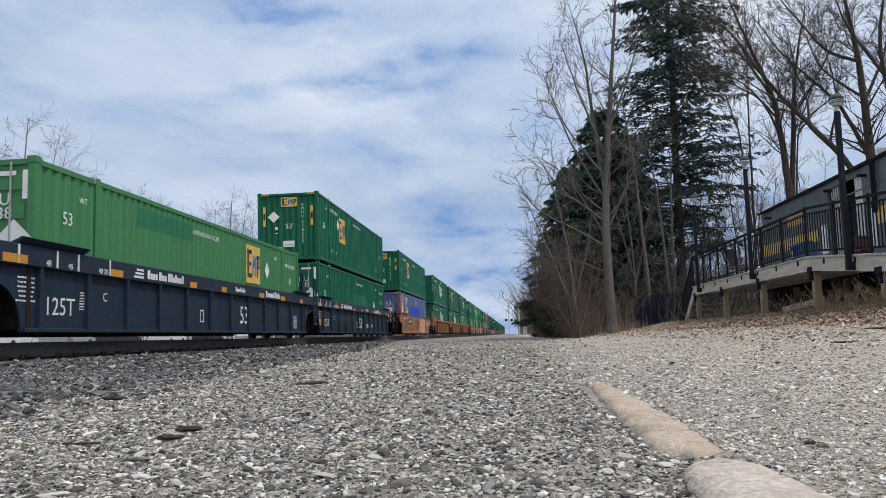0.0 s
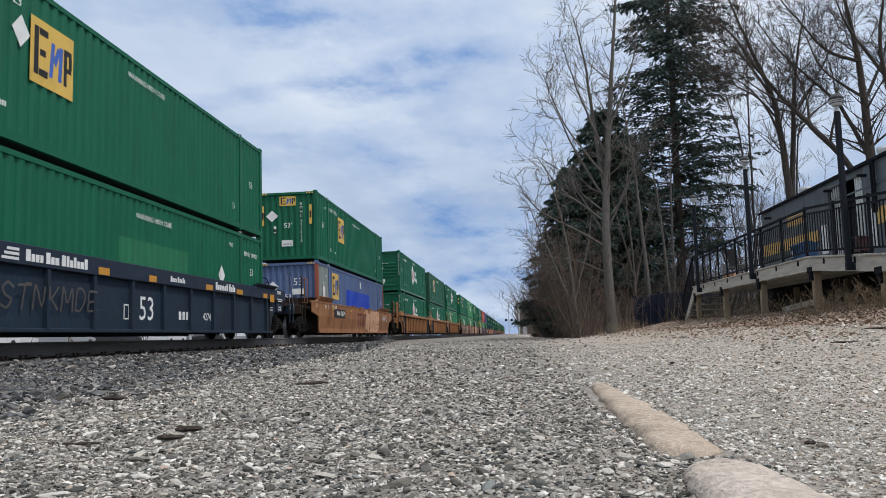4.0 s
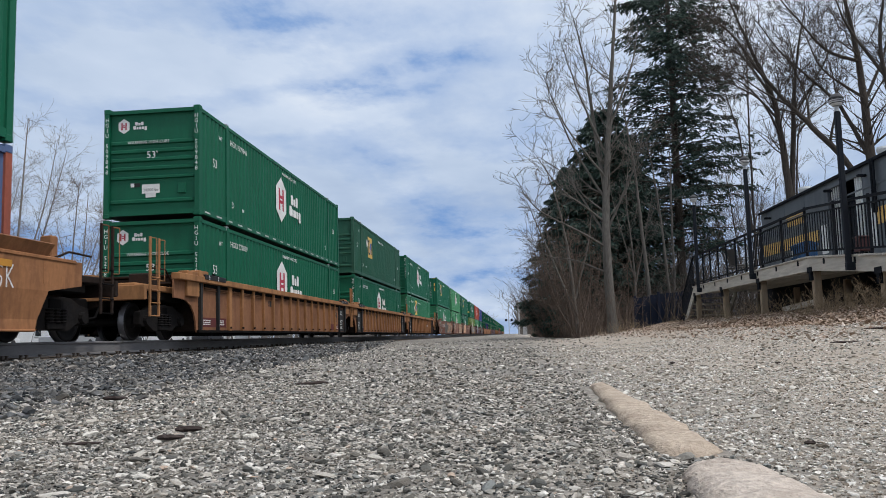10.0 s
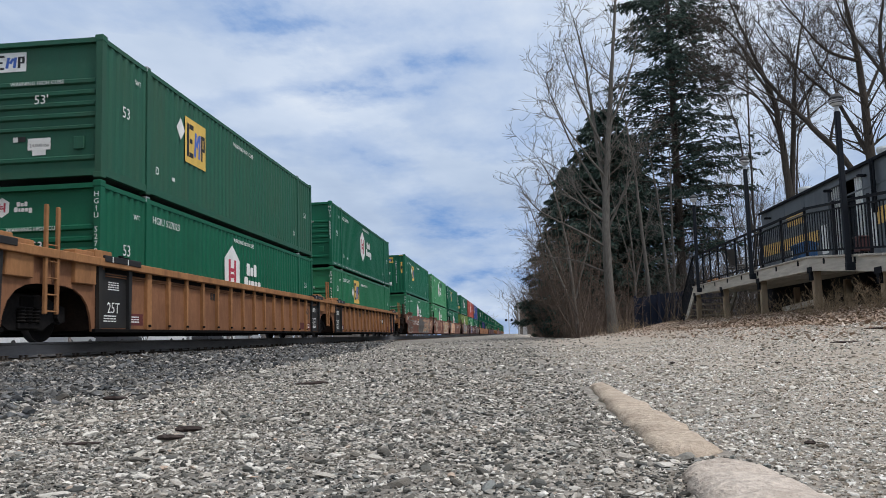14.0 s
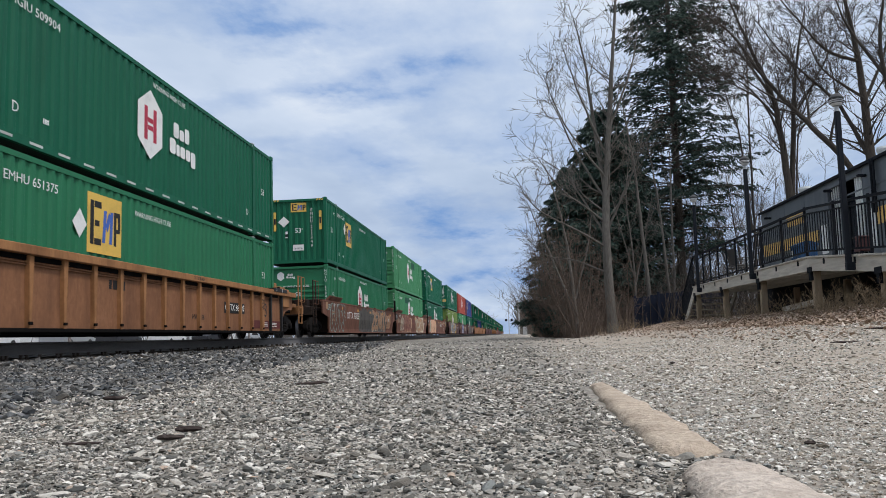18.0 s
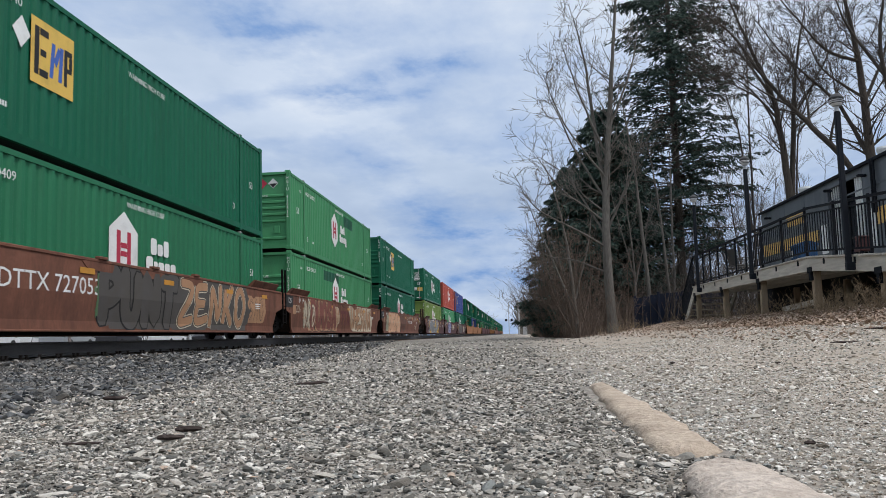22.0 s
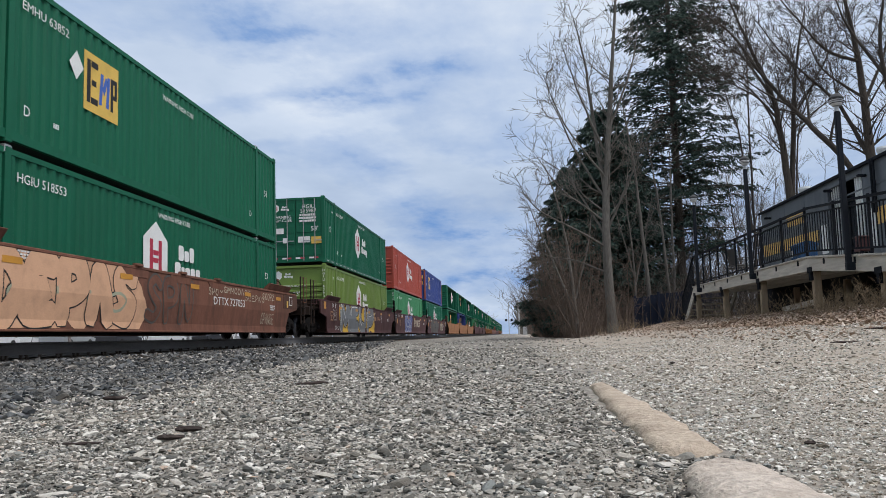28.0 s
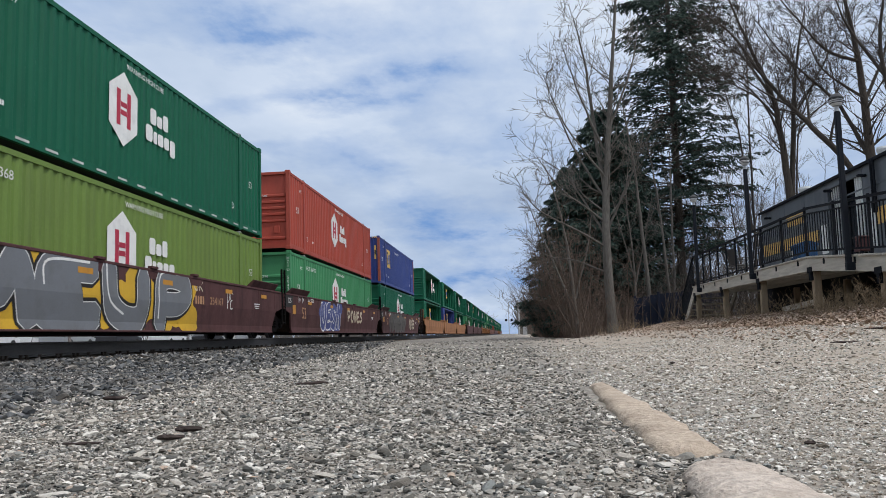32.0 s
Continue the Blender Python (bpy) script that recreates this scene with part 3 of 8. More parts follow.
# ---------------------------------------------------------------- kerb in the gravel
def kerb_piece(name, line, widths, height, seed, mat=None):
    """A low worn kerb: a rounded, uneven bar along a line."""
    rng = random.Random(seed)
    v, f, n = [], [], 9
    pts = []
    for i in range(len(line) - 1):
        steps = 14
        for k in range(steps):
            s = k / steps
            pts.append((Vector(line[i]).lerp(Vector(line[i + 1]), s), widths[i] + (widths[i + 1] - widths[i]) * s))
    pts.append((Vector(line[-1]), widths[-1]))
    m = len(pts)
    for j, (p, w) in enumerate(pts):
        d = (pts[min(j + 1, m - 1)][0] - pts[max(j - 1, 0)][0]).normalized()
        side = Vector((d.y, -d.x, 0))
        e = min(1.0, 0.35 + 0.65 * min(j, m - 1 - j) / 2.0)
        for k in range(n):
            a = math.pi * k / (n - 1)
            rr = 1 + 0.20 * noise.noise(Vector((j * 0.35 + seed, k * 0.8, seed))) + 0.14 * noise.noise(Vector((j * 1.1 + seed, k * 1.6, 9.0)))
            u = math.copysign(abs(math.cos(a)) ** 0.6, math.cos(a)) * w / 2 * rr * e
            h = (math.sin(a) ** 0.65) * height * (1 + 0.22 * noise.noise(Vector((j * 0.3, k * 0.5, seed + 5.0))) + 0.10 * noise.noise(Vector((j * 0.9, k * 1.2, seed)))) * e
            q = p + side * u
            v.append((q.x, q.y, float(ground_z(q.x, q.y)) - 0.02 + h))
    for j in range(m - 1):
        f += [(j * n + k, (j + 1) * n + k, (j + 1) * n + k + 1, j * n + k + 1) for k in range(n - 1)]
    f += [tuple(range(n)), tuple(range((m - 1) * n + n - 1, (m - 1) * n - 1, -1))]
    return solo(name, Mb().add(v, f), mat or KERB, "worn tan concrete kerb piece half sunk in gravel", "kerb", "kerb pieces", smooth=True)


kerb_piece("kerb_stone", [(0.415, 4.25, 0), (0.41, 3.2, 0), (0.40, 2.35, 0), (0.382, 1.79, 0)], [0.06, 0.14, 0.17, 0.15], 0.046, 2)
kerb_piece("kerb_stone", [(0.392, 1.60, 0), (0.392, 1.45, 0), (0.395, 1.15, 0), (0.42, 0.5, 0)], [0.15, 0.19, 0.215, 0.21], 0.050, 7, KERB_PALE)


# ---------------------------------------------------------------- deck with ramp, railing and lamps
DX = 6.2
Y_RAMP, Y_BEND, Y_END = 6.0, 16.85, 27.4
Z_DECK = EYE + 1.49


def deck_z(y):
    return Z_DECK if y >= Y_BEND else Z_DECK - (Y_BEND - y) * 0.083


def timber_deck():
    t = thing("timber_deck", "weathered grey timber deck with a ramp on posts", "deck")
    # boards across, in the level part and down the ramp
    rng = random.Random(8)
    y = Y_RAMP
    while y < Y_END - 0.02:
        z = deck_z(y + 0.07)
        w = 2.56
        part("deck_board", Mb().box(DX - 0.03 + rng.uniform(-0.012, 0.012), DX + w, y, y + 0.135, z - 0.035, z, 0.004), DECK_WOOD, t)
        y += 0.143
    for y0, y1 in ((Y_RAMP, Y_BEND), (Y_BEND, Y_END)):
        z0, z1 = deck_z(y0), deck_z(y1)
        n = 3
        for i in range(n):
            a, b = y0 + (y1 - y0) * i / n, y0 + (y1 - y0) * (i + 1) / n
            za, zb = z0 + (z1 - z0) * i / n - 0.04, z0 + (z1 - z0) * (i + 1) / n - 0.04
            part("rim_beam", Mb().prism_x([(a + 0.004, za - 0.27), (b - 0.004, zb - 0.27), (b - 0.004, zb), (a + 0.004, za)], DX, DX + 0.045), DECK_WOOD, t, "grey weathered rim beam")
        for x in (DX + 0.6, DX + 1.2, DX + 1.8):
            part("joist", Mb().prism_x([(y0, z0 - 0.26), (y1, z1 - 0.26), (y1, z1 - 0.04), (y0, z0 - 0.04)], x, x + 0.045), DECK_WOOD, t)
    for y in (10.3, 13.79, 16.83, 20.33, 23.85, 27.3):
        for x in (DX + 0.05, DX + 2.1):
            g = float(ground_z(x, y)) - 0.1
            part("support_post", Mb().box(x, x + 0.15, y - 0.075, y + 0.075, g, deck_z(y) - 0.30, 0.008), POST_WOOD, t, "tan timber support post")
        g = deck_z(y) - 0.45
        part("post_bracket", Mb().box(DX - 0.014, DX + 0.004, y - 0.13, y + 0.13, g + 0.10, g + 0.22, 0.005).box(DX - 0.014, DX + 0.05, y - 0.05, y + 0.05, g - 0.06, g + 0.12, 0.005), RAILING, t, "black post bracket")
    part("brace", Mb().prism_x([(20.2, 0.68), (20.2, 0.80), (17.6, 0.93), (17.6, 0.81)][::-1], DX + 0.5, DX + 0.54), DECK_WOOD, t)
    for i in range(30):
        y = 13.2 + i * 0.47
        part("joist_clip", Mb().box(DX - 0.02, DX + 0.002, y, y + 0.05, deck_z(y) - 0.16, deck_z(y) - 0.05), RAILING, t) if i % 3 == 0 else None
    # steps down at the far end
    for i in range(7):
        z = Z_DECK - 0.19 * (i + 1)
        part("step_tread", Mb().box(DX + 0.05, DX + 1.4, Y_END + i * 0.28, Y_END + 0.30 + i * 0.28, z - 0.04, z, 0.005), DECK_WOOD, t)
    for x in (DX, DX + 1.4):
        part("stringer", Mb().prism_x([(Y_END, Z_DECK - 0.35), (Y_END + 2.0, Z_DECK - 1.62), (Y_END + 2.15, Z_DECK - 1.45), (Y_END, Z_DECK - 0.04)], x, x + 0.05), DECK_WOOD, t)
    return t


def railing():
    t = thing("deck_railing", "black metal railing with thin vertical balusters", "railing")
    x = DX + 0.04
    for y0, y1 in ((8.0, Y_BEND), (Y_BEND, Y_END)):
        z0, z1 = deck_z(y0), deck_z(y1)
        for h0, h1, w, nm in ((0.99, 1.035, 0.03, "top_rail"), (0.88, 0.91, 0.018, "upper_rail"), (0.09, 0.125, 0.02, "bottom_rail")):
            part(nm, Mb().prism_x([(y0, z0 + h0), (y1, z1 + h0), (y1, z1 + h1), (y0, z0 + h1)], x - w, x + w), RAILING, t)
    y = 8.1
    n = 0
    while y < Y_END:
        z = deck_z(y)
        if y > 20.9:
            if n % 7 == 0:
                part("railing_post", Mb().box(x - 0.02, x + 0.02, y - 0.02, y + 0.02, z - 0.05, z + 1.0, 0.005), RAILING, t)
        elif n % 11 == 0:
            part("railing_post", Mb().box(x - 0.024, x + 0.024, y - 0.024, y + 0.024, z - 0.05, z + 1.06, 0.006), RAILING, t)
        else:
            part("baluster", Mb().box(x - 0.009, x + 0.009, y - 0.009, y + 0.009, z + 0.10, z + 0.90), RAILING, t)
        y += 0.135
        n += 1
    # slanted rail beside the steps
    for h, w in ((1.0, 0.03), (0.12, 0.02)):
        part("stair_rail", Mb().prism_x([(Y_END, Z_DECK + h), (Y_END + 1.95, Z_DECK - 1.33 + h), (Y_END + 1.95, Z_DECK - 1.29 + h), (Y_END, Z_DECK + h + 0.045)], x - w, x + w), RAILING, t)
    for i in range(14):
        y = Y_END + 0.1 + i * 0.135
        z = Z_DECK - (y - Y_END) * 0.682
        part("baluster", Mb().box(x - 0.011, x + 0.011, y - 0.011, y + 0.011, z + 0.12, z + 1.0), RAILING, t)
    part("railing_post", Mb().box(x - 0.04, x + 0.04, Y_END + 1.92, Y_END + 2.0, 0.45, Z_DECK - 1.30 + 1.1, 0.006), RAILING, t)
    return t


GLOBE = surface("frosted_globe", (0.55, 0.56, 0.57), 0.25, 0, (0.4, 0.4, 0.4), 0.3, bump=0)


def deck_lamp(y, foot, top):
    t = thing("deck_lamp", "tall dark square lamp post with a round capped globe", "lamp post", "lamp posts on the deck")
    t.location = (DX - 0.10, y, 0)
    part("post", Mb().box(-0.046, 0.046, -0.046, 0.046, foot, top, 0.010), LAMP_POST, t)
    part("mounting_plate", Mb().box(-0.052, 0.10, -0.052, 0.052, foot - 0.10, foot + 0.05, 0.008), LAMP_POST, t)
    part("neck", Mb().lathe([(0.055, top), (0.04, top + 0.03), (0.036, top + 0.09), (0.075, top + 0.10)], 16), GALV, t)
    part("globe", Mb().lathe([(0.05, top + 0.10), (0.095, top + 0.13), (0.115, top + 0.19), (0.118, top + 0.23)], 24), GLOBE, t, "frosted glass globe", True)
    for h in (0.155, 0.19, 0.222):
        part("louvre", Mb().lathe([(0.118, top + h - 0.005), (0.126, top + h), (0.118, top + h + 0.005)], 24), RAILING, t)
    part("cap", Mb().lathe([(0.135, top + 0.23), (0.128, top + 0.26), (0.09, top + 0.31), (0.04, top + 0.335), (0.012, top + 0.345), (0.010, top + 0.37)], 24), CAR_ROOF, t, "dark domed cap", True)


timber_deck()
railing()
for y, foot, top in ((14.68, EYE + 1.12, EYE + 3.98), (20.45, EYE + 1.36, EYE + 4.12), (26.25, EYE + 1.34, EYE + 4.14)):
    deck_lamp(y, foot, top)


# ---------------------------------------------------------------- old rail car behind the deck
def rail_car():
    t = thing("old_passenger_car", "old charcoal rail car with yellow painted bands", "rail car")
    x0, x1, ya, yb = 8.8, 11.8, 3.0, 28.0
    z0, z1 = EYE + 0.95, EYE + 4.02
    # side wall panels between the door openings
    doors = [(20.05, 22.2), (11.0, 12.4)]
    cuts = [ya] + [c for d in sorted(doors) for c in d] + [yb]
    for a, b in zip(cuts[::2], cuts[1::2]):
        y = a
        while y < b - 0.01:
            e = min(b, y + 1.75)
            part("side_panel", Mb().box(x0, x0 + 0.08, y + 0.004, e - 0.004, z0, z1, 0.004), CARBODY, t)
            part("rivet_strip", Mb().box(x0 - 0.008, x0, e - 0.035, e + 0.0, z0, z1 - 0.02), CARBODY, t)
            y = e
    for a, b in doors:
        part("door_header", Mb().box(x0, x0 + 0.08, a, b, z1 - 0.22, z1), CARBODY, t)
        part("door_sill", Mb().box(x0, x0 + 0.08, a, b, z0, z0 + 0.45), CARBODY, t)
        for k, (p, q) in enumerate(((a + 0.05, a + 0.62), (b - 0.62, b - 0.05))):
            part("door_leaf", Mb().box(x0 + 0.10, x0 + 0.14, p, q, z0 + 0.45, z1 - 0.22, 0.005), CAR_WHITE if k == 0 else CARBODY, t)
            for i in range(4):
                part("window_bar", Mb().box(x0 + 0.06, x0 + 0.085, p + 0.08 + i * 0.14, p + 0.10 + i * 0.14, z0 + 0.45, z1 - 0.22), CAR_WHITE, t)
        # Dark sheet inside the doorway in place of the unlit interior.
        part("door_panel", Mb().box(x0 + 0.30, x0 + 0.34, a, b, z0, z1 - 0.5), WINDOW_DARK, t)
    part("far_side", Mb().box(x1 - 0.08, x1, ya, yb, z0, z1), CARBODY, t)
    for y in (ya, yb - 0.08):
        part("end_wall", Mb().box(x0 + 0.08, x1 - 0.08, y, y + 0.08, z0, z1 + 0.1), CARBODY, t)
    n = 10
    prof = [(x0 - 0.06 + (x1 - x0 + 0.12) * i / n, z1 + 0.02 + 0.42 * math.sin(math.pi * i / n) ** 0.8) for i in range(n + 1)]
    part("roof", Mb().prism_y(prof, ya - 0.1, yb + 0.12), CAR_ROOF, t, "dark arched metal roof")
    part("gutter", Mb().box(x0 - 0.09, x0 - 0.02, ya, yb + 0.1, z1 - 0.05, z1 + 0.03, 0.01), RAILING, t, "black rain gutter")
    part("letter_board", Mb().box(x0 - 0.022, x0 - 0.010, ya, yb, z1 - 0.62, z1 - 0.58), CARBODY, t)
    for y in (19.2, 24.4):
        part("roof_vent", Mb().lathe([(0.16, z1 + 0.08), (0.20, z1 + 0.20), (0.18, z1 + 0.26), (0.05, z1 + 0.28)], 14, "z", (x0 + 0.22, y, 0)), CAR_WHITE, t, "pale domed roof vent")
    # Dark panels added along the car to stand in for under-deck shade.
    for i in range(16):
        part("skirt_panel", Mb().box(x0 - 0.03, x0 - 0.012, ya + i * 1.56, ya + i * 1.56 + 1.55, 0.3, Z_DECK - 0.06 if ya + i * 1.56 > 15.2 else z0 - 0.02), RAILING, t, "dark panel in place of the shade under the deck")
    part("under_frame", Mb().box(x0 + 0.1, x1 - 0.1, ya, yb, z0 - 0.35, z0), RAILING, t)
    # painted yellow bands
    for a, b, p0, q0, p1, q1 in ((22.95, 27.95, 2.47, 2.78, 2.47, 2.87), (24.05, 25.5, 3.14, 3.46, 3.18, 3.58), (18.0, 19.42, 2.43, 2.82, 2.43, 2.85), (14.2, 17.0, 2.45, 2.85, 2.45, 2.85)):
        part("painted_band", Mb().prism_x([(a, EYE + p0), (b, EYE + p1), (b, EYE + q1), (a, EYE + q0)], x0 - 0.014, x0 - 0.010), CAR_YELLOW, t, "faded yellow painted band")
    for a, b, p, q in ((22.35, 22.8, 2.05, 2.86), (19.45, 19.85, 1.9, 2.86)):
        part("painted_band", Mb().box(x0 - 0.016, x0 - 0.012, a, b, EYE + p, EYE + q), CAR_WHITE, t, "faded white painted panel")
    for y in (27.0, 21.9, 19.8, 16.2):
        part("wall_lamp", Mb().box(x0 - 0.22, x0, y - 0.05, y + 0.05, z1 - 0.34, z1 - 0.27, 0.015), RAILING, t)
    for y in (19.35, 19.22):
        part("vent_pipe", Mb().tube((x0 - 0.08, y, z1 - 1.3), (x0 - 0.08, y, z1 - 0.02), 0.032).tube((x0 - 0.08, y, z1 - 0.02), (x0 + 0.1, y - 0.2, z1 + 0.06), 0.032), RAILING, t, "black vent pipe")
    for y in (6.0, 24.5):
        for dy in (-0.9, 0.9):
            part("wheelset", Mb().tube((x0 + 0.6, y + dy, 1.0), (x1 - 0.6, y + dy, 1.0), 0.45, n=20), DARK_STEEL, t)
        part("truck_frame", Mb().box(x0 + 0.5, x0 + 0.62, y - 1.4, y + 1.4, 0.85, 1.15, 0.02), DARK_STEEL, t)


rail_car()


# ---------------------------------------------------------------- small things on and by the deck
def storage_bin(x, y, z):
    t = thing("storage_bin", "dark blue ribbed plastic bin with a domed lid", "bin")
    t.location = (x, y, z)
    lid = [(-0.25 + 0.50 * i / 8, 0.47 + 0.08 * math.sin(math.pi * i / 8)) for i in range(9)]
    part("body", Mb().box(-0.22, 0.22, -0.26, 0.26, 0.0, 0.46, 0.03), BIN_BLUE, t)
    part("lid", Mb().prism_y([(-0.25, 0.44), (0.25, 0.44)] + lid[::-1], -0.28, 0.28), BIN_BLUE, t)
    for i in range(4):
        q = -0.165 + i * 0.11
        part("rib", Mb().box(q - 0.018, q + 0.018, -0.278, -0.255, 0.04, 0.42), BIN_BLUE, t)
        part("rib", Mb().box(-0.238, -0.215, q * 1.2 - 0.02, q * 1.2 + 0.02, 0.04, 0.42), BIN_BLUE, t)
    part("sticker", Mb().box(-0.243, -0.239, 0.10, 0.18, 0.18, 0.36), CAR_WHITE, t, "white sticker")


def red_chest(x, y, z):
    t = thing("storage_chest", "dark red metal chest standing on the deck", "chest")
    t.location = (x, y, z)
    red = surface("dark_red_enamel", (0.040, 0.006, 0.007), 0.45, 0, (0.05, 0.02, 0.02), 0.3, 20, 2.0)
    part("body", Mb().box(-0.13, 0.13, -0.16, 0.16, 0.06, 0.34, 0.02), red, t)
    part("lid", Mb().box(-0.14, 0.14, -0.17, 0.17, 0.34, 0.39, 0.015), red, t)
    for sx in (-0.09, 0.09):
        for sy in (-0.12, 0.12):
            part("foot", Mb().box(sx - 0.03, sx + 0.03, sy - 0.03, sy + 0.03, 0.0, 0.06), RAILING, t)


def patio_chair(x, y, z, rz):
    t = thing("patio_chair", "dark metal patio chair on the deck", "chair", "chairs on the deck")
    t.matrix_world = pose(x, y, z, 0, 0, rz)
    part("seat", Mb().box(-0.24, 0.24, -0.24, 0.24, 0.42, 0.46, 0.015), CHAIR_DARK, t)
    part("backrest", Mb().prism_x([(0.20, 0.46), (0.24, 0.46), (0.34, 0.95), (0.30, 0.95)], -0.24, 0.24), CHAIR_DARK, t)
    for sx in (-0.22, 0.22):
        for sy in (-0.21, 0.21):
            part("leg", Mb().tube((sx, sy, 0.0), (sx, sy, 0.42), 0.016), CHAIR_DARK, t)
        part("armrest", Mb().box(sx - 0.025, sx + 0.025, -0.24, 0.28, 0.64, 0.665, 0.008), CHAIR_DARK, t)


storage_bin(6.98, 19.2, Z_DECK)
red_chest(7.32, 16.85, Z_DECK)
patio_chair(DX + 0.8, 24.4, Z_DECK, 100)
patio_chair(DX + 0.9, 25.5, Z_DECK, 70)


def fence():
    t = thing("board_fence", "dark navy board fence at the wood's edge", "fence")
    n = 11
    for i in range(n):
        x = 5.05 + i * 0.30
        y = 33.0 - i * 0.12
        g = float(ground_z(x, y))
        part("panel", Mb().box(x, x + 0.285, y - 0.02, y + 0.02, g - 0.05, g + 1.28 - 0.02 * i, 0.005), NAVY_FENCE, t)
        if i % 3 == 0:
            part("post", Mb().box(x - 0.05, x + 0.05, y - 0.08, y + 0.0, g - 0.1, g + 1.36 - 0.02 * i, 0.008), NAVY_FENCE, t)


fence()


# ---------------------------------------------------------------- trees
def tubes(segs, sides):
    """One mesh's arrays from many tapered segments (p0, p1, r0, r1)."""
    a = np.array([(*s[0], *s[1], s[2], s[3]) for s in segs], dtype=np.float64)
    p0, p1, r0, r1 = a[:, 0:3], a[:, 3:6], a[:, 6], a[:, 7]
    d = p1 - p0
    d /= np.maximum(np.linalg.norm(d, axis=1, keepdims=True), 1e-9)
    ref = np.where(np.abs(d[:, 2:3]) < 0.9, np.array([[0, 0, 1.0]]), np.array([[1.0, 0, 0]]))
    u = np.cross(d, ref)
    u /= np.linalg.norm(u, axis=1, keepdims=True)
    w = np.cross(d, u)
    ang = 2 * np.pi * np.arange(sides) / sides
    ring = u[:, None, :] * np.cos(ang)[None, :, None] + w[:, None, :] * np.sin(ang)[None, :, None]
    v = np.concatenate([p0[:, None, :] + ring * r0[:, None, None], p1[:, None, :] + ring * r1[:, None, None]], axis=1)
    base = np.arange(len(a))[:, None] * (2 * sides)
    i = np.arange(sides)
    q = np.stack([i, (i + 1) % sides, sides + (i + 1) % sides, sides + i], -1)
    return v.reshape(-1, 3), (base[:, :, None] + q[None]).reshape(-1, 4)


def curve(ctrl, per=5):
    """Points along a smooth bent line through a few control points."""
    out = []
    for i in range(len(ctrl) - 1):
        p0, p1, p2, p3 = (Vector(ctrl[max(0, min(len(ctrl) - 1, i + k))]) for k in (-1, 0, 1, 2))
        for k in range(per):
            s = k / per
            out.append(0.5 * (2 * p1 + (p2 - p0) * s + (2 * p0 - 5 * p1 + 4 * p2 - p3) * s * s + (3 * p1 - p0 - 3 * p2 + p3) * s ** 3))
    return out + [Vector(ctrl[-1])]


def sprout(rng, pts, r0, r1, level, out, form):
    """Lays a branch along pts and lets side branches grow from it; out[level] gathers the segments."""
    n = len(pts) - 1
    for i in range(n):
        a, b = r0 + (r1 - r0) * i / n, r0 + (r1 - r0) * (i + 1) / n
        lap = (pts[i + 1] - pts[i]).normalized() * b * 0.12 if level == 0 else Vector()
        out[level].append((tuple(pts[i]), tuple(pts[i + 1] + lap), a, b))
    if level + 1 >= len(out):
        return
    length = sum((pts[i + 1] - pts[i]).length for i in range(n))
    for _ in range(max(2, int(length * form["dens"][level] * rng.uniform(0.8, 1.2)))):
        s = form["bare"][level] + (1 - form["bare"][level]) * rng.random() ** 0.85
        i = min(n - 1, int(s * n))
        p = pts[i].lerp(pts[i + 1], s * n - i)
        d = (pts[i + 1] - pts[i]).normalized()
        ax = d.orthogonal().normalized()
        ax.rotate(Matrix.Rotation(rng.uniform(0, 2 * math.pi), 3, d))
        d.rotate(Matrix.Rotation(rng.uniform(*form["spread"]), 3, ax))
        ln = form["reach"][level] * rng.uniform(0.45, 1.25) * (1.1 - 0.55 * s)
        steps = (6, 5, 4, 3)[level]
        kid = [p]
        for _ in range(steps):
            d = (d + Vector((rng.uniform(-1, 1), rng.uniform(-1, 1), rng.uniform(-0.7, 0.7) + form["up"])) * form["wob"]).normalized()
            kid.append(kid[-1] + d * ln / steps)
        rr = max(form["rmin"], (r0 + (r1 - r0) * s) * (rng.uniform(0.16, 0.34) if level == 0 else rng.uniform(0.4, 0.6)))
        sprout(rng, kid, rr, max(form["rmin"] * 0.5, rr * 0.3), level + 1, out, form)


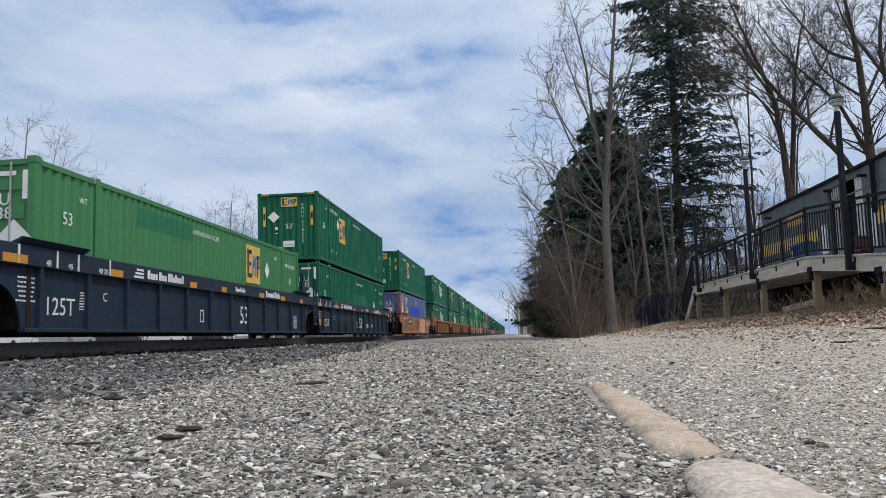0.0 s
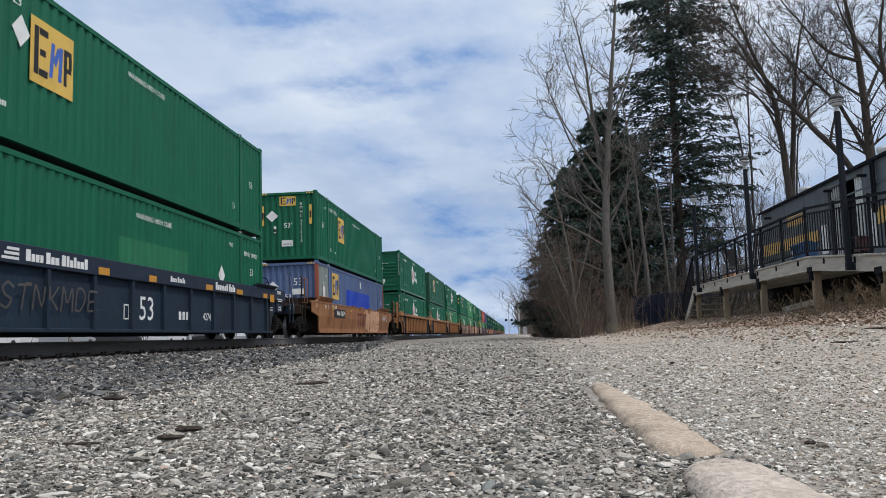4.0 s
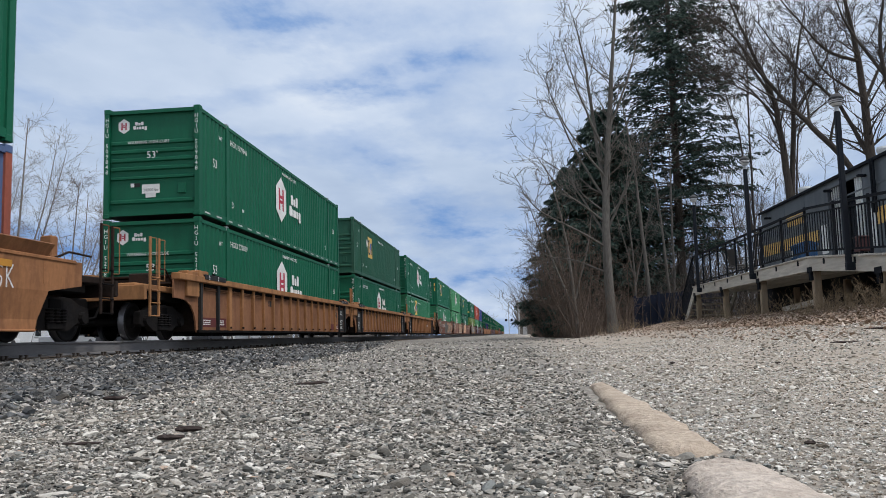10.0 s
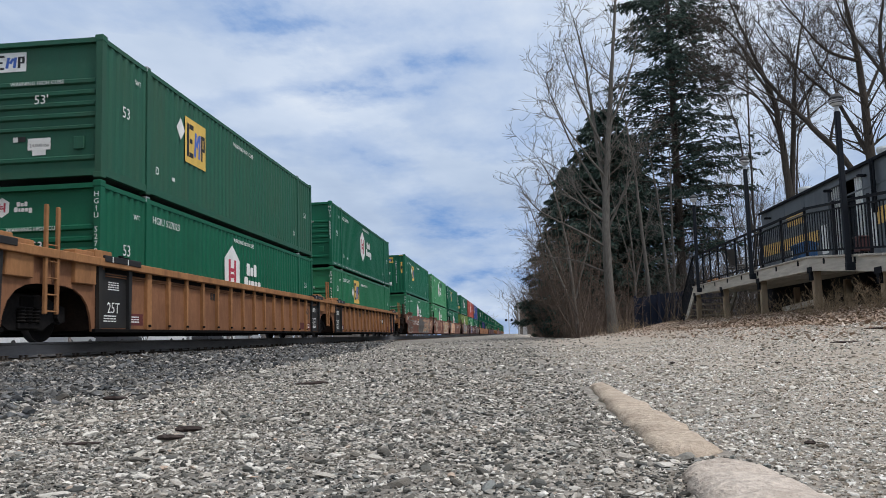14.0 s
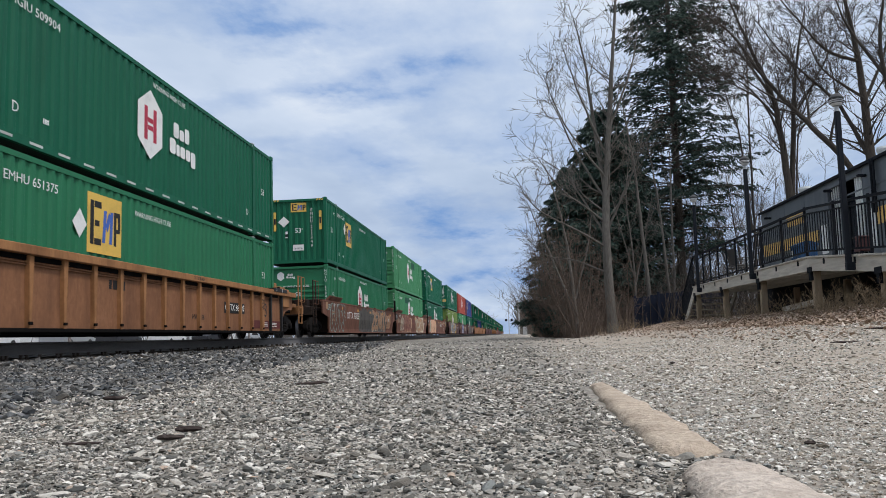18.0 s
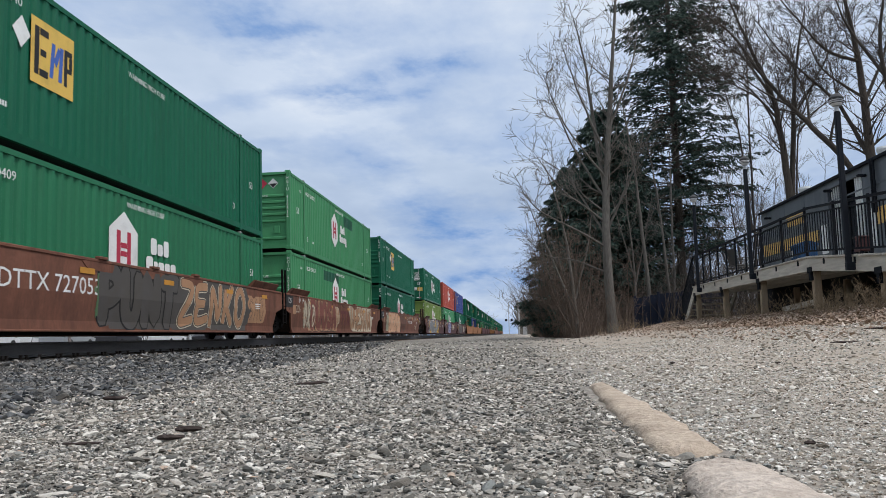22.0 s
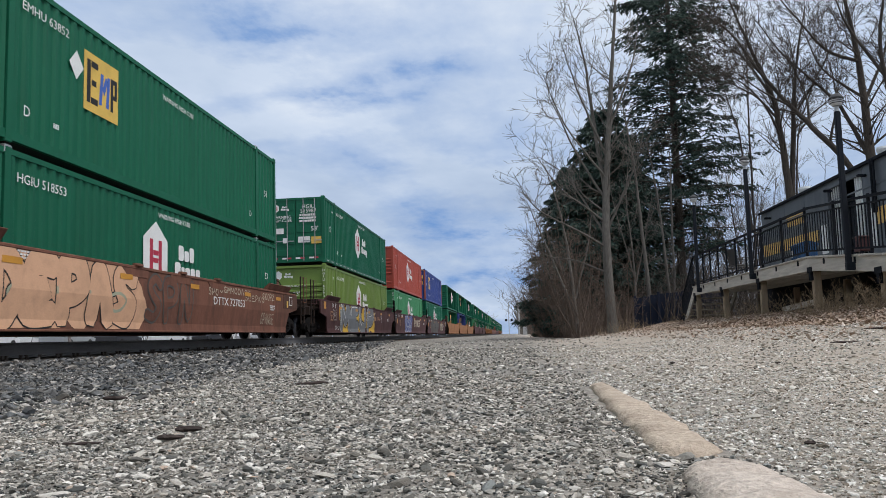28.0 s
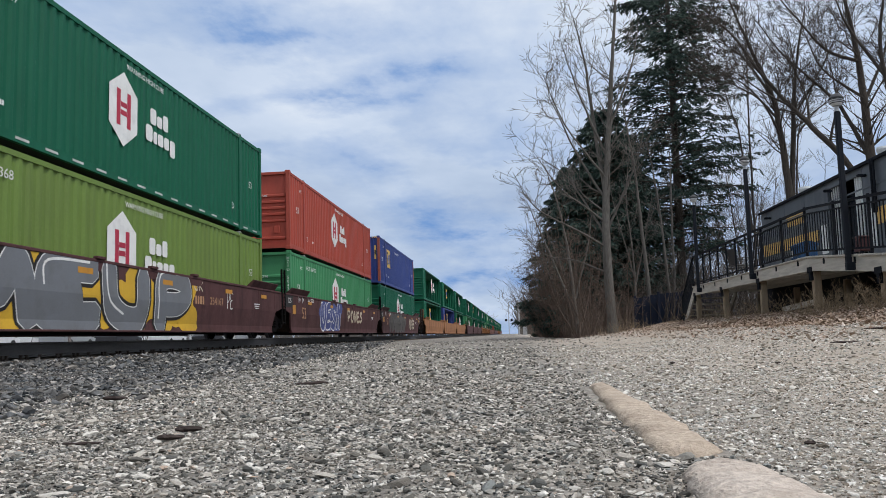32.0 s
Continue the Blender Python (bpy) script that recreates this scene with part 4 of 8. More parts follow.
def bare_tree(label, x, y, stems_, seed, bark=None, twig=None, dens=(1.5, 2.2, 2.8), reach=(2.6, 1.1, 0.5), bare=(0.30, 0.12, 0.1), spread=(0.45, 1.05), up=0.35, wob=0.17, rmin=0.008, group="bare trees"):
    """Trunks and main limbs as bent lines (radius, then points of dx, dz or dx, dz, dy from the foot), with side branches and twigs."""
    rng = random.Random(seed)
    t = thing("bare_tree", label, "tree", group)
    t.location = (x, y, float(ground_z(x, y)) - 0.15)
    bark, twig = bark or BARK_GREY, twig or TWIG
    form = dict(dens=dens, reach=reach, bare=bare, spread=spread, up=up, wob=wob, rmin=rmin)
    tips, boughs = [], []
    for k, (r, *ctrl) in enumerate(stems_):
        pts = curve([Vector((c[0], c[2] if len(c) > 2 else 0.0, c[1])) for c in ctrl])
        pts = [pts[0]] + [q + Vector((rng.uniform(-1, 1), rng.uniform(-1, 1), 0)) * 0.02 for q in pts[1:]]
        out = [[] for _ in range(len(dens) + 1)]
        sprout(rng, pts, r, max(rmin, r * 0.16), 0, out, form)
        if k == 0:
            out[0].append(((0, 0, -0.1), (0, 0, 0.7), r * 1.4, r * 1.0))
        part("trunk" if k == 0 else "limb", np_mesh("trunk", *tubes(out[0], 9), bark, True), bark, t)
        boughs += out[1]
        tips += [q for lv in out[2:] for q in lv]
    tagged(part("branching", np_mesh("branching", *tubes(boughs, 5), bark, True), bark, t), kind="stuff")
    tagged(part("crown", np_mesh("crown", *tubes(tips, 3), twig), twig, t), "fine leafless twigs", kind="stuff")
    return t


def conifer(label, x, y, height, r, seed, reach, start=0.12, whorls=34, per=6, dens=1.0, droop=0.35, group="evergreen trees", size=0.16):
    """Straight trunk, tiers of drooping boughs, clumps of needles with gaps."""
    rng = random.Random(seed)
    nr = np.random.default_rng(seed)
    t = thing("evergreen_tree", label, "tree", group)
    t.location = (x, y, float(ground_z(x, y)) - 0.15)
    trunk = [((0, 0, height * i / 10), (0.02 * rng.uniform(-1, 1), 0, height * (i + 1) / 10), r * (1 - 0.092 * i), r * (1 - 0.092 * (i + 1))) for i in range(10)]
    boughs, cent, dirs = [], [], []
    for w in range(whorls):
        f = start + (1 - start) * w / whorls
        for k in range(per):
            if rng.random() < 0.10:
                continue
            h = height * (f + rng.uniform(-0.4, 0.4) / whorls)
            a = rng.uniform(0, 2 * math.pi)
            ln = reach * ((1 - f) ** 0.72) * rng.uniform(0.5, 1.15) * (0.55 + 0.45 * min(1, (f - start) * 7 + 0.25)) + 0.35
            d = Vector((math.cos(a), math.sin(a), rng.uniform(-0.05, 0.28)))
            p = Vector((0, 0, h))
            seg = 6
            for i in range(seg):
                q = p + d.normalized() * ln / seg
                d.z -= droop / seg * (1.0 if i < 4 else -0.5)
                boughs.append((tuple(p), tuple(q), 0.05 * (1 - i / 7) * (1 - f * 0.6), 0.05 * (1 - (i + 1) / 7) * (1 - f * 0.6) + 0.004))
                if i >= 1:
                    # flat sprays to both sides, each hung with needles
                    for _ in range(max(1, round(dens * (1.2 + 2.2 * ln / seg)))):
                        c = p.lerp(q, rng.random())
                        sg = rng.choice((-1, 1))
                        e = (Vector((-d.y, d.x, 0)) * sg * rng.uniform(0.5, 1.1) + d * rng.uniform(0.3, 1.0) + Vector((0, 0, rng.uniform(-0.5, 0.05)))).normalized()
                        sl = rng.uniform(0.25, 0.75) * min(1.0, ln / 2.6) * (1.15 - 0.6 * i / seg) + 0.12
                        for j in range(4 + int(sl * 9)):
                            b = c + e * sl * rng.random() + Vector((rng.gauss(0, 0.05), rng.gauss(0, 0.05), rng.gauss(-0.04, 0.05)))
                            cent.append(tuple(b))
                            dirs.append((e.x + rng.uniform(-0.7, 0.7), e.y + rng.uniform(-0.7, 0.7), e.z - 0.25 + rng.uniform(-0.5, 0.3)))
                p = q
    part("trunk", np_mesh("trunk", *tubes(trunk, 10), BARK_DARK, True), BARK_DARK, t)
    tagged(part("branching", np_mesh("branching", *tubes(boughs, 4), BARK_DARK), BARK_DARK, t), kind="stuff")
    c, d = np.array(cent), np.array(dirs)
    d /= np.linalg.norm(d, axis=1, keepdims=True)
    n = nr.normal(size=c.shape)
    u = np.cross(d, n)
    u /= np.linalg.norm(u, axis=1, keepdims=True)
    ln = size * nr.uniform(0.7, 1.7, (len(c), 1))
    wd = size * nr.uniform(0.16, 0.34, (len(c), 1))
    v = np.stack([c - d * ln * 0.5, c + u * wd, c + d * ln, c - u * wd], 1).reshape(-1, 3)
    tagged(part("crown", np_mesh("crown", v, np.arange(len(v)).reshape(-1, 4), NEEDLES), NEEDLES, t), "dark green needle clumps", kind="stuff")
    return t


# in the wood's edge to the right of the track
bare_tree("tall bare tree with pale grey bark and ascending limbs", 3.86, 31.0, (
    (0.205, (0, 0), (-0.09, 3.2), (-0.01, 5.9), (0.23, 8.9), (0.5, 11.7), (0.8, 15.0)),
    (0.095, (-0.01, 5.3), (-0.4, 8.9, 0.3), (-0.6, 11.3, 0.5), (-1.0, 13.2, 0.4)),
    (0.050, (-0.08, 3.5), (-1.2, 4.15, -0.4), (-2.5, 4.85, -0.6), (-3.2, 5.5, -0.8), (-3.7, 6.5, -0.9)),
    (0.055, (-0.08, 3.9), (-0.86, 5.4, 0.3), (-1.6, 6.6, 0.5), (-2.6, 7.4, 0.6)),
    (0.048, (-0.08, 4.5), (-1.0, 5.2, -0.3), (-1.9, 5.9, -0.5), (-2.9, 7.4, -0.6)),
    (0.055, (-0.05, 5.4), (-1.2, 7.6, 0.3), (-1.8, 9.2, 0.5), (-2.2, 10.0, 0.6)),
    (0.060, (0.05, 7.2), (-0.9, 9.4, -0.5), (-1.6, 11.5, -0.8)),
    (0.040, (-0.08, 2.5), (-1.4, 3.1, 0.4), (-2.4, 3.3, 0.6), (-3.2, 4.0, 0.5)),
    (0.055, (-0.04, 4.2), (1.0, 6.5, -0.4), (1.5, 8.2, -0.6)),
    (0.055, (0.2, 8.3), (1.2, 10.8, 0.4), (1.7, 13.0, 0.6)),
    (0.050, (0.0, 6.3), (-1.6, 8.4, -0.6), (-2.4, 10.4, -0.9))), 19, BARK_GREY, TWIG, (2.9, 3.4, 3.0), (2.0, 1.0, 0.45), rmin=0.0085, spread=(0.45, 1.1), up=0.3)
for x, y, h, seed in ((2.55, 31.5, 3.6, 83), (3.1, 33.0, 4.6, 84), (2.3, 35.5, 5.2, 85), (2.9, 37.5, 5.6, 86), (4.6, 33.0, 3.4, 87), (2.2, 40.5, 6.2, 88)):
    bare_tree("tangled leafless shrub with reddish-brown twigs", x, y, (
        (0.035, (0, 0), (-0.3, h * 0.4), (-0.7, h)), (0.03, (0, 0), (0.4, h * 0.4, 0.3), (0.8, h * 0.9, 0.6)), (0.03, (0, 0), (-0.7, h * 0.35, -0.4), (-1.3, h * 0.8, -0.7)), (0.03, (0, 0), (0.1, h * 0.5, -0.6), (0.1, h * 0.85, -1.0))),
        seed, BRUSH, BRUSH, (2.6, 3.0, 2.6), (1.1, 0.6, 0.35), (0.1, 0.1, 0.1), (0.5, 1.2), 0.1, rmin=0.0075)
bare_tree("slender bare tree with thin ascending branches", 2.75, 33.5, (
    (0.09, (0, 0), (-0.2, 2.5), (-0.5, 5.0), (-1.1, 7.3)), (0.06, (-0.1, 1.2), (-0.9, 3.2), (-1.6, 5.0), (-2.0, 6.0)), (0.05, (-0.1, 1.8), (0.5, 4.0), (0.8, 6.0))), 13, TWIG, BRUSH, (1.8, 2.4, 2.6), (1.5, 0.8, 0.4), rmin=0.008)
for x, y, top, lean, seed in ((5.80, 33.5, 9.6, -0.6, 15), (6.75, 34.0, 8.2, -0.55, 18), (7.3, 36.0, 8.8, 0.1, 20)):
    bare_tree("thin bare sapling with grey bark", x, y, ((0.105 if seed == 15 else 0.08, (0, 0), (lean * 0.3, top * 0.35), (lean * 0.7, top * 0.7), (lean * 1.3, top)),), seed, BARK_GREY, TWIG, (2.2, 2.8, 2.6), (1.3, 0.75, 0.4), (0.25, 0.1, 0.1), (0.5, 1.2), 0.2)
conifer("tall dark open-crowned evergreen with drooping boughs", 8.75, 41.0, 30.0, 0.25, 3, 4.9, 0.13, 74, 7, 1.2, 0.24, size=0.15)
conifer("dense dark evergreen beside the bare trees", 4.9, 39.5, 11.6, 0.28, 5, 4.0, 0.01, 42, 9, 1.3, 0.25, size=0.19)
conifer("dense dark evergreen behind the bare tree", 7.4, 50.0, 12.5, 0.28, 8, 3.8, 0.01, 38, 8, 1.4, 0.25, size=0.24)
conifer("dense dark evergreen among brush", 3.7, 48.0, 10.5, 0.25, 6, 3.2, 0.01, 36, 8, 1.4, 0.25, size=0.24)
conifer("small dark evergreen at the edge of the wood", 3.0, 62.0, 4.6, 0.15, 9, 1.7, 0.01, 18, 7, 0.9, 0.22, size=0.22)
for x, y, h, seed in ((2.9, 38.0, 5.0, 21), (2.7, 44.0, 6.0, 22), (2.5, 51.0, 8.5, 25), (2.8, 57.0, 8.5, 26), (3.1, 66.0, 9.0, 28), (3.9, 78.0, 9.0, 29), (5.1, 95.0, 9.0, 30)):
    bare_tree("bare multi-stemmed tree with fine reddish twigs", x, y, (
        (0.07, (0, 0), (-0.25, h * 0.35), (-0.6, h * 0.7), (-0.95, h)), (0.06, (0, 0), (0.2, h * 0.3, 0.4), (0.5, h * 0.85, 0.9)), (0.05, (0, 0), (-0.6, h * 0.3, -0.5), (-1.3, h * 0.7, -0.9)), (0.05, (0, 0), (0.1, h * 0.4, -0.6), (0.0, h * 0.8, -1.2))),
        seed, TWIG, BRUSH, (1.5, 2.0, 2.2), (1.6, 0.8, 0.4), (0.15, 0.1, 0.1), rmin=0.009)
bare_tree("slim bare tree with fine grey twigs", 5.2, 34.0, (
    (0.05, (0, 0), (0.05, 3.0), (-0.15, 5.6), (0.1, 8.2)), (0.035, (0.02, 1.8), (0.6, 4.0, 0.2), (1.0, 6.0, 0.3)), (0.035, (0.03, 2.4), (-0.5, 4.4, -0.3), (-0.9, 6.2, -0.4))),
    106, TWIG, TWIG, (3.0, 3.4, 3.0), (1.2, 0.75, 0.4), (0.15, 0.1, 0.1), (0.55, 1.2), 0.2, rmin=0.008)
for x, y, h, seed in ((2.75, 36.0, 4.6, 101), (2.3, 38.5, 5.4, 102), (2.2, 42.0, 6.0, 103), (2.2, 46.5, 6.6, 104), (3.4, 35.5, 3.8, 105)):
    bare_tree("rounded leafless thicket with dense reddish-brown twigs", x, y, (
        (0.04, (0, 0), (-0.3, h * 0.4), (-0.6, h * 0.9)), (0.035, (0, 0), (0.5, h * 0.4, 0.3), (0.9, h * 0.8, 0.6)), (0.035, (0, 0), (-0.8, h * 0.35, -0.4), (-1.5, h * 0.62, -0.7)), (0.03, (0, 0), (-0.4, h * 0.45, -0.6), (-0.9, h * 0.8, -1.0))),
        seed, BRUSH, BRUSH, (3.0, 3.6, 3.0), (1.4, 0.75, 0.4), (0.12, 0.1, 0.1), (0.6, 1.35), 0.12, rmin=0.008)
# behind the old rail car: long arching limbs
bare_tree("tall twin-trunked bare tree with sweeping limbs", 12.55, 36.0, (
    (0.21, (0, 0), (0.1, 4.6), (-0.1, 8.2), (-0.4, 10.4), (-1.2, 12.6), (-2.1, 15.2)),
    (0.145, (0.1, 4.2), (0.6, 9.0, 0.4), (0.95, 11.7, 0.6), (1.6, 14.8, 0.6)),
    (0.065, (-0.1, 8.2), (-1.0, 9.9, -0.5), (-2.3, 10.7, -0.8), (-3.3, 11.5, -0.9)),
    (0.065, (-0.4, 10.3), (-1.5, 12.4, 0.4), (-2.9, 13.6, 0.6)),
    (0.055, (-0.2, 9.2), (-1.5, 11.3, 0.8), (-3.6, 12.6, 1.2)),
    (0.055, (0.7, 9.6), (1.8, 11.6, -0.5), (2.6, 13.4, -0.8)),
    (0.050, (0.6, 8.4), (1.6, 9.6, 0.5), (2.8, 10.4, 0.8))), 41, BARK_DARK, TWIG_DARK, (3.3, 3.7, 3.4), (2.8, 1.2, 0.5), (0.30, 0.1, 0.1), rmin=0.0095, up=0.12)
bare_tree("large bare tree with a long arching limb", 14.6, 33.2, (
    (0.15, (0, 0), (-0.1, 5.4), (-1.85, 8.0), (-2.7, 9.0), (-3.75, 10.4), (-4.8, 12.1), (-5.6, 13.0)),
    (0.060, (-1.9, 8.0), (-1.9, 9.8, 0.5), (-2.5, 11.6, 0.8)),
    (0.060, (-1.2, 7.2), (-1.0, 9.2, -0.5), (-1.5, 11.4, -0.8)),
    (0.055, (-2.7, 9.0), (-4.0, 9.5, -0.6), (-5.2, 10.3, -1.0))), 47, BARK_DARK, TWIG_DARK, (3.3, 3.7, 3.4), (2.4, 1.15, 0.5), (0.35, 0.1, 0.1), rmin=0.0095, up=0.15)
bare_tree("large dark bare tree with spreading limbs", 15.4, 34.0, (
    (0.28, (0, 0), (0.05, 5.6), (-0.05, 7.2), (-0.15, 10.0), (-0.4, 12.6), (-0.8, 15.0)),
    (0.10, (-0.03, 6.6), (-0.85, 9.0, 0.4), (-1.6, 10.1, 0.6), (-3.0, 11.7, 0.8), (-4.3, 13.7, 0.8)),
    (0.085, (-0.18, 11.0), (-1.7, 11.4, -0.5), (-2.9, 12.8, -0.7), (-4.2, 14.5, -0.8)),
    (0.070, (-0.12, 9.4), (-1.4, 11.0, 0.8), (-2.0, 13.2, 1.2)),
    (0.085, (-0.1, 9.2), (1.0, 11.4, 0.3), (1.6, 14.0, 0.5))), 50, BARK_DARK, TWIG_DARK, (3.3, 3.7, 3.4), (2.6, 1.2, 0.5), (0.30, 0.1, 0.1), rmin=0.0095, up=0.15)
bare_tree("bare tree with an upright dark trunk", 15.2, 31.5, (
    (0.19, (0, 0), (0.05, 6.0), (-0.05, 8.6), (-0.25, 11.0), (0.3, 14.0)), (0.08, (-0.1, 9.5), (-1.2, 11.8, 0.5), (-1.7, 14.0, 0.8)), (0.08, (-0.1, 8.6), (1.1, 10.8, -0.4), (2.0, 13.0, -0.6))), 52, BARK_DARK, TWIG_DARK, (3.3, 3.7, 3.2), (2.4, 1.15, 0.5), (0.4, 0.1, 0.1), rmin=0.0095, up=0.2)
bare_tree("slim bare tree with thin upright stems", 11.5, 38.0, (
    (0.070, (0, 0), (0.1, 5.0), (0.15, 9.2), (0.25, 12.8), (0.3, 15.5)), (0.055, (0.0, 4.4), (-0.3, 8.8), (-0.75, 10.7), (-1.1, 12.2)), (0.060, (2.0, 0), (2.1, 5.0), (2.4, 8.7), (2.95, 10.6), (3.8, 12.4))), 53, BARK_DARK, TWIG_DARK, (2.8, 3.2, 3.0), (1.7, 0.9, 0.45), (0.35, 0.1, 0.1), rmin=0.0095)
for x, y, h, seed in ((9.3, 42.5, 8.0, 55), (10.9, 44.0, 9.5, 56), (12.7, 43.5, 8.5, 57), (10.2, 47.0, 10.0, 58), (14.5, 46.0, 9.5, 59), (16.6, 44.0, 10.0, 60), (11.9, 40.5, 7.5, 54)):
    bare_tree("bushy bare tree of many thin grey stems", x, y, (
        (0.07, (0, 0), (-0.3, h * 0.4), (-0.8, h)), (0.06, (0, 0), (0.5, h * 0.4, 0.4), (1.2, h * 0.9, 0.8)), (0.05, (0, 0), (-0.8, h * 0.3, -0.5), (-1.8, h * 0.75, -0.9)), (0.05, (0, 0), (0.9, h * 0.35, -0.6), (2.0, h * 0.7, -1.0))),
        seed, TWIG_DARK, TWIG, (2.5, 2.8, 2.2), (1.8, 0.95, 0.45), (0.10, 0.1, 0.1), rmin=0.010, spread=(0.5, 1.25))
PALE_TWIG = surface("pale_twig_bark", (0.20, 0.175, 0.16), 0.95, 0, (0.12, 0.10, 0.09), 0.4, 10, 1.0, vary=0.25, bump=0, spec=0.1)
# beyond the train
for x, y, h, r, seed in ((-30.2, 45.0, 14.6, 0.13, 61), (-27.6, 46.5, 10.8, 0.10, 63), (-30.0, 80.0, 16.2, 0.15, 65), (-33.0, 83.0, 15.0, 0.14, 67), (-27.0, 78.0, 12.0, 0.11, 69), (-37.0, 64.0, 13.5, 0.13, 71), (-34.5, 47.0, 13.5, 0.14, 73), (-31.5, 62.0, 12.5, 0.12, 75), (-33.5, 70.0, 13.0, 0.12, 77)):
    bare_tree("bare tree beyond the railway", x, y, (
        (r, (0, 0), (-0.1, h * 0.4), (0.3, h)), (r * 0.6, (0, h * 0.15), (1.4, h * 0.5, 0.3), (2.6, h * 0.86, 0.5)), (r * 0.6, (0, h * 0.2), (-1.4, h * 0.55, -0.3), (-2.4, h * 0.85, -0.5)), (r * 0.5, (0, h * 0.25), (0.9, h * 0.62, 1.0), (1.3, h * 0.93, 1.6))),
        seed, PALE_TWIG, PALE_TWIG, (2.3, 3.0, 2.6), (2.6, 1.3, 0.7), (0.2, 0.1, 0.1), rmin=0.009, spread=(0.5, 1.15), up=0.2)


# ---------------------------------------------------------------- brush, straw and leaves
def stems(name, label, category, boxes, count, hi, rad, mat, seed, bend=0.5, side=1):
    """Thin bent stems scattered in patches of ground."""
    rng = random.Random(seed)
    segs = []
    for x0, x1, y0, y1, k in boxes:
        for _ in range(int(count * k)):
            p = Vector((rng.uniform(x0, x1), rng.uniform(y0, y1), 0))
            p.z = float(ground_z(p.x, p.y)) - 0.03
            h = hi * rng.uniform(0.35, 1.15)
            d = Vector((rng.uniform(-bend, bend), rng.uniform(-bend, bend), 1)).normalized()
            r = rad * rng.uniform(0.6, 1.4)
            for i in range(4):
                q = p + d * h / 4
                segs.append((tuple(p), tuple(q), r * (1 - i * 0.22), r * (1 - (i + 1) * 0.22)))
                for _ in range(side if i > 0 and rng.random() < 0.7 else 0):
                    e = (d + Vector((rng.uniform(-1, 1), rng.uniform(-1, 1), rng.uniform(-0.2, 0.6)))).normalized()
                    segs.append((tuple(q), tuple(q + e * h * rng.uniform(0.1, 0.3)), r * 0.5, r * 0.2))
                d = (d + Vector((rng.uniform(-1, 1), rng.uniform(-1, 1), rng.uniform(-0.5, 0.2))) * 0.28).normalized()
                p = q
    v, q = tubes(segs, 3)
    return tagged(new(name, np_mesh(name, v, q, mat)), label, category, kind="stuff")


stems("brush_thicket", "tangled leafless brush along the wood's edge", "brush", [(2.4, 4.6, 30, 46, 0.9), (1.9, 4.0, 46, 75, 1.2), (4.0, 8.0, 34.2, 37.5, 0.7), (3.4, 6, 75, 130, 1.0)], 620, 1.9, 0.011, BRUSH, 31)
stems("tall_brush", "dense reddish-brown leafless shrubs before the evergreens", "brush", [(2.3, 4.6, 34, 44, 0.8), (1.7, 4.2, 44, 62, 1.1), (1.7, 3.6, 62, 90, 0.8)], 420, 3.9, 0.013, BRUSH, 32, 0.75, 3)
stems("dry_weeds", "dry straw-coloured weeds under the deck", "weeds", [(5.5, 6.5, 12.4, 16.4, 1.2), (5.4, 6.8, 16.4, 28, 0.9), (3.2, 4.9, 27, 32, 0.5)], 300, 0.55, 0.0052, STRAW, 33, 1.1, 2)
# Undergrowth added here to darken what shows through beneath the deck.
stems("thicket_by_steps", "dense leafless undergrowth beyond the deck", "brush", [(6.0, 13, 29.5, 38, 1.0)], 900, 2.6, 0.014, TWIG_DARK, 38)
stems("thicket_behind", "grey leafless undergrowth behind the deck", "brush", [(8, 26, 40, 60, 1.0)], 700, 4.5, 0.018, TWIG_DARK, 35)
stems("tall_thicket", "tall grey twiggy saplings behind the deck", "brush", [(7.6, 14.0, 41, 50, 1.0)], 200, 9.0, 0.015, TWIG, 36, 0.3, 3)
stems("far_woods", "distant leafless trees along the line", "woods", [(-26, -14, 250, 480, 1.0), (-60, -30, 130, 300, 1.0), (5.0, 14, 110, 260, 0.8), (2.4, 8, 180, 300, 0.7)], 500, 10.0, 0.18, TWIG, 39)
stems("far_brush", "leafless brush beyond the railway", "brush", [(-48, -34, 60, 200, 1.0)], 900, 5.0, 0.03, TWIG, 37)


def scatter_quads(name, label, category, boxes, size, mat, seed, lift=0.012):
    nr = np.random.default_rng(seed)
    cs = []
    for x0, x1, y0, y1, n in boxes:
        cs.append(np.stack([nr.uniform(x0, x1, n), nr.uniform(y0, y1, n)], -1))
    c = np.concatenate(cs)
    z = ground_z(c[:, 0], c[:, 1]) + nr.uniform(0.004, lift, len(c))
    c = np.column_stack([c, z])
    a = nr.uniform(0, 2 * np.pi, len(c))
    tilt = nr.uniform(-0.5, 0.5, (len(c), 2))
    s = size * nr.uniform(0.6, 1.4, len(c))
    u = np.stack([np.cos(a), np.sin(a), tilt[:, 0]], -1) * s[:, None]
    w = np.stack([-np.sin(a), np.cos(a), tilt[:, 1]], -1) * s[:, None] * 0.6
    lft = np.array([0, 0, 1.0]) * (s * 0.45)[:, None]
    v = np.stack([c - u, c - w * 0.9 + lft * 0.4, c + u + lft, c + w * 0.9 + lft * 0.3], 1).reshape(-1, 3)
    v[:, 2] += size * 0.3
    return tagged(new(name, np_mesh(name, v, np.arange(len(v)).reshape(-1, 4), mat)), label, category, kind="stuff")


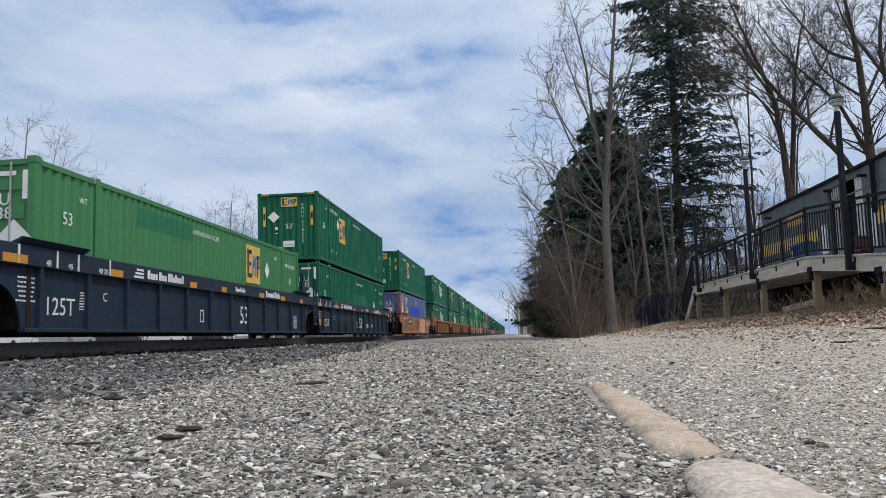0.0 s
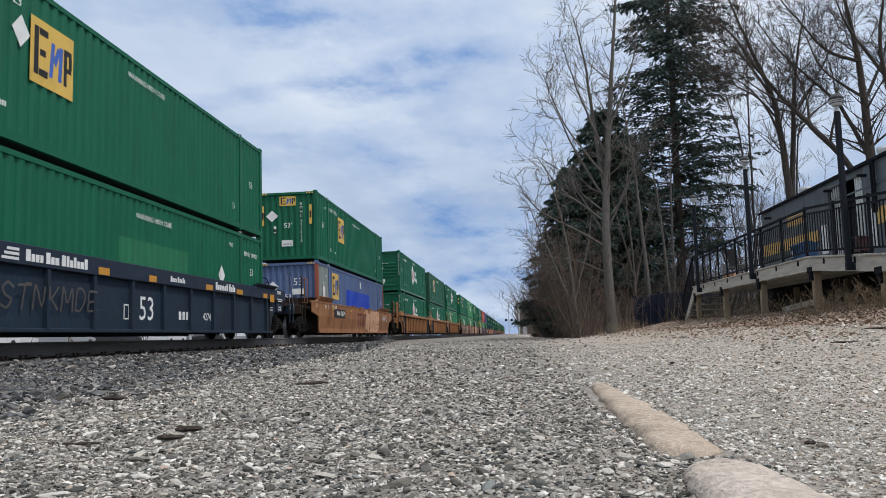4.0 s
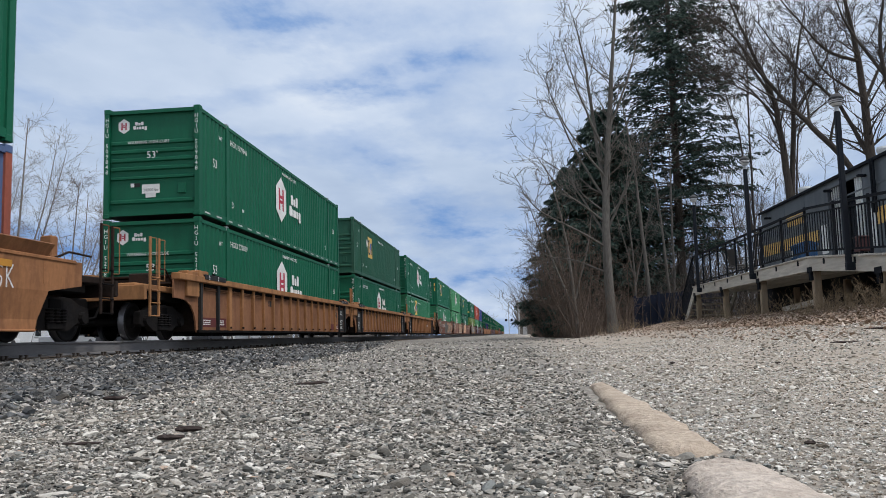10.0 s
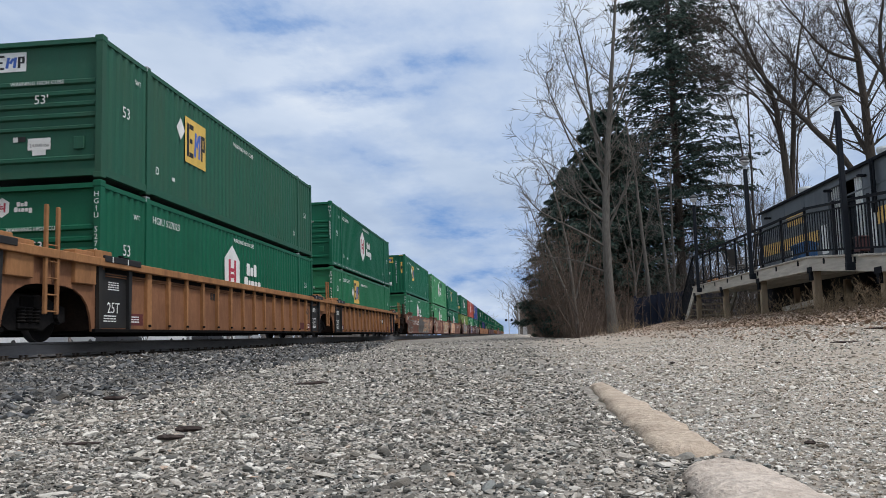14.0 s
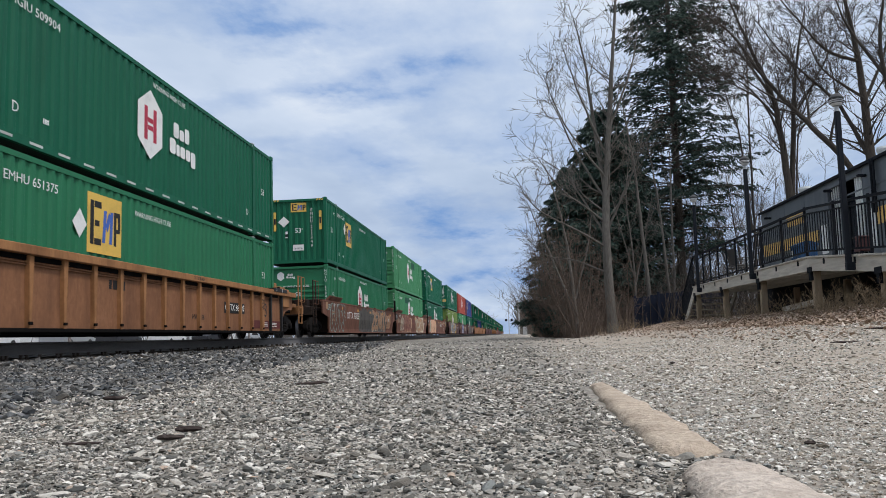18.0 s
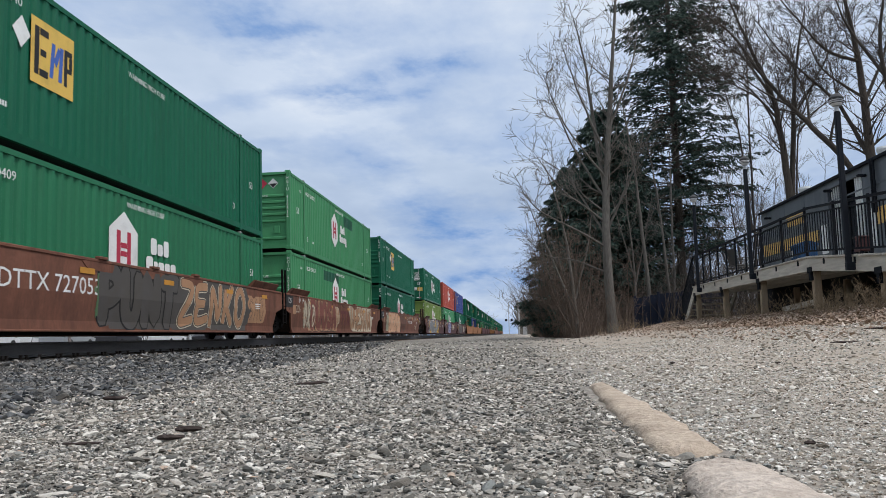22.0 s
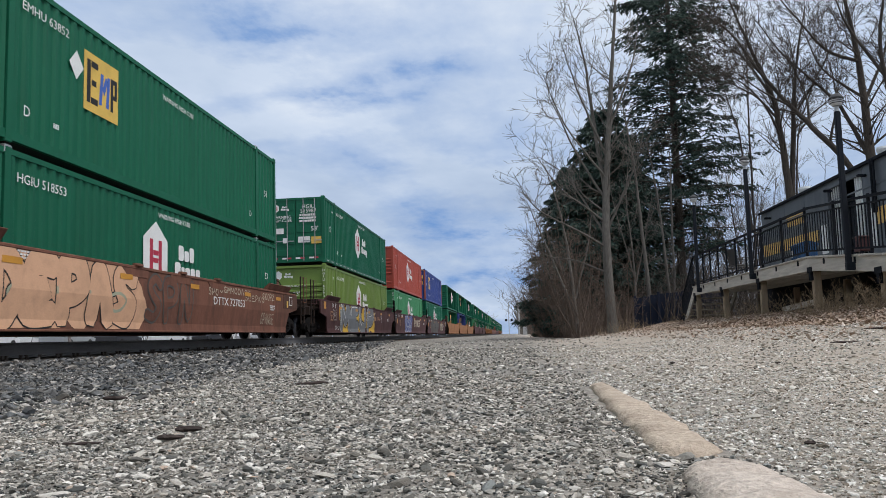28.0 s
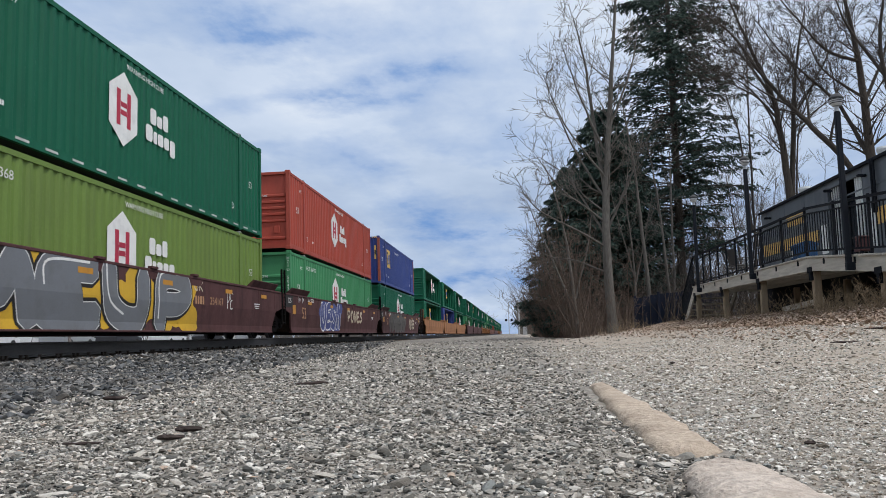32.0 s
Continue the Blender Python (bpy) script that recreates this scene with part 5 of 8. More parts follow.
scatter_quads("fallen_leaves", "brown fallen leaves on the bank by the deck", "leaves", [(4.4, 6.9, 9, 20, 12000), (4.2, 6.6, 20, 32, 4500), (3.0, 4.8, 8, 30, 1800), (2.6, 4.4, 30, 60, 1500)], 0.033, LEAVES, 51, 0.025)


def wood_bit(x, y, l, w, h, rz, seed):
    """A dark splinter of old tie lying on the gravel."""
    rng = random.Random(seed)
    n, v = 7, []
    for i in range(n):
        k = (1 - abs(i / (n - 1) - 0.5) ** 3 * 4.0) * rng.uniform(0.8, 1.1)
        for a in range(6):
            c, sn = math.cos(a * math.pi / 3), math.sin(a * math.pi / 3)
            v.append((l * (i / (n - 1) - 0.5), w / 2 * c * k * rng.uniform(0.6, 1.3), h / 2 + h / 2 * sn * k * rng.uniform(0.6, 1.3)))
    f = [(i * 6 + a, i * 6 + (a + 1) % 6, i * 6 + 6 + (a + 1) % 6, i * 6 + 6 + a) for i in range(n - 1) for a in range(6)] + [tuple(range(5, -1, -1)), tuple(range((n - 1) * 6, n * 6))]
    ob = solo("wood_splinter", Mb().add(v, f), OLD_WOOD, "dark weathered wood splinter lying on gravel", "wood splinter", "splinters on the gravel")
    ob.matrix_world = pose(x, y, float(ground_z(x, y)) + 0.004, 0, 0, rz)


OLD_WOOD = surface("old_dark_wood", (0.045, 0.035, 0.032), 0.95, 0, (0.08, 0.06, 0.05), 0.5, 40, 6.0, (0.2, 1, 1), 0.6, 0.3, 0.15)
for k, (x, y, l, w, h, rz) in enumerate(((-0.97, 2.15, 0.072, 0.032, 0.016, 5), (-1.18, 2.06, 0.10, 0.012, 0.009, 8), (1.35, 6.9, 0.045, 0.035, 0.02, 20), (3.1, 7.6, 0.35, 0.022, 0.018, 8), (3.9, 8.6, 0.5, 0.024, 0.02, 12), (-1.18, 4.5, 0.20, 0.03, 0.02, 35), (0.69, 1.95, 0.024, 0.017, 0.011, 0), (-0.99, 2.32, 0.08, 0.03, 0.02, 15), (-1.9, 3.6, 0.14, 0.03, 0.02, -10), (2.0, 6.2, 0.06, 0.025, 0.018, 40))):
    wood_bit(x, y, l, w, h, rz, k)


# ---------------------------------------------------------------- far things
def crossing_signal(x, y):
    t = thing("crossing_signal", "grey railway signal mast with dark lamp heads", "signal")
    t.location = (x, y, float(ground_z(x, y)))
    part("mast", Mb().tube((0, 0, -0.1), (0, 0, 7.2), 0.20, n=12), SIGNAL_GREY, t)
    part("arm", Mb().box(-0.1, 1.6, -0.06, 0.06, 6.6, 6.75, 0.02), SIGNAL_GREY, t)
    part("signal_head", Mb().box(0.6, 1.5, -0.15, 0.15, 5.6, 6.6, 0.05), RAILING, t)
    part("cabinet", Mb().box(0.8, 1.7, -0.4, 0.4, 0.0, 1.7, 0.03), SIGNAL_GREY, t)


crossing_signal(1.1, 165.0)


def crossing_post(x, y):
    t = thing("crossing_post", "thin pole with dark crossing lamps", "signal")
    t.location = (x, y, float(ground_z(x, y)))
    part("pole", Mb().tube((0, 0, -0.1), (0, 0, 6.9), 0.07, n=8), SIGNAL_GREY, t)
    for dx in (-0.6, 0.6):
        part("lamp_disc", Mb().lathe([(0.02, -0.05), (0.26, -0.04), (0.26, 0.04), (0.02, 0.05)], 20, "z").mesh("lamp_disc", RAILING), None, t).matrix_local = pose(dx, -0.1, 3.2, 90)
    part("cross_arm", Mb().box(-0.7, 0.7, -0.04, 0.04, 3.15, 3.25), SIGNAL_GREY, t)


crossing_post(-1.0, 168.0)


def house(x, y, w, d, h, label, rz=0):
    t = thing("house", label, "house", "houses beyond the railway")
    t.matrix_world = pose(x, y, -0.15, 0, 0, rz)
    part("wall", Mb().box(-w / 2, w / 2, -d / 2, d / 2, 0, h), HOUSE_WHITE, t)
    part("roof", Mb().prism_y([(-w / 2 - 0.3, h), (w / 2 + 0.3, h), (0, h + w * 0.28)], -d / 2 - 0.3, d / 2 + 0.3), ROOF_GREY, t)
    for i in range(3):
        yy = -d / 2 + d * (i + 0.5) / 3
        wdw = part("window", Mb().box(w / 2, w / 2 + 0.05, yy - 0.5, yy + 0.5, 1.0, 2.3, 0.01), HOUSE_WHITE, t)
        part("pane", Mb().box(w / 2 + 0.05, w / 2 + 0.06, yy - 0.4, yy + 0.4, 1.1, 2.2), WINDOW_DARK, wdw)


def parked_car(x, y, colour, rz, label):
    m = paint("car_paint_" + colour, {"white": (0.7, 0.7, 0.7), "silver": (0.35, 0.36, 0.37), "red": (0.35, 0.03, 0.03), "dark": (0.03, 0.03, 0.035)}[colour], 0.3, 0.1)
    t = thing("parked_car", label, "car", "cars parked beyond the railway")
    t.matrix_world = pose(x, y, float(ground_z(x, y)), 0, 0, rz)
    body = [(-2.2, 0.25), (2.2, 0.25), (2.25, 0.7), (1.3, 0.85), (0.6, 1.4), (-1.0, 1.42), (-1.7, 0.9), (-2.2, 0.82)]
    part("body", Mb().prism_x(body, -0.88, 0.88), m, t)
    part("window", Mb().prism_x([(-1.35, 0.9), (1.0, 0.9), (0.5, 1.33), (-0.95, 1.35)], -0.885, 0.885), WINDOW_DARK, t)
    for s in (-0.8, 0.8):
        for a in (-1.35, 1.4):
            part("wheel", Mb().lathe([(0.05, s - 0.1), (0.32, s - 0.1), (0.32, s + 0.1), (0.05, s + 0.1)], 18, "x", (0, a, 0.32)), TYRE, t)


house(-46, 62, 8, 11, 5.2, "white-sided house beyond the railway")
house(-52, 100, 9, 12, 5.5, "white-sided house beyond the railway")
house(-55, 140, 9, 14, 5.5, "white-sided house beyond the railway")
for x, y, c, rz in ((-30, 42, "white", 8), (-31, 52, "silver", 4), (-31.5, 60, "dark", 3), (-32, 70, "white", 2), (-33, 82, "dark", 0), (-33, 95, "silver", 0)):
    parked_car(x, y, c, rz, c + " car parked beyond the railway")
# ---------------------------------------------------------------- the train
CL, CW, CH = 16.154, 1.295, 2.896       # container length, half width, height
TRACK_X, RAIL_Z = -9.24, EYE + 0.015
TRAIN = []                              # (thing, its place along the train, height, side shift)
GEO = {}


def shared(key, build, name, mat, smooth=False):
    """One mesh for every part of the same shape and paint."""
    key = (key, mat.name)
    if key not in GEO:
        GEO[key] = build().mesh(name, mat, smooth)
    return GEO[key]


def g_side(s, y0, y1, pitch=0.285, depth=0.036):
    def build():
        mb, n = Mb(), max(1, round((y1 - y0) / pitch))
        p = (y1 - y0) / n
        line = []
        for i in range(n):
            a = y0 + i * p
            line += [(a, 0), (a + p * 0.30, 0), (a + p * 0.5, depth), (a + p * 0.8, depth)]
        line.append((y1, 0))
        v = [(s * (CW - 0.010 - d), y, z) for z in (0.19, CH - 0.11) for y, d in line]
        k = len(line)
        f = [(i, i + 1, k + i + 1, k + i) for i in range(k - 1)]
        if s < 0:
            f = [q[::-1] for q in f]
        return mb.add(v, f)
    return build


def g_patch(y0, y1, z0, z1, a0=2.10, a1=14.05, pitch=0.285, depth=0.036):
    """A painted patch lying on the corrugation of the long side panel."""
    n = max(1, round((a1 - a0) / pitch))
    p = (a1 - a0) / n

    def dip(y):
        k = ((y - a0) / p) % 1.0
        return 0.0 if k < 0.3 else depth * (k - 0.3) / 0.2 if k < 0.5 else depth if k < 0.8 else depth * (1 - k) / 0.2

    ys = sorted([y0, y1] + [a0 + (i + k) * p for i in range(n) for k in (0.0, 0.3, 0.5, 0.8) if y0 < a0 + (i + k) * p < y1])
    v = [(CW - 0.007 - dip(y), y, z) for z in (z0, z1) for y in ys]
    k = len(ys)
    return Mb().add(v, [(i, i + 1, k + i + 1, k + i) for i in range(k - 1)])


def g_end_vertical(y, s):
    def build():
        n, half = 9, CW - 0.12
        p = 2 * half / n
        line = []
        for i in range(n):
            a = -half + i * p
            line += [(a, 0), (a + p * 0.3, 0), (a + p * 0.5, 0.045), (a + p * 0.8, 0.045)]
        line.append((half, 0))
        v = [(x, y - s * d + s * -0.012, z) for z in (0.16, CH - 0.12) for x, d in line]
        k = len(line)
        f = [(i, i + 1, k + i + 1, k + i) for i in range(k - 1)]
        return Mb().add(v, [q if s < 0 else q[::-1] for q in f])
    return build


def g_end_flat(y, s):
    """An end wall of one plate."""
    half = CW - 0.14
    return lambda: Mb().box(-half, half, min(y - s * 0.06, y - s * 0.10), max(y - s * 0.06, y - s * 0.10), 0.16, CH - 0.12)


def g_end_rib(y, s, z, h):
    """A pressed rib across an end wall."""
    yb, yt, half = y - s * 0.062, y - s * 0.014, CW - 0.14
    poly = [(yb, z - h / 2), (yt, z - h / 4), (yt, z + h / 4), (yb, z + h / 2)]
    return lambda: Mb().prism_x(poly if s > 0 else poly[::-1], -half + 0.03, half - 0.03)


HUB_RIBS = [(0.42, 0.13), (1.05, 0.10), (1.30, 0.13), (1.53, 0.13), (1.76, 0.13), (1.99, 0.13)]


def g_box(*a):
    return lambda: Mb().box(*a)


def hexagon(r, sx=0.86):
    return [(sx * r * math.sin(math.radians(60 * i)), r * math.cos(math.radians(60 * i))) for i in range(5, -1, -1)]


def emp_logo(parent, m, w=1.25, plate=None):
    """Yellow square sign with a dark and a blue letter-like device."""
    k = w / 1.25
    base = flat("logo_panel", [rect(-0.62 * k, 0.62 * k, -0.56 * k, 0.56 * k)], plate or YELLOW, parent, m, 0.003, "faded yellow square logo panel")
    up = Matrix.Translation((0, 0, 0.004))
    flat("logo_device", [rect(-0.52 * k, -0.40 * k, -0.40 * k, 0.42 * k), rect(-0.38 * k, -0.14 * k, 0.30 * k, 0.42 * k), rect(-0.38 * k, -0.14 * k, -0.40 * k, -0.28 * k), rect(-0.36 * k, -0.20 * k, -0.05 * k, 0.06 * k)], BLACK, base, up)
    flat("logo_device", [[(-0.10 * k, -0.34 * k), (0.0, -0.34 * k), (0.06 * k, 0.28 * k), (-0.04 * k, 0.28 * k)], [(0.16 * k, -0.34 * k), (0.26 * k, -0.34 * k), (0.30 * k, 0.28 * k), (0.20 * k, 0.28 * k)], [(0.02 * k, -0.02 * k), (0.10 * k, -0.12 * k), (0.22 * k, 0.20 * k), (0.14 * k, 0.26 * k)]], LOGO_BLUE, base, up)
    flat("logo_device", [rect(0.33 * k, 0.42 * k, -0.36 * k, 0.30 * k), rect(0.42 * k, 0.56 * k, 0.20 * k, 0.30 * k), rect(0.48 * k, 0.57 * k, -0.02 * k, 0.20 * k), rect(0.42 * k, 0.56 * k, -0.10 * k, -0.02 * k)], BLACK, base, up)
    return base


def blocky(u0, u1, v0, v1, c=0.16):
    """A block with cut corners."""
    c *= min(u1 - u0, v1 - v0)
    return [(u0 + c, v0), (u1 - c, v0), (u1, v0 + c), (u1, v1 - c), (u1 - c, v1), (u0 + c, v1), (u0, v1 - c), (u0, v0 + c)]


def hub_logo(parent, m, r=0.78, plain=False):
    """White hexagon with red bars, and two lines of white bars beside it."""
    base = flat("logo_hexagon", [hexagon(r)], WHITE, parent, m, 0.003, "white hexagonal logo")
    up = Matrix.Translation((0, 0, 0.004))
    if not plain:
        a = r * 0.16
        flat("logo_device", [rect(-2.3 * a, -1.1 * a, -3.0 * a, 3.0 * a), rect(1.1 * a, 2.3 * a, -3.0 * a, 3.0 * a), rect(-1.0 * a, 1.0 * a, 0.25 * a, 1.1 * a), rect(-1.0 * a, 1.0 * a, -1.1 * a, -0.25 * a)], LOGO_RED, base, up)
    u, h = r * 1.25, r * 0.5
    bars = []
    for x, w, lo, hi in [(0.26, 0.36, 0.08, 1.0), (0.68, 0.32, 0.08, 0.74), (1.06, 0.32, 0.08, 1.0)]:
        bars.append(blocky(u + x * r, u + (x + w) * r, lo * h, hi * h))
    for x, w, lo, hi in [(0.0, 0.40, -0.98, -0.05), (0.46, 0.22, -0.98, -0.28), (0.74, 0.34, -0.98, -0.28), (1.14, 0.32, -0.98, -0.28), (1.52, 0.34, -1.28, -0.28)]:
        bars.append(blocky(u + x * r, u + (x + w) * r, lo * h, hi * h))
    flat("logo_wordmark", bars, WHITE, base, Matrix.Identity(4), 0.003)
    return base


def bars_of(n, w, h, gap, seed):
    """A line of small bars in place of small print."""
    rng, out, u = random.Random(seed), [], 0.0
    for _ in range(n):
        b = w * rng.uniform(0.55, 1.25)
        out.append(rect(u, u + b, 0, h))
        u += b + gap
    return out, u


def wordmark(groups, h):
    """Blocks of uneven height in place of a painted name."""
    rng, out, u = random.Random(7), [], 0.0
    for n in groups:
        out.append(rect(u, u + h * 0.62, 0, h))
        u += h * 0.76
        for _ in range(n):
            w = h * rng.uniform(0.42, 0.6)
            out.append(rect(u, u + w, 0, h * rng.choice((0.66, 0.66, 0.68, 0.98))))
            u += w + h * 0.13
        u += h * 0.3
    return out


def print_line(parent, m, n, w, h, gap, seed, mat=None, label=""):
    polys, u = bars_of(n, w, h, gap, seed)
    return flat("small_print", [[(x - u / 2, y) for x, y in p] for p in polys], mat or WHITE, parent, m, 0.0025, label)


def side_at(y, z, x=CW):
    return Matrix.Translation((x - 0.006, y, z)) @ SIDE


def front_at(x, z, y=0.0):
    return Matrix.Translation((x, y - 0.006, z)) @ FRONT


def container(name, label, colour, end="hub", brand="hub", logo_y=7.2, number="", low=False, post=None, dashes=False, white_logo=False, plain_end=False, decals=True, group="containers on the train", diamond=False, patch=None, fine=True, hazard=False, bay=None, stacked=False):
    mat = GREEN[colour]
    t = thing(name, label, "container", group)
    p = lambda nm, key, b, m=mat, lab="": part(nm, shared((nm, key), b, nm, m), m, t, lab)
    for s in (1, -1):
        cuts = [(0.11, 1.86), (2.10, 14.05), (14.29, 16.04)] if fine else [(0.11, 16.04)]
        for a, b in cuts:
            p("side_panel", ("side", s, a), g_side(s, a, b), bay if bay and a < 1 else mat)
        x0, x1 = sorted((s * CW, s * (CW - 0.09)))
        p("top_rail", s, g_box(x0, x1, 0.0, CL, CH - 0.13, CH - 0.035))
        p("bottom_rail", s, g_box(x0, x1, 0.0, CL, 0.045, 0.20))
        for y in ((0, 1.90, 14.09, CL - 0.16) if fine else (0, CL - 0.16)):
            c = post if post and y in (0, CL - 0.16) else mat
            w = 0.16 if 1 < y < 15 else 0.16
            x0, x1 = sorted((s * (CW + (0.014 if 1 < y < 15 else 0.003)), s * (CW - 0.13)))
            p("corner_post" if y in (0, CL - 0.16) else "side_post", (s, y), g_box(x0, x1, y - 0.004 if y == 0 else y, y + w + (0.004 if y > 15 else 0), 0.045, CH - 0.02), c)
        if fine:
            for y in (0, 1.90, 14.09, CL - 0.17):
                for z in (-0.006, CH - 0.115):
                    x0, x1 = sorted((s * (CW + 0.012), s * (CW - 0.16)))
                    p("corner_casting", (s, y, z), g_box(x0, x1, y - 0.012, y + 0.178, z, z + (0.122 if z < 1 else 0.132), 0.012), mat if y < 1 or y > 15 else GALV if z > 1 else mat)
    for y in (1.90, 14.09) if stacked else ():
        for s in (-1, 1):
            p("stacking_cone", (s, y), g_box(min(s * 1.16, s * 1.28), max(s * 1.16, s * 1.28), y + 0.02, y + 0.15, -0.075, 0.0, 0.008), DARK_STEEL)
    p("roof_panel", "roof", g_box(-CW + 0.09, CW - 0.09, 0.05, CL - 0.05, CH - 0.08, CH - 0.045))
    p("floor_frame", "floor", g_box(-CW + 0.1, CW - 0.1, 0.08, CL - 0.08, 0.05, 0.17), UNDER)
    for y in (0.0, CL - 0.10):
        p("end_header", y, g_box(-CW + 0.13, CW - 0.13, y, y + 0.10, CH - 0.13, CH - 0.035))
        p("end_sill", y, g_box(-CW + 0.13, CW - 0.13, y, y + 0.10, 0.045, 0.18))
    p("end_wall", "far", g_end_vertical(CL - 0.10, 1))
    if end == "vertical":
        p("end_wall", "near_v", g_end_vertical(0.03, -1))
    elif end == "doors":
        for s in (-1, 1):
            x0, x1 = sorted((s * 0.012, s * (CW - 0.14)))
            d = p("door", ("d", s), g_box(x0, x1, 0.03, 0.08, 0.15, CH - 0.11, 0.01))
            for i in range(5):
                z = 0.3 + i * 0.5
                part("door_rib", shared(("rib", s, i), g_box(x0 + 0.06, x1 - 0.06, 0.012, 0.034, z + 0.03, z + 0.30, 0.008), "door_rib", mat), mat, d)
            for q in (0.36, 0.86):
                rod = Mb().tube((s * q, -0.005, 0.1), (s * q, -0.005, CH - 0.08), 0.018, n=8)
                part("lock_rod", shared(("rod", s, q), lambda rod=rod: rod, "lock_rod", GALV), GALV, d, "galvanised lock rod")
                part("lock_handle", shared(("hnd", s, q), g_box(s * q - 0.02, s * q + 0.3, -0.02, 0.0, 0.95, 0.99), "lock_handle", GALV), GALV, d)
    else:
        w = p("end_wall", "near_h", g_end_flat(0.03, -1))
        for z, h in HUB_RIBS:
            part("rib", shared(("endrib", z), g_end_rib(0.03, -1, z, h), "rib", mat), mat, w)
    if not decals:
        if brand == "hub":
            hub_logo(t, side_at(logo_y, 1.62), 0.78)
        elif brand == "emp":
            emp_logo(t, side_at(logo_y, 1.72))
        return t
    # painted markings on the side
    mark = "HGIU" if brand == "hub" else "EMHU"
    if brand == "hub":
        hub_logo(t, side_at(logo_y, 1.62), 0.80)
        words("WARNING HIGH CUBE", 0.17, WHITE, t, side_at(logo_y + 1.0, 2.58))
    elif brand == "emp":
        emp_logo(t, side_at(logo_y, 2.02 if low else 1.78), 1.3)
        if not bay:
            words("WARNING HIGH CUBE", 0.17, WHITE, t, side_at(7.4 if low else logo_y + 3.6, 2.45))
    if number and end == "doors" and brand != "hub":
        words(mark + " " + number, 0.20, WHITE, t, side_at(15.05, 2.28))
        words("WT", 0.2, WHITE, t, side_at(13.4, 2.42))
        if not brand:
            words("WARNING HIGH CUBE", 0.17, WHITE, t, side_at(8.6, 2.42))
    elif number:
        words(mark + " " + number, 0.23, WHITE, t, side_at(2.95, 2.43), stretch=1.1)
    words("53", 0.34, WHITE, t, side_at(1.08 if brand == "hub" else 1.0, 1.60 if low and brand != "emp" else 1.95 if low else 1.55))
    words("53", 0.30, WHITE, t, side_at(15.1, 1.75 if low else 1.5))
    words("WT", 0.17, WHITE, t, side_at(1.5, 2.36))
    words("D", 0.26, WHITE, t, side_at(2.45, 0.62))
    words("D", 0.26, WHITE, t, side_at(13.6, 0.62))
    print_line(t, side_at(3.3, 0.55), 3, 0.05, 0.09, 0.02, 3)
    if diamond:
        flat("placard", [[(0, -0.28), (0.24, 0), (0, 0.28), (-0.24, 0)]], WHITE, t, side_at(logo_y - 0.9 if logo_y < 8 else logo_y + 1.35, 1.95 if brand else 1.50))
    if dashes:
        for i in range(19):
            part("reflector", shared(("dash", i), g_box(CW, CW + 0.004, 0.35 + i * 0.83, 0.72 + i * 0.83, 0.095, 0.140), "reflector", DIM_WHITE), DIM_WHITE, t)
    if patch:
        y0, y1, z0, z1, pm = patch
        part("repaint_patch", g_patch(y0, y1, z0, z1), pm, t, "freshly repainted patch")
    # painted markings on the end, laid on the wall behind the frame
    off = {"vertical": 0.040, "doors": 0.012}.get(end, 0.090)
    end_at = lambda x, z, y=0.0: front_at(x, z, y + off)
    if end == "vertical":
        if bay:
            words("53", 0.42, WHITE, t, end_at(0.45, 2.05))
            flat("data_plate", [rect(-0.26, 0.26, -0.12, 0.12)], WHITE, t, end_at(0.45, 1.66), 0.004)
            flat("data_plate", [rect(-0.2, 0.2, -0.26, 0.26)], WHITE, t, side_at(1.05, 1.62), 0.004)
            flat("data_plate", [rect(-0.16, 0.16, -0.16, 0.16)], WHITE, t, side_at(9.0, 2.42), 0.004)
        else:
            emp_logo(t, end_at(0.05, 2.50) @ Matrix.Diagonal((0.56, 0.36, 1, 1)), 1.25)
        for x in () if bay else (-1.02, 1.02):
            for z in (1.9,):
                flat("warning_strip", [rect(-0.055, 0.055, -0.42, 0.42)], YELLOW, t, end_at(x, z))
                flat("warning_strip", [rect(-0.04, 0.04, -0.14, 0.14)], BLACK, t, end_at(x, z, -0.004))
        for s in (-1, 1):
            for i in range(3):
                flat("hazard_stripe", [[(-0.06, -0.045), (0.0, -0.045), (0.06, 0.045), (0.0, 0.045)]], YELLOW, t, front_at(s * 1.0 - 0.1 + i * 0.12, CH - 0.075))
        flat("placard", [[(0, -0.24), (0.26, 0), (0, 0.24), (-0.26, 0)]], WHITE, t, end_at(-0.62, 1.88), 0.004, "white diamond placard")
        for k, c in enumerate((WHITE, BLACK, WHITE)):
            flat("data_plate", [rect(-0.05, 0.05, 0.0, 0.12 if k < 2 else 0.05)], c, t, end_at(-0.50, 1.33 - k * 0.12 + (0.07 if k == 2 else 0), -0.001), 0.004)
        words("53'", 0.30, WHITE, t, end_at(0.05, 1.46))
        flat("data_plate", [rect(-0.24, 0.24, -0.13, 0.13)], WHITE, t, end_at(0.02, 0.72), 0.004)
        words("24,000 lbs", 0.105, BLACK, t, end_at(0.02, 0.68, -0.004))
        for i, ch in enumerate(number):
            words(ch, 0.17, WHITE, t, end_at(0.62, 1.62 - i * 0.165))
        for i, ch in enumerate(mark if number else ""):
            words(ch, 0.17, WHITE, t, end_at(0.62, 2.36 - i * 0.165))
    elif end == "doors" and brand != "hub":
        words(mark + "\n" + number, 0.30, WHITE, t, end_at(0.45, 2.05, -0.005))
        for x in (-0.85, 0.75):
            flat("data_plate", [rect(-0.2, 0.2, -0.04, 0.04)], WHITE, t, end_at(x, 2.62, -0.006))
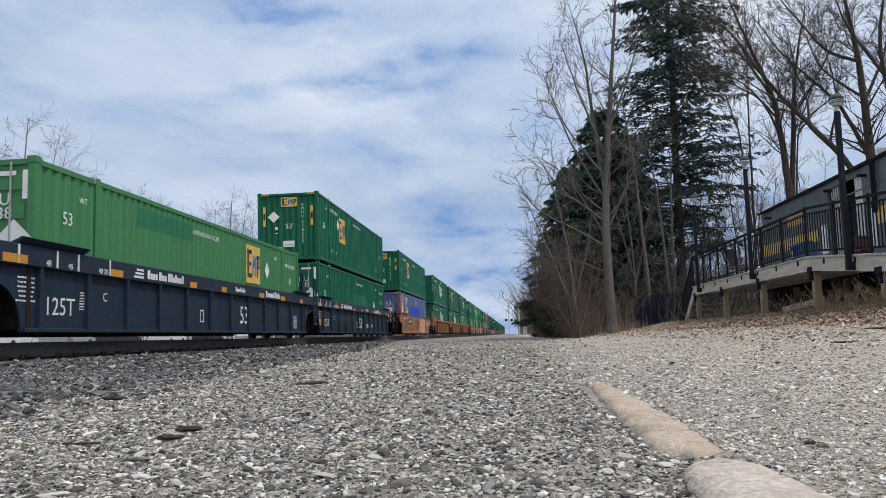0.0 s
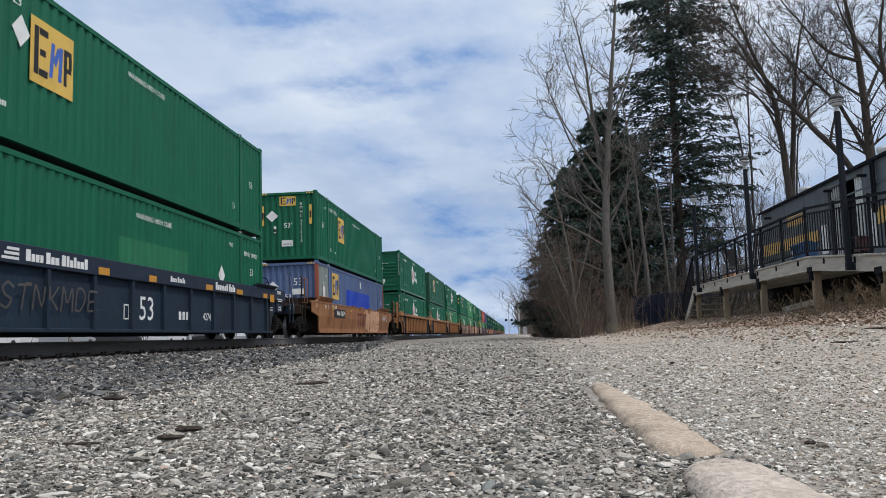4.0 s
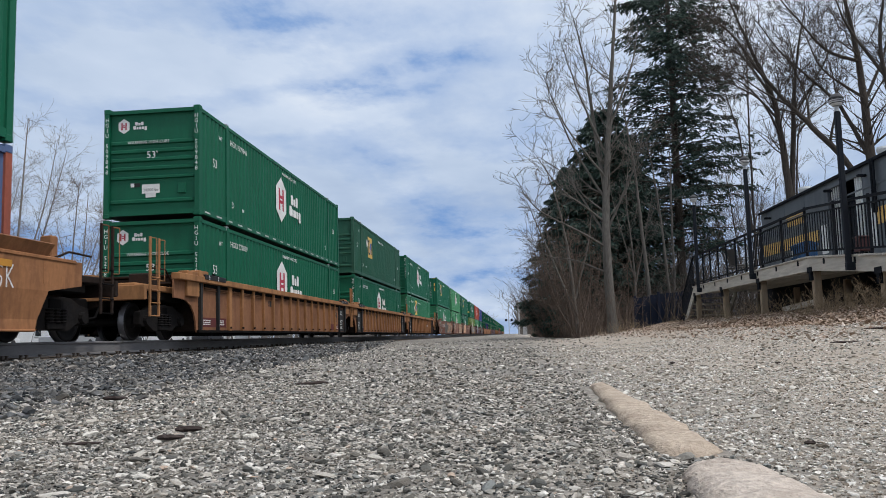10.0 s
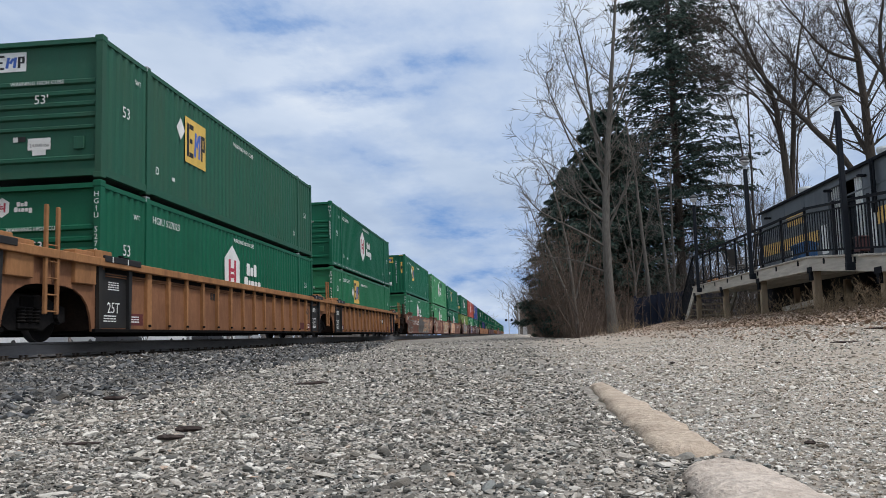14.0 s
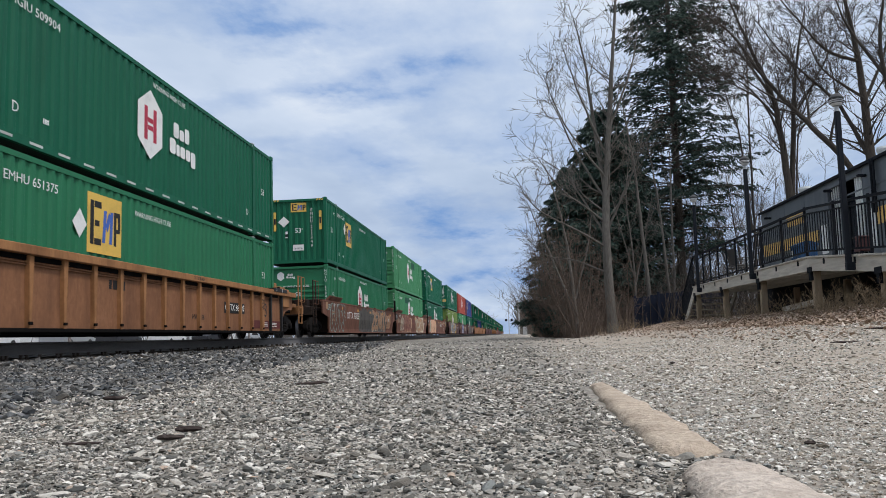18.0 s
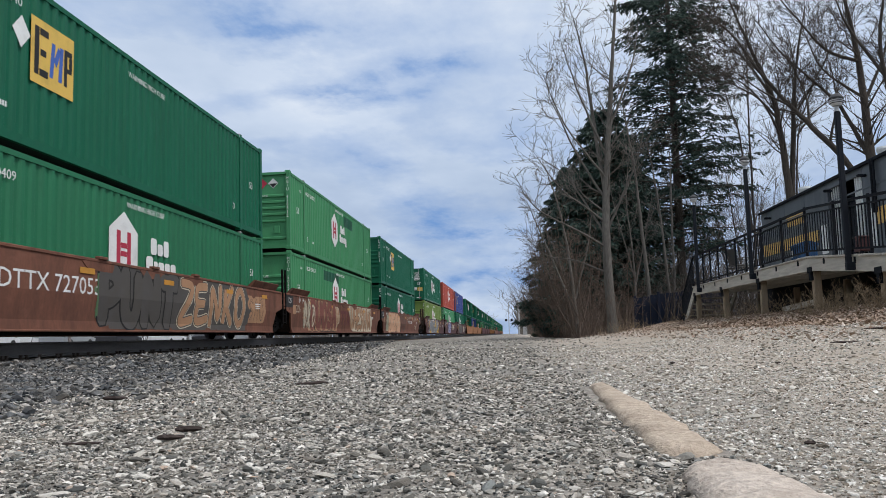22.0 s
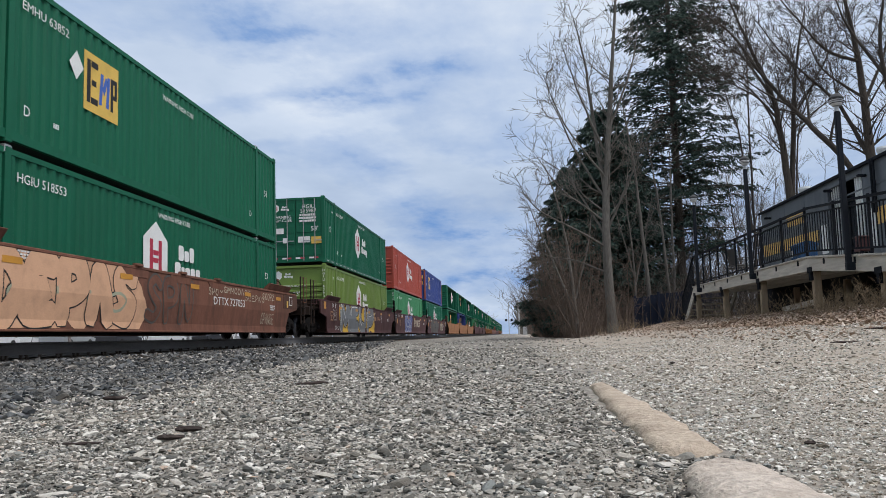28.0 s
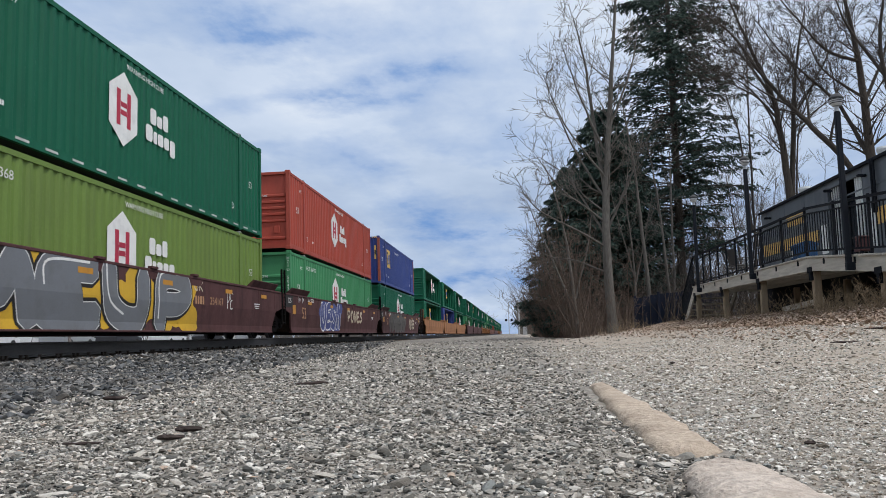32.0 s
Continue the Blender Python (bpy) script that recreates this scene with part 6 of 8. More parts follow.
        flat("data_plate", [rect(-0.05, 0.05, -0.25, 0.25)], WHITE, t, end_at(1.12, 2.42, -0.006))
        flat("data_panel", [rect(-0.4, 0.4, -0.12, 0.12)], BLACK, t, end_at(0.2, 1.50, -0.006))
        print_line(t, end_at(0.2, 1.42, -0.010), 3, 0.2, 0.18, 0.1, 5)
        flat("placard", [[(0, -0.33), (0.33, 0), (0, 0.33), (-0.33, 0)]], WHITE, t, end_at(0.93, 1.50, -0.007), 0.004, "white diamond placard")
    elif end == "doors":
        hub_logo(t, end_at(-0.86, 2.42, -0.005) @ Matrix.Scale(0.24, 4), 0.78)
        words("WARNING\nHIGH CUBE", 0.18, WHITE, t, end_at(-0.62, 1.95, -0.005))
        words("HGIU\n" + number, 0.24, WHITE, t, end_at(0.58, 2.36, -0.005))
        words("53'", 0.28, WHITE, t, end_at(0.85, 1.48, -0.005))
        for z in (2.05, 1.92, 1.79):
            print_line(t, end_at(0.55, z, -0.005), 7, 0.10, 0.09, 0.02, int(z * 100))
        flat("data_plate", [rect(-0.28, 0.28, -0.12, 0.12)], WHITE, t, end_at(-0.8, 1.42, -0.006))
        flat("data_plate", [rect(-0.26, 0.26, -0.13, 0.13)], WHITE, t, end_at(0.38, 1.02, -0.006))
        flat("warning_plate", [rect(-0.22, 0.22, -0.15, 0.15)], YELLOW, t, end_at(0.92, 0.98, -0.006))
        flat("data_plate", [rect(-0.11, 0.11, -0.11, 0.11)], WHITE, t, end_at(-0.45, 1.0, -0.006))
        for i in range(4):
            x = -1.0 + i * 0.6
            flat("reflector", [rect(-0.2, 0.0, -0.035, 0.035)], WHITE, t, end_at(x, 0.22, -0.008))
            flat("reflector", [rect(0.0, 0.2, -0.035, 0.035)], LOGO_RED, t, end_at(x, 0.22, -0.008))
    else:
        if brand == "emp":
            emp_logo(t, end_at(-0.75, 2.48) @ Matrix.Diagonal((0.62, 0.36, 1, 1)), 1.25, WHITE)
        elif brand == "hub":
            hub_logo(t, end_at(-0.80, 2.46) @ Matrix.Scale(0.26, 4), 0.78, plain_end)
        else:
            flat("marking_bar", [rect(i * 0.17, i * 0.17 + 0.1, 0, 0.2) for i in range(4)], WHITE, t, end_at(-0.95, 2.44))
            words(number, 0.30, WHITE, t, end_at(-0.55, 2.24))
            flat("placard", [[(0, -0.27), (0.25, 0), (0, 0.27), (-0.25, 0)]], WHITE, t, end_at(0.55, 1.98, -0.004), 0.004)
        if hazard:
            for x, lower in ((0.25, LOGO_RED), (0.66, BLACK)):
                flat("hazard_placard", [[(0, -0.19), (0.19, 0), (0, 0.19), (-0.19, 0)]], LOGO_RED if lower is LOGO_RED else WHITE, t, end_at(x, 2.46), 0.004, "diamond hazard placard")
                flat("hazard_half", [[(0, -0.17), (0.16, -0.01), (-0.16, -0.01)]], lower, t, end_at(x, 2.46, -0.005), 0.002)
        words("WARNING HIGH CUBE", 0.11, WHITE, t, end_at(-0.1, 1.99, -0.046))
        words("53'", 0.26, WHITE, t, end_at(0.0, 1.64, -0.046))
        flat("data_plate", [rect(-0.24, 0.24, -0.12, 0.12)], WHITE, t, end_at(-0.05, 0.75, -0.002), 0.004)
        words("24,000 lbs", 0.10, BLACK, t, end_at(-0.05, 0.72, -0.006))
        flat("data_plate", [rect(-0.14, 0.14, -0.06, 0.06)], WHITE, t, end_at(-0.05, 0.58, -0.002), 0.004)
        flat("data_plate", [rect(-0.10, 0.0, -0.05, 0.05)], WHITE, t, end_at(-0.50, 0.86, -0.002), 0.004)
        flat("data_plate", [rect(0.0, 0.16, -0.05, 0.05)], BLACK, t, end_at(-0.50, 0.86, -0.002), 0.004)
        part("document_box", shared("docbox", g_box(0.68, 0.90, 0.05, 0.092, 0.6, 0.86, 0.01), "document_box", mat), mat, t)
        for x in (-1.215, 1.215):
            for i, ch in enumerate(mark + " " + number if number else ""):
                if ch != " ":
                    words(ch, 0.15, WHITE, t, front_at(x, 2.62 - i * 0.14))
    return t


# letter-like strokes for spray paint, in a unit square
STROKES = [
    [(0.0, 0.0), (0.1, 1.0), (0.5, 0.35), (0.9, 1.0), (1.0, 0.0)],
    [(0.9, 0.95), (0.15, 0.9), (0.1, 0.5), (0.7, 0.52), (0.12, 0.45), (0.1, 0.05), (1.0, 0.08)],
    [(0.1, 1.0), (0.05, 0.3), (0.35, 0.0), (0.75, 0.1), (0.9, 0.95)],
    [(0.15, 0.0), (0.1, 0.95), (0.7, 1.0), (0.9, 0.7), (0.6, 0.45), (0.2, 0.42)],
    [(0.9, 0.85), (0.5, 1.0), (0.15, 0.8), (0.4, 0.55), (0.85, 0.35), (0.6, 0.02), (0.1, 0.12)],
    [(0.1, 0.0), (0.45, 1.0), (0.9, 0.0)],
    [(0.5, 0.0), (0.1, 0.3), (0.15, 0.8), (0.6, 1.0), (0.95, 0.6), (0.8, 0.1), (0.5, 0.0)],
    [(0.85, 1.0), (0.2, 0.5), (0.15, 1.0), (0.12, 0.0), (0.2, 0.5), (0.9, 0.0)],
    [(0.1, 0.95), (0.85, 0.95), (0.8, 0.7), (0.15, 0.2), (0.1, 0.03), (0.95, 0.05)],
    [(0.1, 0.0), (0.15, 0.95), (0.8, 0.1), (0.9, 1.0)],
    [(0.12, 1.0), (0.12, 0.0), (0.12, 0.5), (0.85, 0.5), (0.85, 1.0), (0.85, 0.0)],
    [(0.5, 0.0), (0.48, 0.5), (0.5, 0.95)],
    [(0.15, 0.02), (0.1, 0.95), (0.6, 0.95), (0.95, 0.5), (0.6, 0.05), (0.15, 0.04)],
    [(0.9, 0.88), (0.45, 1.0), (0.1, 0.55), (0.4, 0.05), (0.85, 0.15), (0.85, 0.48), (0.55, 0.5)],
    [(0.0, 0.95), (1.0, 0.95), (0.5, 0.93), (0.5, 0.0)],
]
SWIRLS = [
    [(0.0, 0.15), (0.25, 0.95), (0.55, 0.1), (0.8, 0.9), (1.0, 0.3)],
    [(0.1, 0.9), (0.8, 0.85), (0.95, 0.35), (0.45, 0.05), (0.2, 0.4), (0.6, 0.55)],
    [(0.0, 0.05), (0.7, 0.8), (0.4, 1.0), (0.25, 0.3), (0.9, 0.0)],
    [(0.2, 0.5), (0.5, 0.95), (0.85, 0.5), (0.5, 0.08), (0.2, 0.45), (0.55, 0.7), (0.65, 0.4)],
    [(0.0, 0.9), (0.5, 0.6), (0.1, 0.3), (0.6, 0.05), (1.0, 0.5)],
    [(0.05, 0.3), (0.4, 0.75), (0.95, 0.95), (0.75, 0.35), (0.3, 0.1)],
]


def strip(pts, w, z):
    """A painted stroke: one smooth band along a bent line, rising a hair along its way."""
    fine = []
    for i in range(len(pts) - 1):
        p0, p1, p2, p3 = (Vector(pts[max(0, min(len(pts) - 1, i + k))]) for k in (-1, 0, 1, 2))
        for s in (0, 0.17, 0.33, 0.5, 0.67, 0.83):
            fine.append(0.5 * (2 * p1 + (p2 - p0) * s + (2 * p0 - 5 * p1 + 4 * p2 - p3) * s * s + (3 * p1 - p0 - 3 * p2 + p3) * s ** 3))
    fine.append(Vector(pts[-1]))
    fine = [fine[0] - (fine[1] - fine[0]).normalized() * w * 0.35] + fine + [fine[-1] + (fine[-1] - fine[-2]).normalized() * w * 0.35]
    v, n = [], len(fine)
    for i, p in enumerate(fine):
        d = (fine[min(i + 1, n - 1)] - fine[max(i - 1, 0)]).normalized()
        k = 0.55 if i in (0, n - 1) else 1.0
        q = Vector((-d.y, d.x)) * w / 2 * k
        h = z + 0.0012 * i / n
        v += [(p.x + q.x, p.y + q.y, h), (p.x - q.x, p.y - q.y, h)]
    return v, [(2 * i, 2 * i + 1, 2 * i + 3, 2 * i + 2) for i in range(n - 1)]


WX = 1.50                               # half width of a well car
SB, ST = 0.17, 1.55                     # bottom and top of its side
FOLDS = ((0.0, -0.025), (0.36, -0.060), (0.84, 0.0), (1.6, 0.0))    # height and set-back of a folded side plate


def fold(z):
    """Set-back of the folded side plate at a height."""
    for (a, p), (b, q) in zip(FOLDS, FOLDS[1:]):
        if z <= b:
            return p + (q - p) * (max(z, a) - a) / (b - a)
    return 0.0


def cut_at(poly, v, keep_above):
    """The part of a polygon of (u, v, w) above or below a height."""
    out = []
    for i, p in enumerate(poly):
        q = poly[(i + 1) % len(poly)]
        a, b = (p[1] >= v) == keep_above, (q[1] >= v) == keep_above
        if a:
            out.append(p)
        if a != b:
            k = (v - p[1]) / (q[1] - p[1])
            out.append(tuple(p[j] + (q[j] - p[j]) * k for j in range(3)))
    return out


def folded(mb, top=1.48):
    """Splits flat shapes at the folds of the side plate and lays them on it."""
    out = Mb()
    for f in mb.f:
        rest = cut_at(cut_at([mb.v[i] for i in f], SB + 0.03, True), top, False)
        for v in (0.36, 0.84, None):
            piece = rest if v is None else cut_at(rest, v, False)
            if len(piece) > 2:
                out.add([(p[0], p[1], p[2] + fold(p[1])) for p in piece], [tuple(range(len(piece)))])
            rest = [] if v is None else cut_at(rest, v, True)
            if len(rest) < 3:
                break
    return out


def g_folded_side(s, y_len, top, near, far):
    """A side plate of three folds with sloped ends that reach near and far past the well."""
    def build():
        rows = ((SB, 0.45, 0.45), (0.36, 0.535, 0.535), (0.84, 0.75, 0.75), (0.98, near, far), (top, near, far))
        v = []
        for z, e, k in rows:
            x = WX + fold(z)
            v += [(s * x, -e, z), (s * x, y_len + k, z), (s * (x - 0.05), y_len + k, z), (s * (x - 0.05), -e, z)]
        f = [(0, 3, 2, 1), (16, 17, 18, 19)]
        for r in range(4):
            f += [(r * 4 + i, r * 4 + (i + 1) % 4, r * 4 + 4 + (i + 1) % 4, r * 4 + 4 + i) for i in range(4)]
        return Mb().add(v, f if s > 0 else [q[::-1] for q in f])
    return build


def spray(parent, top, y0, y1, z0, z1, x, fill, rings=(), light="", seed=1, weight=0.3, blot="", order=(), swirl=0):
    """One piece of spray paint: fat letter-like strokes of one colour inside rings of others (width, colour)."""
    rng = random.Random(seed)
    shapes = [STROKES[k] for k in order] or [SWIRLS[rng.randrange(len(SWIRLS))] for _ in range(swirl)]
    count = len(shapes)
    w, h = (y1 - y0) / count, z1 - z0
    cloud, spark = Mb(), Mb()
    fronts = [Mb() for _ in shapes]
    backs = [[Mb() for _ in shapes] for _ in rings]
    if blot:
        for i in range(count * 14):
            cy, cz, r = rng.uniform(y0, y1), rng.uniform(z0 + 0.12 * h, z1 - 0.12 * h), rng.uniform(0.16, 0.40) * min(h, 1.4 * (y1 - y0))
            poly = [(cy + r * rng.uniform(0.8, 1.2) * math.cos(a * math.pi / 8), max(z0, min(z1, cz + r * rng.uniform(0.85, 1.15) * math.sin(a * math.pi / 8))), 0.001 + i * 0.00008) for a in range(16)]
            cloud.add(poly, [tuple(range(16))])
    for i, sh in enumerate(shapes):
        lean = rng.uniform(-0.10, 0.10)
        pts = [(y0 + (i + 0.10 + 0.80 * u + lean * (v - 0.5) + rng.uniform(-0.03, 0.03)) * w, z0 + (0.14 + 0.72 * v + rng.uniform(-0.03, 0.03)) * h) for u, v in sh]
        k = min(w, h) * weight
        for j, (mult, _) in enumerate(rings):
            backs[j][i].add(*strip(pts, k * mult, 0.008 + 0.003 * j + 0.0006 * (i % 4)))
        fronts[i].add(*strip(pts, k, 0.008 + 0.003 * len(rings) + 0.0006 * (i % 4)))
        spark.add(*strip([(a - k * 0.22, b + k * 0.2) for a, b in pts[:3]], k * 0.09, 0.012 + 0.003 * len(rings)))
    m = Matrix.Translation((x, 0, 0)) @ SIDE
    for nm, mb, c in [("spray_cloud", cloud, blot)] + [("spray_outline", b, c) for row, (_, c) in zip(backs, rings) for b in row] + [("spray_letter", f, fill) for f in fronts] + [("spray_highlight", spark, light)]:
        if c and mb.f:
            part(nm, folded(mb, top - 0.02), TAGS[c], parent, "spray-painted graffiti letter" if nm == "spray_letter" else "").matrix_local = m


def wheel_mesh():
    mb = Mb()
    for s in (-1, 1):
        prof = [(0.09, 0.60), (0.13, 0.61), (0.15, 0.67), (0.36, 0.69), (0.40, 0.66), (0.445, 0.665), (0.44, 0.69), (0.425, 0.70), (0.42, 0.79), (0.36, 0.80), (0.34, 0.74), (0.15, 0.72), (0.13, 0.80), (0.09, 0.81)]
        mb.lathe([(r, s * x) for r, x in (prof if s > 0 else prof)], 28, "x")
    mb.tube((-0.9, 0, 0), (0.9, 0, 0), 0.085, n=12)
    return mb


WHEEL = wheel_mesh().mesh("wheelset", WHEEL_STEEL, True)
WHEEL.materials.append(WHEEL_RIM)
for poly in WHEEL.polygons:
    if math.hypot(poly.center.y, poly.center.z) > 0.415:
        poly.material_index = 1
WHEELSETS = []


def g_truck_frame(s):
    def build():
        mb = Mb()
        arch = [(-1.15, 0.36), (-0.95, 0.30), (-0.75, 0.34), (-0.45, 0.20), (0.45, 0.20), (0.75, 0.34), (0.95, 0.30), (1.15, 0.36), (1.12, 0.62), (0.80, 0.68), (0.50, 0.80), (-0.50, 0.80), (-0.80, 0.68), (-1.12, 0.62)]
        x0, x1 = sorted((s * 0.93, s * 1.08))
        mb.prism_x(arch, x0, x1)
        for y in (-0.88, 0.88):
            mb.tube((s * 1.05, y, 0.44), (s * 1.16, y, 0.44), 0.11, n=10)
        mb.box(min(s * 1.08, s * 1.14), max(s * 1.08, s * 1.14), -0.28, 0.28, 0.22, 0.32, 0.01)
        return mb
    return build


def g_spring(s, y):
    """A coil spring as one turned shape of five coils."""
    prof = [(0.06, 0.325)]
    for k in range(5):
        prof += [(0.075, 0.33 + k * 0.055), (0.09, 0.345 + k * 0.055), (0.075, 0.36 + k * 0.055), (0.06, 0.3675 + k * 0.055)]
    return lambda: Mb().lathe(prof, 8, "z", (s * 1.11, y, 0))


def truck(parent, y):
    """A two-axle truck: bolster, side frames, spring groups, wheelsets."""
    t = part("truck", shared("bolster", g_box(-1.1, 1.1, -0.2, 0.2, 0.45, 0.78, 0.03), "truck", DARK_STEEL), DARK_STEEL, parent, "grimy black cast-steel truck")
    t.location = (0, y, 0)
    for s in (-1, 1):
        part("side_frame", shared(("tf", s), g_truck_frame(s), "side_frame", TRUCK_STEEL), TRUCK_STEEL, t)
        for q in (-0.2, 0.0, 0.2):
            part("spring", shared(("ts", s, q), g_spring(s, q), "spring", TRUCK_STEEL), TRUCK_STEEL, t)
    for a in (-0.88, 0.88):
        w = part("wheelset", WHEEL, WHEEL_STEEL, t, "grimy worn steel wheelset")
        w.location = (0, a, 0.42)
        WHEELSETS.append((w, a))
    return t


def well_car(style, label, y_len=CL, outer_near=True, outer_far=True, paintwork=None, fine=True):
    """One well of a container car; y runs from the container's near end. Outer ends carry platform, ladder and coupler."""
    mat = CAR[style]
    t = thing("well_car", label, "rail car", "well cars of the train")
    near_end, far_end = (1.75 if end or style == "tan" else 1.50 for end in (outer_near, outer_far))
    e0, e1 = -near_end, y_len + far_end
    top = {"orange": 1.40, "brown": 1.50, "maroon": 1.50}.get(style, ST)
    for s in (-1, 1):
        x0, x1 = sorted((s * (WX - 0.06), s * WX))
        arch = [(0.45, SB), (0.50, 0.42), (0.60, 0.64), (0.80, 0.82), (1.05, 0.92), (1.35, 0.96), (1.75, 0.97)]
        outline = [(y_len + a, z) for a, z in arch] + [(e1, ST), (e0, ST)] + [(-a, z) for a, z in arch[::-1]]
        if style in ("navy", "tan"):
            q = 0.09
            x0p, x1p = sorted((s * (WX - 0.13), s * (WX - 0.09)))
            # On tan cars the recessed plate has its shade in the colour.
            part("side_plate", shared(("plate", s, e0, e1), lambda: Mb().prism_x(outline, x0p, x1p), "side_plate", TAN_SHADED if style == "tan" else mat), mat, t)
            xs = sorted((s * (WX - 0.16), s * WX))
            part("bottom_chord", shared(("bc", s), g_box(xs[0], xs[1] - (0.02 if s > 0 else 0), -0.45, y_len + 0.45, SB - 0.02, SB + 0.05, 0.01), "bottom_chord", DARK_STEEL if style == "tan" else mat), mat, t)
            top0 = 1.22 if style == "navy" else 1.40
            part("top_chord", shared(("tc", s, top0, e0, e1), g_box(xs[0] - (0.01 if s < 0 else 0), xs[1] + (0.01 if s > 0 else 0), e0 - 0.004, e1 + 0.004, top0, ST + 0.005, 0.012) if style == "navy" else g_box(xs[0] - (0.06 if s < 0 else 0), xs[1] + (0.06 if s > 0 else 0), e0 - 0.004, e1 + 0.004, top0, ST + 0.005, 0.012), "top_chord", BAND_NAVY if style == "navy" else mat), mat, t, "dark blue lettered top band" if style == "navy" else "")
            n = 12 if style == "navy" else 14
            for i in range(n):
                y = -0.05 + i * 1.46 if style == "navy" else 1.70 + i * (y_len - 3.40) / (n - 1)
                lo, hi = (0.045, 0.045) if style == "navy" else (0.10, 0.10) if i in (0, n - 1) else (0.026, 0.065)
                poly = [(y - lo, SB + 0.045), (y + lo, SB + 0.045), (y + hi, top0 + 0.005), (y - hi, top0 + 0.005)]
                part("side_post", shared(("sp", s, style, i), lambda: Mb().prism_x(poly, xs[0], xs[1] - 0.008 if s > 0 else xs[1]), "side_post", mat), mat, t)
                if style == "tan" and s > 0:
                    part("bolt_pad", shared(("bp", i), g_box(WX - 0.02, WX + 0.012, y - 0.05, y + 0.05, SB + 0.10, SB + 0.15, 0.005), "bolt_pad", DARK_STEEL), DARK_STEEL, t)
        else:
            part("side_plate", shared(("plate", s, near_end, far_end), g_folded_side(s, y_len, top, near_end, far_end), "side_plate", mat), mat, t)
            xs = sorted((s * (WX - 0.16), s * (WX + 0.02)))
            part("top_chord", shared(("tcs", s, e0, e1), g_box(xs[0], xs[1], e0 + 0.2, e1 - 0.2, top - 0.04, top + 0.025, 0.012), "top_chord", mat), mat, t)
            part("bottom_chord", shared(("bcs", s), g_box(xs[0] + (0.03 if s < 0 else 0), xs[1] - (0.03 if s > 0 else 0), -0.44, y_len + 0.44, SB - 0.01, SB + 0.03, 0.01), "bottom_chord", mat), mat, t)
        # raised guide flaps at both ends of the well
        lip = 0.10 if style in ("navy", "tan") else 0.22
        for a, b in ((-0.7, 1.25), (y_len - 1.25, y_len + 0.7)) if style in ("navy", "tan") else ((-0.75, 1.6), (y_len - (2.7 if style == "orange" else 1.6), y_len + 0.75)):
            if style == "tan":
                c = a + 0.15 if a < 1 else b - 0.75
                g = sorted((s * (WX - 0.24), s * (WX + 0.02)))
                part("corner_guide", shared(("cg", s, c), g_box(g[0], g[1], c, c + 0.6, ST, ST + 0.15, 0.012), "corner_guide", mat), mat, t)
                e = a - 0.45 if a < 1 else b - 0.25
                part("end_box", shared(("ebx", s, e), g_box(g[0] - 0.02, g[1] - 0.03, e, e + 0.7, ST - 0.52, ST + 0.10, 0.015), "end_box", mat), mat, t)
                part("guide_strip", shared(("gs", s, a), g_box(s * (WX - 0.06) - 0.13, s * (WX - 0.06) + 0.135, a + 0.42, b - 0.1, ST - 0.06, ST + 0.065, 0.01), "guide_strip", BLACK), BLACK, t, "black-painted guide strip")
                for u in (0.25, 0.85) if s > 0 and fine else ():
                    flat("marking_bar", [rect(0, 0.03, -0.02, 0.09)], WHITE, t, Matrix.Translation((WX + 0.078, a + 0.42 + u, ST - 0.04)) @ SIDE)
                part("latch", shared(("lt", s, a), lambda: Mb().box(s * WX - 0.03, s * WX + 0.03, (a + b) / 2 + 0.1, (a + b) / 2 + 0.22, ST + 0.04, ST + 0.12, 0.01).tube((s * WX, (a + b) / 2 + 0.22, ST + 0.09), (s * WX, (a + b) / 2 + 0.5, ST + 0.09), 0.014, n=6), "latch", DARK_STEEL), DARK_STEEL, t)
                continue
            poly = [(s * (WX - 0.22), top), (s * (WX - 0.05), top), (s * (WX + 0.10), top + lip), (s * (WX + 0.06), top + lip + 0.02)]
            if s < 0:
                poly = poly[::-1]
            part("guide_flap", shared(("gf", s, a, y_len, lip), lambda: Mb().prism_y(poly, a, b), "guide_flap", mat), mat, t)
        if style == "tan" and s > 0 and fine:
            # Added dark strip in place of the shadow line below the chord.
            part("chord_angle", shared("ca", g_box(WX - 0.09, WX - 0.06, 0.0, y_len, 1.315, 1.40), "chord_angle", DARK_STEEL), DARK_STEEL, t, "dark strip standing in for shade under the top chord")
            for z in (1.24, 1.285):
                part("brake_pipe", shared(("bp_", z), lambda: Mb().tube((WX - 0.07, 0.0, z), (WX - 0.07, y_len, z), 0.013, n=6), "brake_pipe", TAN_SHADED), TAN_SHADED, t)
    part("well_floor", shared(("wf", y_len), g_box(-WX + 0.12, WX - 0.12, 0.0, y_len, 0.19, 0.24), "well_floor", DARK_STEEL), DARK_STEEL, t)
    for y in (-0.35, y_len + 0.25):
        part("end_bulkhead", shared(("eb", y), g_box(-WX + 0.07, WX - 0.07, y, y + 0.10, 0.2, ST + (0.02 if style in ("navy", "tan") else 0.16)), "end_bulkhead", GRIME), GRIME, t)
    for y0, outer, sgn in ((-1.6, outer_near, -1), (y_len + 1.6, outer_far, 1)):
        a, b = sorted((y0 - sgn * 1.2, y0 + sgn * (1.55 if outer else 0.1)))
        part("end_platform", shared(("ep", a, b), g_box(-1.18, 1.18, a, b, 1.10, 1.24, 0.02), "end_platform", mat if style == "tan" else GRIME), mat, t)
